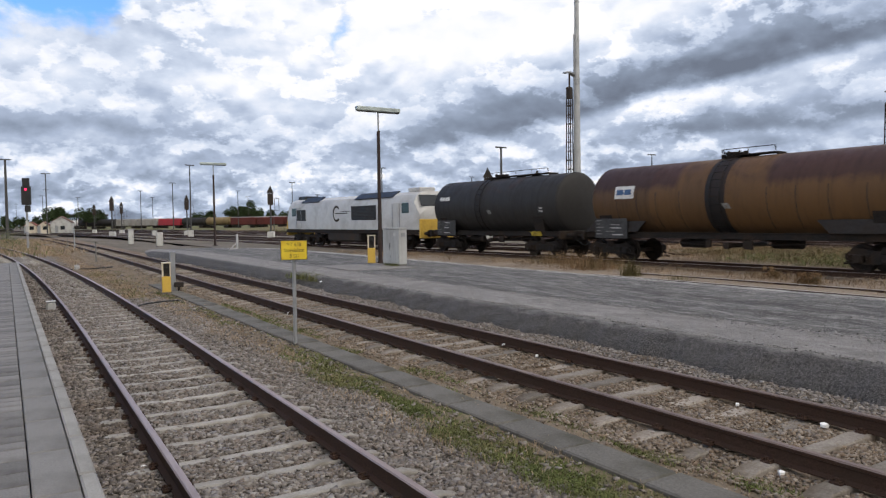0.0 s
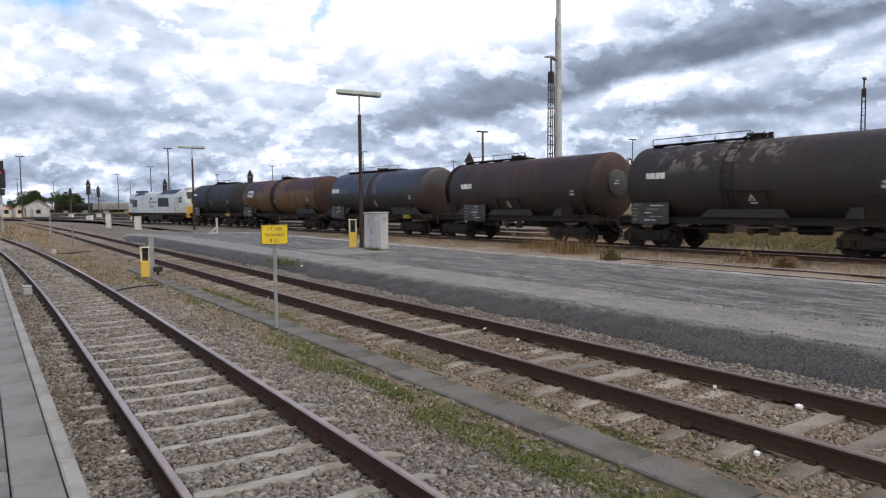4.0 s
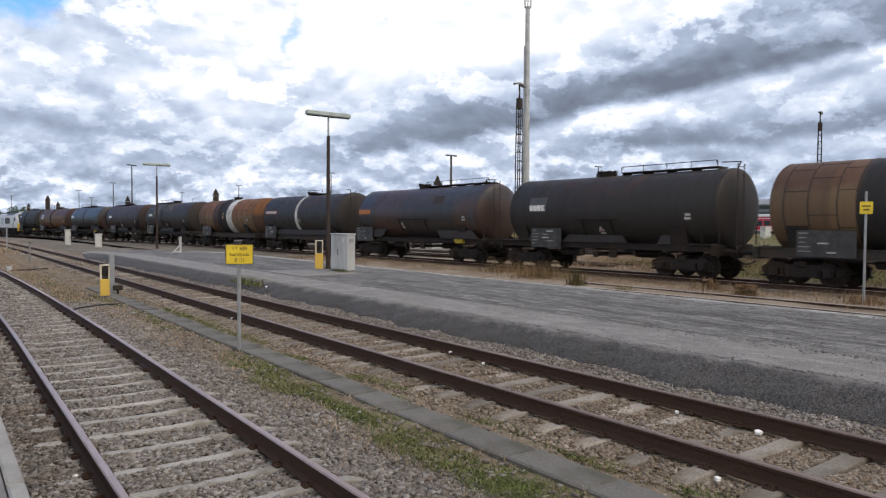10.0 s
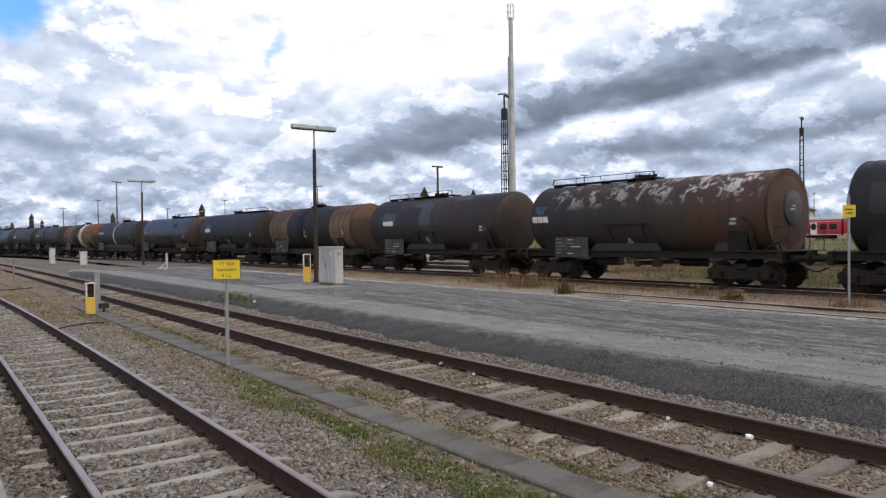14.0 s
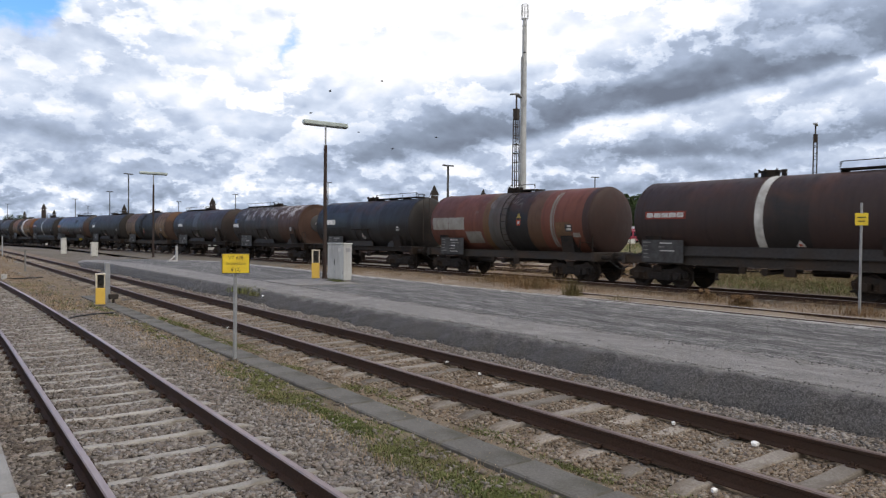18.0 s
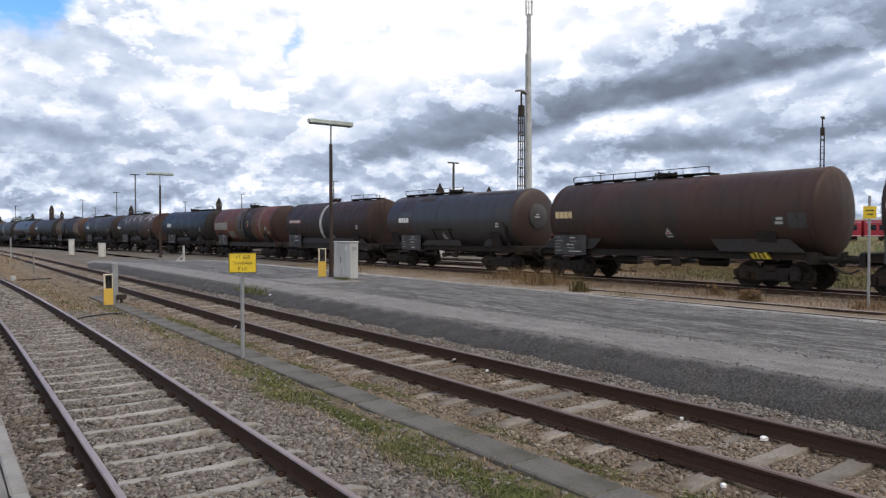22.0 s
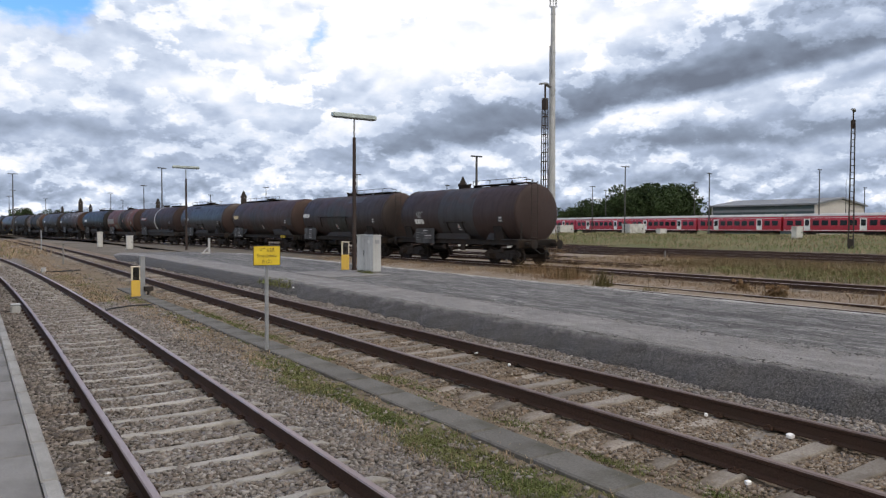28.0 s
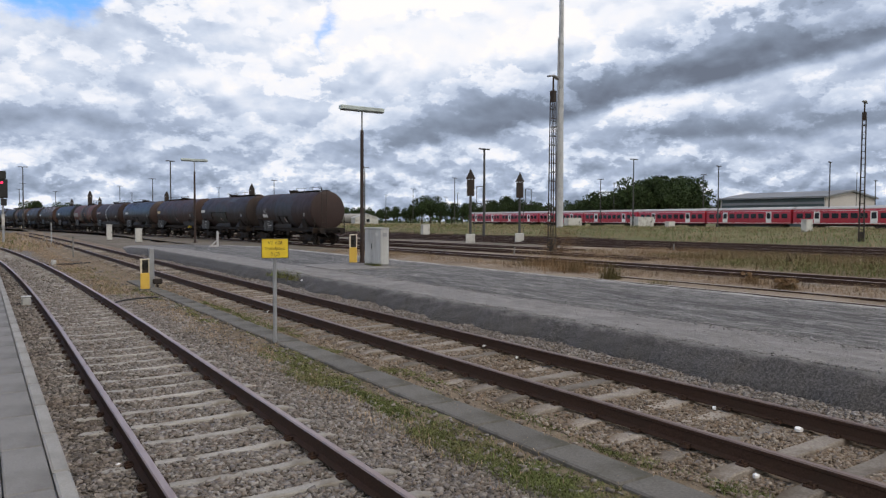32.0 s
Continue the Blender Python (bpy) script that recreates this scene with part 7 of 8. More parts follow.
# ---- red railcars, hut, shed ----
def build_railcars():
    x0, y0, x1, y1 = 122.5, 40.0, 138.0, 200.0
    d = Vector((x1 - x0, y1 - y0, 0)).normalized()
    a = math.degrees(math.atan2(-d.x, d.y))
    first = None
    for i in range(8):
        L = 19.4
        c = Vector((x0, y0, 0)) + d * (4.0 + (L + 0.5) * i)
        m = pose(c.x, c.y, 1.0, 0, 0, a)
        if first is not None:
            copy_thing(first, m)
            continue
        car = thing("red_railcar", m, "bright red railcar with a pale roof and dark windows", "railcar", "red railcars")
        h = L / 2
        sec = [(-1.42, 0.75), (-1.45, 1.0), (-1.45, 3.05), (-1.28, 3.35), (1.28, 3.35), (1.45, 3.05), (1.45, 1.0), (1.42, 0.75)]
        n = len(sec)
        vs = [(x, y, z) for y in (-h, h) for x, z in sec]
        part("body", Geo().add(vs, [(i2, (i2 + 1) % n, n + (i2 + 1) % n, n + i2) for i2 in range(n)] + [tuple(range(n)), tuple(range(2 * n - 1, n - 1, -1))]), red_paint, car)
        part("roof", Geo().lathe_y([(-h + 0.02, 1.27), (h - 0.02, 1.27)], 24, 0, 2.62).box(-1.28, 1.28, -h, h, 3.32, 3.5, 0.05), roof_grey, car, "pale grey roof")
        part("skirt_stripe", Geo().box(-1.465, -1.44, -h, h, 0.84, 0.93), white_paint, car, "white lower stripe")
        part("roof_stripe", Geo().box(-1.465, -1.44, -h, h, 3.05, 3.11), white_paint, car)
        for k in range(11):
            y = -h + 1.3 + k * (L - 2.6) / 10
            if k in (2, 8):
                part("door", Geo().box(-1.47, -1.43, y - 0.6, y + 0.6, 0.95, 2.95, 0.02), white_paint, car, "white framed double door")
                part("door_window", Geo().box(-1.478, -1.468, y - 0.42, y + 0.42, 1.7, 2.75), glass_dark, car)
            else:
                part("window", Geo().box(-1.468, -1.44, y - 0.62, y + 0.62, 1.75, 2.65, 0.01), glass_dark, car)
        for s in (-1, 1):
            part("bogie", Geo().box(-1.1, 1.1, s * (h - 3.4) - 1.4, s * (h - 3.4) + 1.4, 0.0, 0.75, 0.1), under_black, car)
        part("underfloor", Geo().box(-1.2, 1.2, -h + 5.2, h - 5.2, 0.35, 0.78, 0.05), under_black, car)
        first = car


build_railcars()


def build_shed():
    s = thing("depot_shed", pose(0, 0, 0.6), "long grey-green depot shed with a pale gable", "building")
    wall = grainy("shed_wall", (0.050, 0.072, 0.078), (0.072, 0.098, 0.105), (0.05, 0.062, 0.066), 2, 0.1, 0.75, 0, 0)
    gable = grainy("shed_gable", (0.42, 0.40, 0.385), (0.50, 0.48, 0.46), (0.38, 0.36, 0.34), 2, 0.2, 0.85, 0, 0)
    roofm = grainy("shed_roof", (0.17, 0.18, 0.20), (0.22, 0.235, 0.255), (0.14, 0.15, 0.165), 1, 0.08, 0.7, 0, 0)
    x0, x1, y0, y1, e, r = 167.0, 190.0, 91.0, 119.0, 7.4, 8.9
    xm = (x0 + x1) / 2
    part("long_wall", Geo().box(x0, x0 + 0.3, y0 + 0.3, y1, 0, e), wall, s)
    part("long_wall", Geo().box(x1 - 0.3, x1, y0 + 0.3, y1, 0, e), wall, s)
    for y in (y0, y1):
        g = Geo().add([(x0, y, 0), (x1, y, 0), (x1, y, e), (xm, y, r), (x0, y, e)] + [(x0, y + 0.3, 0), (x1, y + 0.3, 0), (x1, y + 0.3, e), (xm, y + 0.3, r), (x0, y + 0.3, e)],
                      [(4, 3, 2, 1, 0), (5, 6, 7, 8, 9)] + [(i, (i + 1) % 5, 5 + (i + 1) % 5, 5 + i) for i in range(5)])
        part("gable_wall", g, gable, s, "pale concrete gable")
    for xa, xb, za, zb in ((x0 - 0.6, xm, e - 0.1, r + 0.1), (xm, x1 + 0.6, r + 0.1, e - 0.1)):
        g = Geo().add([(xa, y0 - 0.6, za), (xb, y0 - 0.6, zb), (xb, y1 + 0.6, zb), (xa, y1 + 0.6, za), (xa, y0 - 0.6, za + 0.4), (xb, y0 - 0.6, zb + 0.4), (xb, y1 + 0.6, zb + 0.4), (xa, y1 + 0.6, za + 0.4)],
                      [(3, 2, 1, 0), (4, 5, 6, 7), (0, 1, 5, 4), (1, 2, 6, 5), (2, 3, 7, 6), (3, 0, 4, 7)])
        part("roof", g, roofm, s)
    part("wall_band", Geo().box(x0 - 0.03, x0, y0 + 0.3, y1, e - 1.6, e - 1.0), roofm, s)


build_shed()


def build_hut(x, y, z, w, d, h, label, wallm, roofc):
    b = thing("small_hut", pose(x, y, z, 0, 0, -12), label, "hut", "trackside huts")
    roofm = grainy("hut_roof", tuple(v * 0.85 for v in roofc), roofc, None, 4, 0.5, 0.85, 0, 0)
    g = Geo().add([(-w / 2, -d / 2, -0.5), (w / 2, -d / 2, -0.5), (w / 2, -d / 2, h * 0.62), (0, -d / 2, h), (-w / 2, -d / 2, h * 0.62)] + [(-w / 2, d / 2, -0.5), (w / 2, d / 2, -0.5), (w / 2, d / 2, h * 0.62), (0, d / 2, h), (-w / 2, d / 2, h * 0.62)],
                  [(4, 3, 2, 1, 0), (5, 6, 7, 8, 9)] + [(i, (i + 1) % 5, 5 + (i + 1) % 5, 5 + i) for i in range(5)])
    part("wall", g, wallm, b)
    for s in (-1, 1):
        g = Geo().add([(0, -d / 2 - 0.15, h), (s * (w / 2 + 0.2), -d / 2 - 0.15, h * 0.62 - 0.05), (s * (w / 2 + 0.2), d / 2 + 0.15, h * 0.62 - 0.05), (0, d / 2 + 0.15, h),
                       (0, -d / 2 - 0.15, h + 0.12), (s * (w / 2 + 0.2), -d / 2 - 0.15, h * 0.62 + 0.07), (s * (w / 2 + 0.2), d / 2 + 0.15, h * 0.62 + 0.07), (0, d / 2 + 0.15, h + 0.12)],
                      [(3, 2, 1, 0), (4, 5, 6, 7), (0, 1, 5, 4), (1, 2, 6, 5), (2, 3, 7, 6), (3, 0, 4, 7)])
        part("roof", g, roofm, b)
    part("window", Geo().box(-0.1, 0.9, -d / 2 - 0.03, -d / 2 + 0.02, 0.7, 1.6), glass_dark, b)
    part("door", Geo().box(-1.3, -0.6, -d / 2 - 0.03, -d / 2 + 0.02, -0.2, 1.7), galv, b)


build_hut(12.1, 200.0, 0.3, 4.6, 4.0, 3.9, "small white hut with a steep gable and brown roof", dirty_white, (0.16, 0.10, 0.08))
build_hut(8.3, 200.0, 0.3, 2.4, 4.0, 2.6, "low cream hut beside the tracks", cream_mat, (0.20, 0.12, 0.10))
build_hut(5.6, 204.0, 0.3, 2.6, 4.0, 2.6, "small cream hut with a red-brown roof", cream_mat, (0.18, 0.07, 0.05))
build_hut(96.0, 190.0, 0.9, 7.0, 5.0, 3.2, "grey flat hut behind the yard tracks", dirty_white, (0.4, 0.4, 0.4))


# ---- standing wagons far off ----
def build_standing_rake():
    def far_tank(m, mat, label):
        w = thing("standing_wagon", m, label, "freight wagon", "standing wagons")
        part("tank", Geo().lathe_y(tank_profile(6.0, 1.4), 24, 0, 2.5), mat, w)
        part("frame", Geo().box(-1.2, 1.2, -6.4, 6.4, 0.9, 1.2), under_black, w)
        for s in (-1, 1):
            part("bogie", Geo().box(-1.0, 1.0, s * 4.4 - 1.3, s * 4.4 + 1.3, 0.0, 0.85, 0.1), under_black, w)

    def far_box(m, mat, label):
        w = thing("standing_wagon", m, label, "freight wagon", "standing wagons")
        part("body", Geo().box(-1.35, 1.35, -6.2, 6.2, 1.1, 3.6, 0.15), mat, w)
        part("roof", Geo().box(-1.2, 1.2, -6.1, 6.1, 3.6, 3.85, 0.1), roof_grey, w)
        g = Geo()
        for k in range(8):
            g.box(-1.42, -1.35, -5.9 + 1.65 * k, -5.75 + 1.65 * k, 1.15, 3.55)
        part("body_ribs", g, mat, w)
        part("frame", Geo().box(-1.2, 1.2, -6.4, 6.4, 0.85, 1.1), under_black, w)
        for s in (-1, 1):
            part("bogie", Geo().box(-1.0, 1.0, s * 4.4 - 1.3, s * 4.4 + 1.3, 0.0, 0.85, 0.1), under_black, w)
    maroon = grainy("maroon_wagon", (0.11, 0.028, 0.024), (0.15, 0.04, 0.034), (0.09, 0.03, 0.026), 2, 0.3, 0.8, 0, 0)
    silver = grainy("silver_wagon", (0.30, 0.29, 0.27), (0.38, 0.37, 0.35), (0.24, 0.22, 0.2), 2, 0.3, 0.7, 0, 0)
    dark = grainy("dark_wagon", (0.022, 0.022, 0.022), (0.036, 0.035, 0.034), (0.03, 0.027, 0.025), 2, 0.3, 0.7, 0, 0)
    ochre = grainy("ochre_wagon", (0.20, 0.15, 0.07), (0.26, 0.20, 0.10), (0.16, 0.11, 0.06), 2, 0.3, 0.7, 0, 0)
    kinds = [(far_tank, white_paint, "pale standing tank wagon far off"), (far_tank, dark, "dark standing tank wagon far off"), (far_tank, dark, "dark standing tank wagon far off"), (far_box, silver, "silver standing hopper wagon far off"), (far_box, silver, "silver standing hopper wagon far off"),
             (far_box, red_paint, "red standing locomotive far off"), (far_tank, dark, "dark standing tank wagon far off"), (far_tank, ochre, "ochre standing tank wagon far off"), (far_box, maroon, "maroon standing freight wagon far off"), (far_box, maroon, "maroon standing freight wagon far off"), (far_box, maroon, "maroon standing freight wagon far off"), (far_tank, silver, "grey standing tank wagon far off"), (far_tank, silver, "grey standing tank wagon far off")]
    a, b = Vector((24.0, 345.0, 0)), Vector((90.0, 218.0, 0))
    d = (b - a).normalized()
    for i, (fn, mat, label) in enumerate(kinds):
        c = a + d * (13.2 * i)
        fn(pose(c.x, c.y, 0.35, 0, 0, math.degrees(math.atan2(-d.x, d.y))), mat, label)


build_standing_rake()


def build_canopy():
    c = thing("loading_canopy", pose(29.0, 330.0, 0.3), "long dark flat loading canopy far off", "canopy")
    part("roof", Geo().box(-8.0, 8.0, -3, 3, 5.2, 6.1, 0.1), far_pole, c)
    for k in range(5):
        part("post", Geo().box(-7.6 + 3.8 * k - 0.12, -7.6 + 3.8 * k + 0.12, -0.12, 0.12, -0.3, 5.2), far_pole, c)


build_canopy()


def build_stake(x, y, h):
    p = thing("cable_stake", pose(x, y, -0.05), "slender grey steel stake beside the track", "post")
    part("stake", Geo().box(-0.05, 0.05, -0.04, 0.04, 0, h, 0.01), galv, p)
    part("cap", Geo().box(-0.07, 0.07, -0.06, 0.06, h, h + 0.05, 0.01), trough_mat, p)


build_stake(5.21, 71.0, 1.8)


# ---- loose stones, grass, weeds, trees ----
CUBE_V = np.array([(x, y, z) for z in (-1, 1) for x, y in ((-1, -1), (1, -1), (1, 1), (-1, 1))], float)
CUBE_F = np.array([(3, 2, 1, 0), (4, 5, 6, 7), (0, 1, 5, 4), (1, 2, 6, 5), (2, 3, 7, 6), (3, 0, 4, 7)])


PRISM_V = np.array([(-1, -0.8, -1), (1, -0.8, -1), (0, 1, -1), (-1, -0.8, 1), (1, -0.8, 1), (0, 1, 1)], float)
PRISM_T = np.array([(0, 2, 1), (3, 4, 5), (0, 1, 4), (0, 4, 3), (1, 2, 5), (1, 5, 4), (2, 0, 3), (2, 3, 5)])
CUBE_T = np.concatenate([CUBE_F[:, [0, 1, 2]], CUBE_F[:, [0, 2, 3]]])


def stones(xy, z, size, rng, flat=0.5):
    """Broken angular stones as one soup of skewed blocks and wedges."""
    n = len(xy)
    kind = rng.random(n) < 0.45
    vs, fs, off = [], [], 0
    for sel, cv, cf in ((kind, CUBE_V, CUBE_T), (~kind, PRISM_V * 1.15, PRISM_T)):
        k = int(sel.sum())
        c = len(cv)
        v = np.repeat(cv[None], k, 0) * rng.uniform(0.45, 1.05, (k, c, 3))
        v = v * rng.uniform(0.5, 1.5, (k, 1, 3)) * np.array([1, 1, flat])
        a, b = rng.uniform(0, 2 * np.pi, k), rng.uniform(-0.6, 0.6, k)
        ca, sa, cb, sb = np.cos(a)[:, None], np.sin(a)[:, None], np.cos(b)[:, None], np.sin(b)[:, None]
        x, y, zz = v[..., 0], v[..., 1], v[..., 2]
        y, zz = y * cb - zz * sb, y * sb + zz * cb
        x, y = x * ca - y * sa, x * sa + y * ca
        v = np.stack([x, y, zz], -1) * (size[sel] * 0.62)[:, None, None]
        v += np.concatenate([xy[sel], z[sel][:, None]], 1)[:, None]
        vs.append(v.reshape(-1, 3))
        fs.append((cf[None] + c * np.arange(k)[:, None, None] + off).reshape(-1, 3))
        off += k * c
    return np.concatenate(vs), np.concatenate(fs)


def build_stones():
    rng = np.random.default_rng(3)
    n = 235000
    y = 2.2 + 22.0 * rng.random(n) ** 1.55
    # coarser ones further along
    y[:24000] = 23.0 + 24.0 * rng.random(24000) ** 1.2
    y[24000:36000] = rng.uniform(-13.0, 2.4, 12000)
    x = rng.uniform(0.5, 8.15, n)
    size = (0.018 + 0.036 * rng.random(n) ** 1.3) * np.interp(y, [0, 10, 24, 48], [1, 1.1, 1.5, 2.1])
    size = size * np.where(x > 4.45, np.where(x < 7.5, 0.78, 0.85), 0.92)
    la = 1.87 + 0.008 * np.minimum(y, 15) - 0.0008 * np.maximum(y - 18, 0) ** 2
    da, db = np.abs(x - la), np.abs(x - 6.39)
    keep = (np.abs(da - 0.7525) > 0.075) & (np.abs(db - 0.7525) > 0.085) & ((x < 4.31) | (x > 4.80))
    fa = np.abs((y - 6.20 + 0.3225) % 0.645 - 0.3225)
    fb = np.abs((y - 3.09 + 0.3025) % 0.605 - 0.3025)
    cover = rng.random(n)
    keep &= ~((da < 1.22) & (fa < 0.088) & (cover > np.where(x < la - 0.7, 0.75, np.interp(da, [0, 0.9, 1.22], [0.03, 0.06, 0.35]))))
    bury = np.abs(np.sin(np.round((y - 3.09) / 0.605) * 12.9898)) ** 3
    keep &= ~((db < 1.22) & (fb < 0.125) & (cover > 0.04 + 0.5 * bury))
    keep &= ~((x > 2.95) & (x < 5.25) & (y > 23) & (cover < 0.85)) & (x - la > -1.6)
    # thin out where the grass grows beside the trough
    keep &= ~((x > 3.85) & (x < 5.0) & (cover < 0.9))
    x, y, size = x[keep], y[keep], size[keep]
    base = np.interp(x, [0.5, 1.0, 2.9, 3.4, 4.15, 4.75, 5.2, 5.5, 7.3, 7.7, 8.05, 8.2], [-0.172, -0.195, -0.218, -0.20, -0.14, -0.125, -0.135, -0.115, -0.115, -0.085, -0.02, 0.0])
    z = base + 0.016 * wobble(x, y, 3.0) + size * 0.14 + rng.uniform(0, 0.010, len(x))
    # alongside the slope lies a pale ridge of fresh stones
    for name, sel, mat, label in (("ballast_stones", x < 1.08, stone_rusty, "loose grime-dark ballast stones along the platform kerb"), ("ballast_stones", (x >= 1.08) & (x < 4.45), stone_grey, "loose grey ballast stones between the rails"), ("ballast_stones", (x >= 4.45) & (x < 7.55), stone_brown, "loose rusty ballast stones between the rails"), ("ballast_stones", x >= 7.55, stone_grey, "loose pale stones along the slope")):
        v, f = stones(np.stack([x[sel], y[sel]], -1), z[sel], size[sel], rng)
        ob = new(name, soup(name, v, f, [mat]))
        tagged(ob, label, "ballast", "", "stuff")


build_stones()


def build_crumbs():
    """Broken-off crumbs and grit on the asphalt platform, densest along its seams."""
    rng = np.random.default_rng(21)
    n = 13000
    y = 2.5 + 22 * rng.random(n) ** 1.3
    x = np.where(rng.random(n) < 0.35, rng.normal(8.50, 0.07, n), np.where(rng.random(n) < 0.45, rng.normal(10.08, 0.10, n), rng.uniform(8.6, 15.1, n)))
    back = rng.random(n) < 0.12
    x = np.where(back, rng.normal(14.9, 0.15, n), x)
    ok = (x > 8.47) & (x < 15.15)
    x, y = x[ok], y[ok]
    size = 0.007 + 0.022 * rng.random(len(x)) ** 3
    v, f = stones(np.stack([x, y], -1), PLAT_Z + 0.008 * wobble(x - 7.98, y, 0.8) + size * 0.15, size, rng)
    ob = new("grit", soup("grit", v, f, [crumb_mat]))
    tagged(ob, "loose pale grit and crumbs on the asphalt", "grit", "", "stuff")


build_crumbs()


def blades(xy, z, height, width, rng, lean=0.5):
    """Grass blades: each a bent strip of two quads, tapering."""
    n = len(xy)
    a = rng.uniform(0, 2 * np.pi, n)
    d = np.stack([np.cos(a), np.sin(a)], -1)
    side = np.stack([-d[:, 1], d[:, 0]], -1)
    out = np.zeros((n, 6, 3))
    k = lean * rng.uniform(0.2, 1.0, n) * height
    for i, (h, w, l) in enumerate(((0, 1.0, 0), (0.55, 0.8, 0.3), (1.0, 0.12, 1.0))):
        c = xy + d * (k * l)[:, None]
        for s in (0, 1):
            out[:, 2 * i + s, :2] = c + side * ((s - 0.5) * w * width)[:, None]
            out[:, 2 * i + s, 2] = z + height * h * (1 - 0.25 * l * lean)
    f = np.array([(0, 1, 3, 2), (2, 3, 5, 4)])
    f = (f[None] + 6 * np.arange(n)[:, None, None]).reshape(-1, 4)
    return out.reshape(-1, 3), f


def build_grass(name, label, n, place, ground, height, width, mat, seed, lean=0.6, clump=0.0):
    rng = np.random.default_rng(seed)
    xy = place(rng, n)
    if clump:
        c = rng.integers(0, max(1, n // 14), n)
        xy = xy[c] + rng.normal(0, clump, (n, 2))
    hgt = height[0] + (height[1] - height[0]) * rng.random(len(xy)) ** 1.8
    v, f = blades(xy, ground(xy[:, 0], xy[:, 1]), hgt, width * rng.uniform(0.6, 1.4, len(xy)), rng, lean)
    ob = new(name, soup(name, v, f, [mat]))
    tagged(ob, label, "grass", "", "stuff")


def span(x0, x1, y0, y1, power=1.0, drift=None):
    def place(rng, n):
        y = y0 + (y1 - y0) * rng.random(n) ** power
        x = rng.uniform(x0, x1, n)
        if drift is not None:
            x = x - drift(y)
        return np.stack([x, y], -1)
    return place


def level(z):
    return lambda x, y: np.full(len(x), z)


# beside the cable trough
def patches_along(x0, x1, y0, y1, count, seed, thick=(0.06, 0.16), long=(0.15, 0.7)):
    """Grass in ragged patches along a strip, dense in their middles."""
    prng = np.random.default_rng(seed)
    cy = y0 + (y1 - y0) * prng.random(count)
    cx = prng.uniform(x0, x1, count)
    rx, ry = prng.uniform(*thick, count), prng.uniform(*long, count)

    def place(rng, n):
        k = rng.choice(count, n, p=rx * ry / (rx * ry).sum())
        xy = np.stack([cx[k] + rx[k] * rng.normal(0, 0.6, n), cy[k] + ry[k] * rng.normal(0, 0.6, n)], -1)
        clear = (np.abs(xy[:, 0] - 4.555) > 0.205) | (rng.random(n) < 0.12)
        return xy[clear]
    return place


build_grass("green_grass", "short green grass beside the cable trough", 52000, patches_along(3.80, 4.34, 2.6, 11.0, 46, 51, (0.07, 0.20)), level(-0.15), (0.02, 0.065), 0.006, grass_green, 1, 1.1)
build_grass("green_grass", "green grass and moss along the trough", 7000, patches_along(4.0, 4.32, 10.0, 24, 22, 52), level(-0.15), (0.02, 0.08), 0.010, grass_green, 2, 1.0)
build_grass("green_grass", "thin green grass behind the trough", 20000, patches_along(4.78, 5.15, 3, 19, 34, 53, (0.05, 0.15)), level(-0.13), (0.015, 0.055), 0.007, grass_green, 3, 1.0)
build_grass("dry_grass", "short dry grass beside the trough", 14000, span(3.5, 5.2, 3, 24, 0.9), level(-0.15), (0.02, 0.10), 0.007, grass_dry, 4, 0.9, 0.10)
build_grass("dry_grass", "patch of dry grass between the tracks", 24000, span(3.0, 5.2, 23, 62, 1.3), level(-0.17), (0.02, 0.12), 0.012, grass_dry, 5, 1.0, 0.22)
build_grass("green_grass", "green weeds between the tracks", 1800, span(3.2, 5.0, 22, 36, 1.0), level(-0.17), (0.03, 0.14), 0.014, grass_green, 6, 1.0, 0.2)
build_grass("green_grass", "green weeds on the tarred slope", 900, span(8.1, 8.75, 20.8, 23.5), level(0.2), (0.05, 0.28), 0.02, grass_green, 7, 0.9, 0.10)
build_grass("green_grass", "moss and grass at the cabinet's foot", 350, span(12.25, 12.42, 23.2, 24.3), level(0.34), (0.04, 0.2), 0.014, grass_green, 8, 0.9, 0.05)
# dry strip between the platform and the train
build_grass("dry_grass", "straw-coloured dry grass beside the yard track", 70000, span(17.45, 22.8, -4, 45, 1.0, lambda y: bend(y) * 0.8), lambda x, y: ground_height(x, y) - 0.03, (0.02, 0.16), 0.009, grass_dry, 9, 2.2, 0.28)
build_grass("brown_weeds", "brown weeds beside the yard track", 16000, span(18.6, 22.8, 2, 42, 1.0, lambda y: bend(y) * 0.8), lambda x, y: ground_height(x, y) - 0.03, (0.06, 0.42), 0.010, weed_straw, 10, 1.7, 0.30)
build_grass("green_grass", "low green grass at the platform's back edge", 1600, span(15.3, 16.2, 12, 30), lambda x, y: ground_height(x, y) - 0.03, (0.04, 0.16), 0.02, grass_green, 11, 0.8, 0.2)
build_grass("dry_grass", "dry grass along the train track", 12000, span(26.3, 31, -4, 29, 1.0, lambda y: bend(y)), lambda x, y: ground_height(x, y) - 0.03, (0.08, 0.4), 0.011, grass_dry, 12, 1.5, 0.3)
build_grass("green_grass", "tall green and brown grass between yard tracks", 32000, span(30, 38.5, 2, 27, 1.0), lambda x, y: ground_height(x, y) - 0.03, (0.1, 0.6), 0.011, weed_olive, 13, 1.4, 0.7)
build_grass("green_grass", "rank green grass between yard tracks", 16000, span(27.2, 32.0, 3, 21, 1.0, lambda y: bend(y)), lambda x, y: ground_height(x, y) - 0.03, (0.1, 0.55), 0.011, grass_green, 23, 1.4, 0.45)
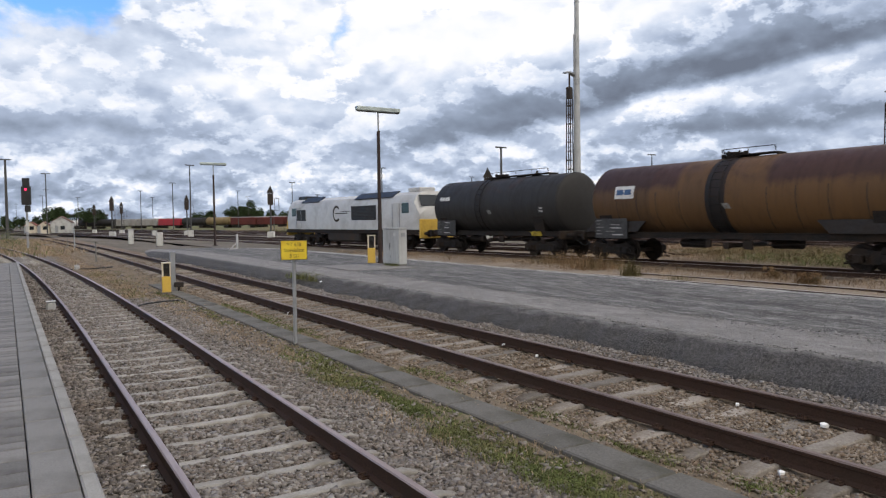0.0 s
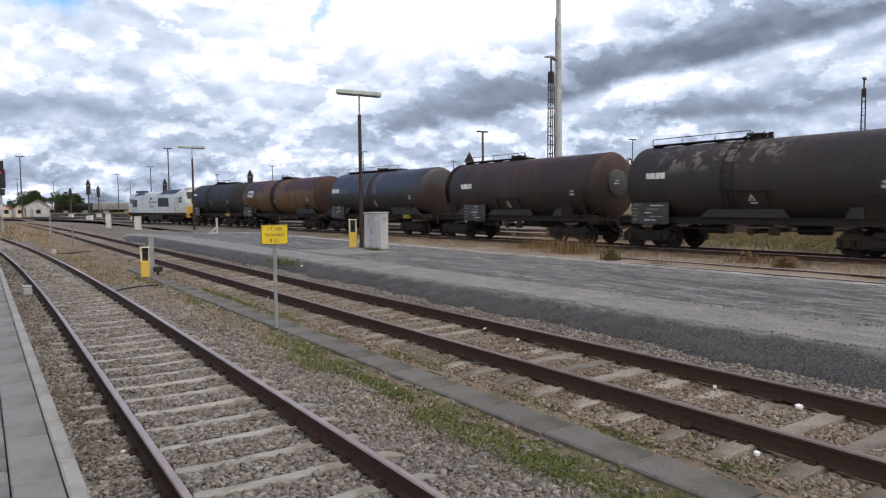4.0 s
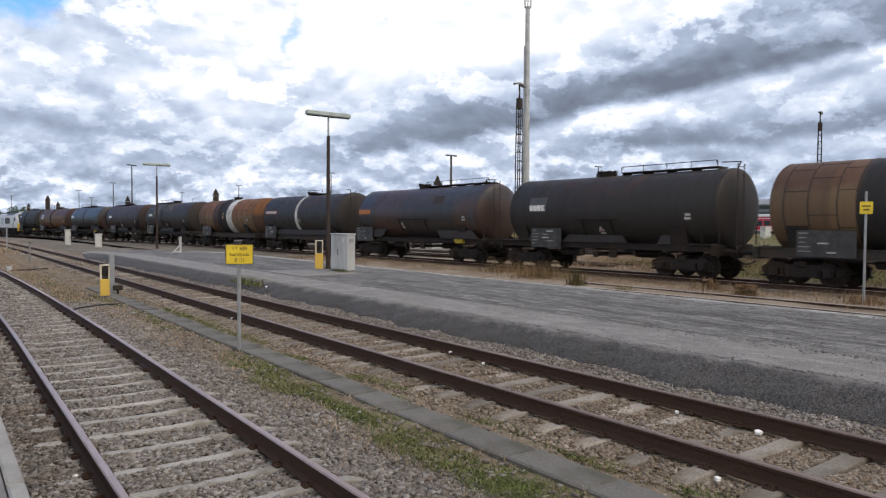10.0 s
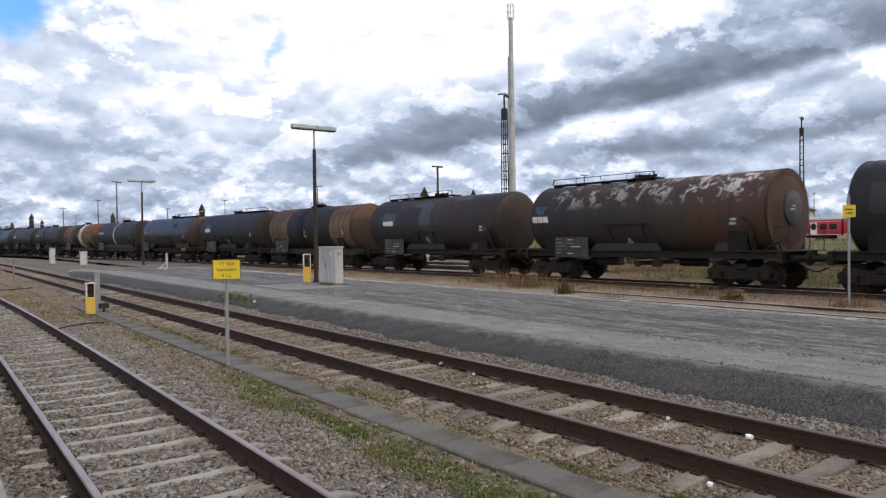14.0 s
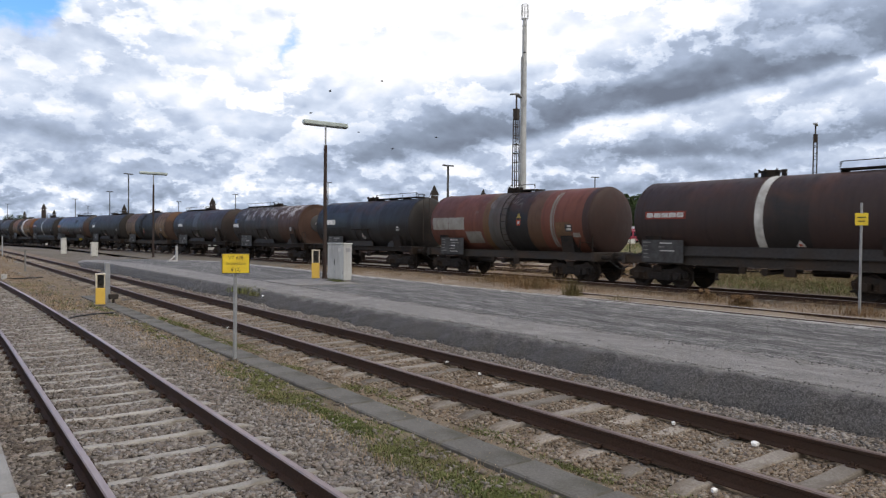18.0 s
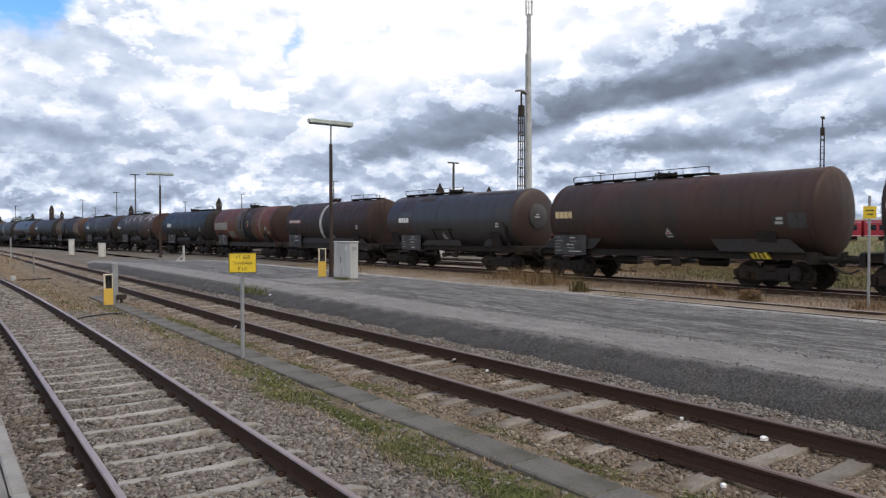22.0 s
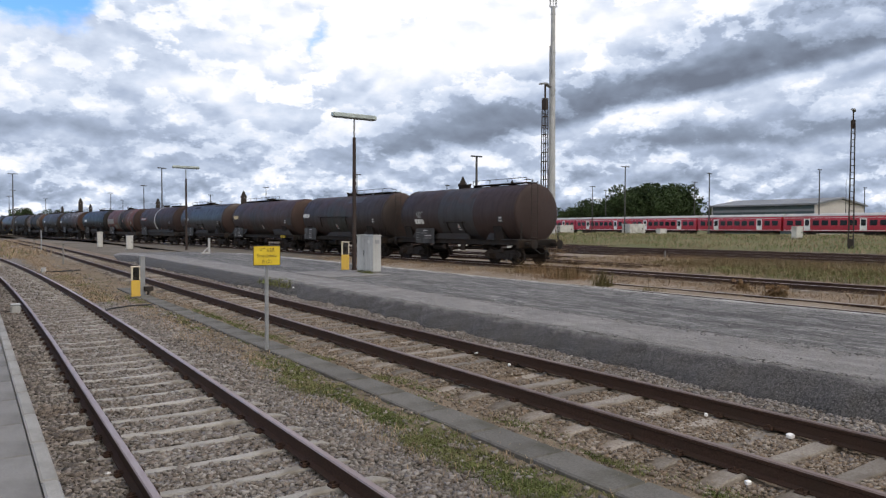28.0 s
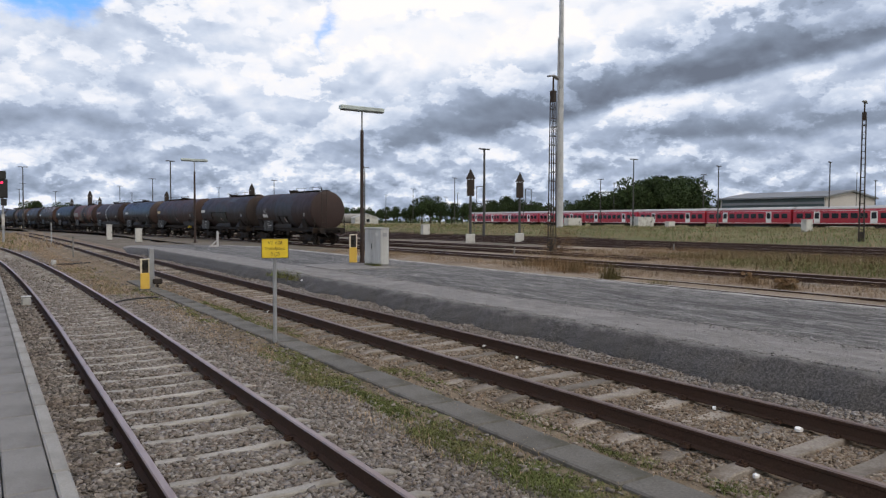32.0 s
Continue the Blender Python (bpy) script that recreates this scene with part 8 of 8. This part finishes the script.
build_grass("brown_weeds", "tall brown weeds between yard tracks", 26000, span(27.5, 40, 2, 34, 1.0), lambda x, y: ground_height(x, y) - 0.03, (0.1, 0.6), 0.011, weed_brown, 14, 1.4, 0.7)
build_grass("dry_grass", "pale dry grass between yard tracks", 9000, span(27, 40, 2, 34, 1.0), lambda x, y: ground_height(x, y) - 0.03, (0.1, 0.5), 0.011, grass_dry, 15, 1.4, 0.7)
build_grass("meadow_grass", "green and straw meadow grass behind the tracks", 34000, span(60, 100, 15, 150, 1.2, lambda y: bend(y)), lambda x, y: ground_height(x + bend(y), y) - 0.05, (0.15, 0.55), 0.035, grass_green, 16, 0.9, 1.2)
build_grass("meadow_grass", "dry meadow grass behind the tracks", 26000, span(58, 104, 15, 170, 1.2, lambda y: bend(y)), lambda x, y: ground_height(x + bend(y), y) - 0.05, (0.15, 0.55), 0.035, grass_dry, 17, 0.9, 1.2)
build_grass("dry_grass", "dry grass far along the near tracks", 9000, span(-6, 6, 58, 130, 1.0), level(-0.2), (0.1, 0.5), 0.05, grass_dry, 18, 0.6, 0.4)
build_grass("green_grass", "green grass far along the near tracks", 5000, span(-12, 4, 60, 130, 1.0), level(-0.2), (0.1, 0.45), 0.05, grass_green, 19, 0.6, 0.5)


def leaf_cloud(centres, radii, n, size, rng):
    """Small tilted quads strewn through a set of blobs."""
    k = rng.choice(len(centres), n, p=radii ** 2 / (radii ** 2).sum())
    d = rng.normal(0, 1, (n, 3))
    d /= np.linalg.norm(d, axis=1)[:, None]
    p = centres[k] + d * (radii[k] * rng.random(n) ** 0.35)[:, None] * np.array([1, 1, 0.85])
    u = rng.normal(0, 1, (n, 3))
    u /= np.linalg.norm(u, axis=1)[:, None]
    w = np.cross(u, rng.normal(0, 1, (n, 3)))
    w /= np.linalg.norm(w, axis=1)[:, None] + 1e-9
    s = (size * rng.uniform(0.5, 1.3, n))[:, None]
    v = np.stack([p - u * s - w * s * 0.6, p + u * s - w * s * 0.5, p + u * s * 0.8 + w * s * 0.6, p - u * s * 0.9 + w * s * 0.5], 1)
    f = np.arange(4 * n).reshape(n, 4)
    return v.reshape(-1, 3), f


def tree_kit(seed, h, spread, n, leaf):
    """Trunk with limbs and a crown of many leaf clumps, at the origin."""
    rng = np.random.default_rng(seed)
    g = Geo()
    g.cyl((0, 0, 0), (0.1, 0.05, h * 0.45), 0.028 * h, 0.017 * h, 8)
    centres, radii = [], []
    for i in range(11):
        a, e = rng.uniform(0, 2 * np.pi), rng.uniform(0.25, 1.0)
        r = spread * rng.uniform(0.2, 0.95) * (1.15 - 0.6 * e)
        tip = Vector((r * math.cos(a), r * math.sin(a), h * (0.22 + 0.62 * e)))
        g.cyl((0.05, 0.02, h * rng.uniform(0.18, 0.42)), tip, 0.010 * h, 0.003 * h, 6)
        centres.append(tuple(tip))
        radii.append(spread * rng.uniform(0.28, 0.5))
    centres.append((0, 0, h * 0.55))
    radii.append(spread * 0.62)
    v, f = leaf_cloud(np.array(centres), np.array(radii), n, leaf, rng)
    return g, v, f


TREES = []


def build_trees():
    kits = []
    for seed, h, sp, n, leaf in ((1, 10, 4.4, 3300, 0.21), (2, 10, 5.2, 3500, 0.22), (3, 10, 3.2, 2600, 0.19)):
        g, v, f = tree_kit(seed, h, sp, n, leaf)
        kits.append((g.mesh("trunk", bark), soup("crown", v, f, [leaf_mat])))
    rnd = random.Random(4)

    def tree(az, d, h, kind, label, z=0.5):
        a = radians(az)
        t = thing("tree", None, label, "tree", "far trees")
        t.location = (d * math.sin(a), d * math.cos(a), z)
        t.rotation_euler = (0, 0, rnd.uniform(0, 6.28))
        k = h / 10
        t.scale = (k * rnd.uniform(0.9, 1.15), k * rnd.uniform(0.9, 1.15), k)
        part("trunk", kits[kind][0], None, t)
        part("crown", kits[kind][1], None, t)
    # the dark clump behind the railcars
    for az, d, h, k in ((48.4, 232, 16.0, 1), (49.5, 240, 17.4, 0), (50.4, 236, 16.8, 1), (51.3, 244, 17.5, 0), (52.2, 238, 16.4, 1), (49.0, 250, 16.5, 0), (51.8, 252, 16.5, 1), (47.6, 236, 13.2, 0), (50.0, 228, 14.0, 2), (50.9, 228, 13.0, 1), (48.9, 226, 12.0, 0)):
        tree(az, d, h, k, "tall dark green tree in a dense clump")
    for az, d, h in ((45.1, 244, 11.5), (45.9, 240, 12.2), (46.7, 250, 11.8), (44.3, 250, 9.2), (43.4, 256, 9.5), (42.2, 258, 8.2), (41.2, 262, 8.6), (53.4, 250, 9.8), (54.3, 246, 9.6), (55.2, 252, 9.8), (56.1, 260, 9.0)):
        tree(az, d, h, rnd.choice((0, 1)), "dark green tree behind the railcars")
    for az, d, h in ((31.4, 262, 10.6), (32.1, 268, 11.6), (32.9, 262, 9.2), (33.8, 268, 9.0), (34.7, 272, 9.0), (35.6, 276, 9.4), (36.6, 270, 8.6), (37.3, 268, 10.2), (38.2, 262, 11.6), (39.0, 266, 10.4), (39.9, 270, 9.6), (40.6, 262, 9.0)):
        tree(az, d, h, rnd.choice((0, 1)), "green tree at the edge of the yard")
    for i in range(14):
        tree(22.5 + 0.62 * i + rnd.uniform(-0.2, 0.2), 330 + rnd.uniform(-15, 20), rnd.uniform(6.5, 8.8), rnd.choice((0, 1, 2)), "small far green tree")
    for i in range(18):
        tree(57.5 + 0.75 * i, 300 + rnd.uniform(-10, 30), rnd.uniform(7, 8.5), rnd.choice((0, 1)), "green tree behind the shed")
    for az, d, h in ((63.4, 178, 4.0), (64.0, 180, 4.6)):
        tree(az, d, h, 1, "low tree in front of the gable", 0.8)
    # far end of the yard
    for az, d, h, k in ((3.05, 235, 7.0, 1), (3.5, 236, 7.4, 0), (5.0, 320, 8.8, 1), (5.8, 330, 8.4, 0), (1.9, 240, 4.6, 2), (15.2, 380, 10.5, 1), (15.9, 385, 11, 0), (16.4, 380, 14, 2), (17.0, 390, 10, 1), (13.6, 400, 9, 0), (12.6, 400, 8, 1), (18.2, 390, 9, 0), (19.2, 385, 8, 1), (20.3, 380, 8, 0), (0.9, 300, 5, 1), (0.1, 300, 5.5, 0), (-0.8, 290, 6, 1), (-1.8, 280, 6, 0)):
        tree(az, d, h, k, "far green tree beyond the standing wagons")


build_trees()


def build_far_woods():
    """A low belt of woods on the horizon all round, outside the yard."""
    rng = np.random.default_rng(9)
    n = 9000
    a = rng.uniform(-math.pi, math.pi, n)
    d = rng.uniform(640, 760, n)
    c = np.stack([d * np.sin(a), d * np.cos(a), rng.uniform(0, 4.5, n) + 3.0 * np.sin(a * 23) * 0.5], -1)
    v, f = leaf_cloud(c, np.full(n, 2.6), 36000, 1.1, rng)
    ob = new("far_woods", soup("far_woods", v, f, [leaf_mat]))
    tagged(ob, "low dark green belt of woods on the horizon", "woods", "", "stuff")


build_far_woods()


def build_shrub(x, y, z, r, h, label, green):
    rng = np.random.default_rng(int(abs(x) * 10))
    s = thing("shrub", pose(x, y, z), label, "shrub", "weed shrubs")
    g = Geo()
    for i in range(16):
        a = rng.uniform(0, 6.28)
        g.cyl((0, 0, 0), (r * rng.uniform(0.2, 0.9) * math.cos(a), r * rng.uniform(0.2, 0.9) * math.sin(a), h * rng.uniform(0.6, 1.0)), 0.012, 0.005, 5)
    part("stems", g, bark, s)
    c = np.stack([rng.normal(0, r * 0.45, 40), rng.normal(0, r * 0.45, 40), rng.uniform(0.1, 0.95, 40) * h], -1)
    v, f = leaf_cloud(c, np.full(40, r * 0.3), 1500 if r > 0.4 else 800, 0.028, rng)
    part("foliage", soup("foliage", v, f, [weed_olive if green is None else grass_green if green else weed_brown]), None, s)


def tuft(name, label, x, y, r, n, height, mat, seed):
    """A loose tuft of tall weeds."""
    build_grass(name, label, n, lambda rng, k: np.stack([rng.normal(x, r, k), rng.normal(y, r, k)], -1), lambda a, b: ground_height(a, b) - 0.03, height, 0.012, mat, seed, 0.7)


tuft("weed_tuft", "olive weeds standing beside the track", 17.9, 17.0, 0.16, 420, (0.2, 0.85), weed_olive, 41)
tuft("weed_tuft", "tall brown dry weeds beside the track", 19.3, 20.2, 0.55, 900, (0.2, 0.9), weed_brown, 42)
tuft("weed_tuft", "tall brown dry weeds beside the track", 20.4, 23.4, 0.6, 800, (0.2, 0.8), weed_brown, 43)
tuft("weed_tuft", "brown dry weeds beside the track", 19.2, 11.5, 0.22, 260, (0.1, 0.5), weed_brown, 44)
tuft("weed_tuft", "brown dry weeds beside the track", 20.5, 13.5, 0.3, 300, (0.1, 0.5), weed_brown, 45)
tuft("weed_tuft", "olive weeds at the sunken rail", 17.3, 14.6, 0.2, 200, (0.1, 0.35), weed_olive, 46)
tuft("weed_tuft", "brown dry weeds beside the track", 19.9, 8.6, 0.3, 320, (0.1, 0.5), weed_brown, 47)
build_shrub(30.6, 33.4, 0.05, 1.5, 1.5, "brown weeds round the mast's foot", False)
build_shrub(19.2, 11.5, 0.1, 0.25, 0.35, "small brown weed tuft", False)
build_shrub(20.5, 13.5, 0.1, 0.25, 0.35, "small brown weed tuft", False)
build_shrub(-1.6, 92.0, 0.0, 2.4, 2.0, "dark green bush beside the curved track", True)
build_shrub(0.2, 98.0, 0.0, 2.0, 1.2, "green bush beside the curved track", True)


# ---- birds that rise behind the train ----
BIRDS = []                            # (bird, [wings], flight as (heading, elevation) in degrees at four times, beat)


def build_birds():
    feather = grainy("dark_feathers", (0.020, 0.020, 0.022), (0.045, 0.045, 0.048), None, 20, 2, 0.7, 0, 0)
    wing_geo = Geo().add([(0, 0.12, 0.012), (0.20, 0.15, 0.010), (0.40, 0.02, 0.004), (0.34, -0.06, 0.0), (0.16, -0.10, 0.0), (0, -0.10, 0.0),
                          (0, 0.12, -0.012), (0.20, 0.15, -0.008), (0.40, 0.02, -0.004), (0.34, -0.06, -0.004), (0.16, -0.10, -0.006), (0, -0.10, -0.008)],
                         [(0, 5, 4, 1), (1, 4, 3, 2), (6, 7, 10, 11), (7, 8, 9, 10)] + [(i, (i + 1) % 6, 6 + (i + 1) % 6, 6 + i) for i in range(6)]).mesh("wing", feather)
    body_geo = Geo().lathe_y([(-0.17, 0.01), (-0.12, 0.045), (-0.02, 0.075), (0.08, 0.06), (0.13, 0.035), (0.17, 0.04), (0.20, 0.03), (0.235, 0.005)], 10).mesh("body", feather)
    tail_geo = Geo().add([(-0.03, -0.14, 0.01), (0.03, -0.14, 0.01), (0.075, -0.30, 0.0), (-0.075, -0.30, 0.0), (-0.03, -0.14, -0.008), (0.03, -0.14, -0.008), (0.075, -0.30, -0.01), (-0.075, -0.30, -0.01)],
                         [(3, 2, 1, 0), (4, 5, 6, 7), (0, 1, 5, 4), (1, 2, 6, 5), (2, 3, 7, 6), (3, 0, 4, 7)]).mesh("tail", feather)
    flights = (((38.0, 8.6), (51.5, 8.0), (61.5, 7.5), (69.0, 7.6)), ((34.5, 7.6), (48.3, 6.3), (56.2, 6.9), (67.0, 7.6)), ((31.8, 8.9), (44.6, 7.6), (54.8, 8.4), (63.8, 8.3)), ((29.5, 12.2), (42.2, 9.8), (54.8, 9.3), (61.0, 9.0)),
               ((33.6, 13.2), (44.2, 10.6), (46.5, 8.6), (52.0, 10.2)), ((28.0, 10.4), (36.2, 9.2), (44.3, 10.7), (57.0, 9.4)), ((45.0, 15.6), (59.4, 15.2), (74.5, 14.0), (86.0, 12.0)))
    for i, flight in enumerate(flights):
        b = thing("bird", None, "small dark bird flying with spread wings", "bird", "flock of birds")
        part("body", body_geo, None, b)
        part("tail", tail_geo, None, b)
        wings = [part("wing", wing_geo, None, b), part("wing", wing_geo, None, b)]
        BIRDS.append((b, wings, flight, 0.115 + 0.006 * (i % 4)))


build_birds()


def bird_place(i, t, flight):
    """The birds sit in the yard grass, rise at 16.8 s, cross the sky to the right and settle at 23 s."""
    away = 105.0 + 4.0 * (i % 3)
    keys = [(16.8, 24.0 + 1.5 * i, -0.6), (17.5, flight[0][0] - 9.0, flight[0][1] * 0.75), (18.2, *flight[0]), (18.8, *flight[1]), (19.4, *flight[2]), (20.0, *flight[3]), (21.0, flight[3][0] + 11.0, flight[3][1] * 0.8), (23.0, 92.0 + 2 * i, -0.4)]
    ts = [k[0] for k in keys]
    h = radians(float(np.interp(t, ts, [k[1] for k in keys])))
    e = radians(float(np.interp(t, ts, [k[2] for k in keys])))
    return EYE + Vector((math.sin(h) * math.cos(e), math.cos(h) * math.cos(e), math.sin(e))) * away


# ---- what moves ----
def turning_times(step):
    """Times at which the train has gone another step, from the clip's start to its end."""
    out, last, t = [0.0], run(0.0), 0.0
    while t < 32.0 - 0.02:
        t += 0.01
        if run(t) - last > step - 0.08:
            out.append(t)
            last = run(t)
    return out + [32.0]


def motions():
    for ob, mid in MOVERS:
        rows = []
        for t in range(0, 33):
            x, y, a = yard_line(run(t) + mid)
            rows.append((float(t), pose(x, y, RAIL_C, 0, 0, math.degrees(a))))
        walk(ob, rows)
    for i, (bird, wings, flight, beat) in enumerate(BIRDS):
        stops = [16.8 + 0.2 * k for k in range(32)]
        rows = [(t, bird_place(i, t, flight)) for t in [0.0] + stops + [32.0]]
        keyed = []
        for k, (t, p) in enumerate(rows):
            ahead = rows[min(k + 1, len(rows) - 1)][1] - rows[max(k - 1, 0)][1]
            if ahead.length < 0.01:
                ahead = rows[1][1] - rows[3][1] if k > 2 else rows[3][1] - rows[1][1]
                ahead = ahead if k < 3 else -ahead
            keyed.append((t, pose(p.x, p.y, p.z, 0, 0, math.degrees(math.atan2(-ahead.x, ahead.y)))))
        walk(bird, keyed)
        for side, wing in zip((0, 180), wings):
            sgn = 1 if side == 0 else -1
            turn = Matrix.Scale(1, 4) if side == 0 else Matrix.Rotation(math.pi, 4, "Z")
            beats, t, up = [(0.0, 10)], 16.8, False
            while t < 23.2:
                beats.append((t, 38 if up else -22))
                t, up = t + beat, not up
            beats.append((32.0, 10))
            walk(wing, [(tt, Matrix.Rotation(radians(-sgn * a), 4, "Y") @ turn) for tt, a in beats])
    # each wheelset rolls: 0.46 m radius, under 85 degrees from row to row
    times = turning_times(0.68)
    for wheel, y in WHEELS:
        walk(wheel, [(t, Matrix.Translation((0, y, 0.46)) @ Matrix.Rotation(-(run(t) - run(0.0)) / 0.46, 4, "X")) for t in times])


motions()
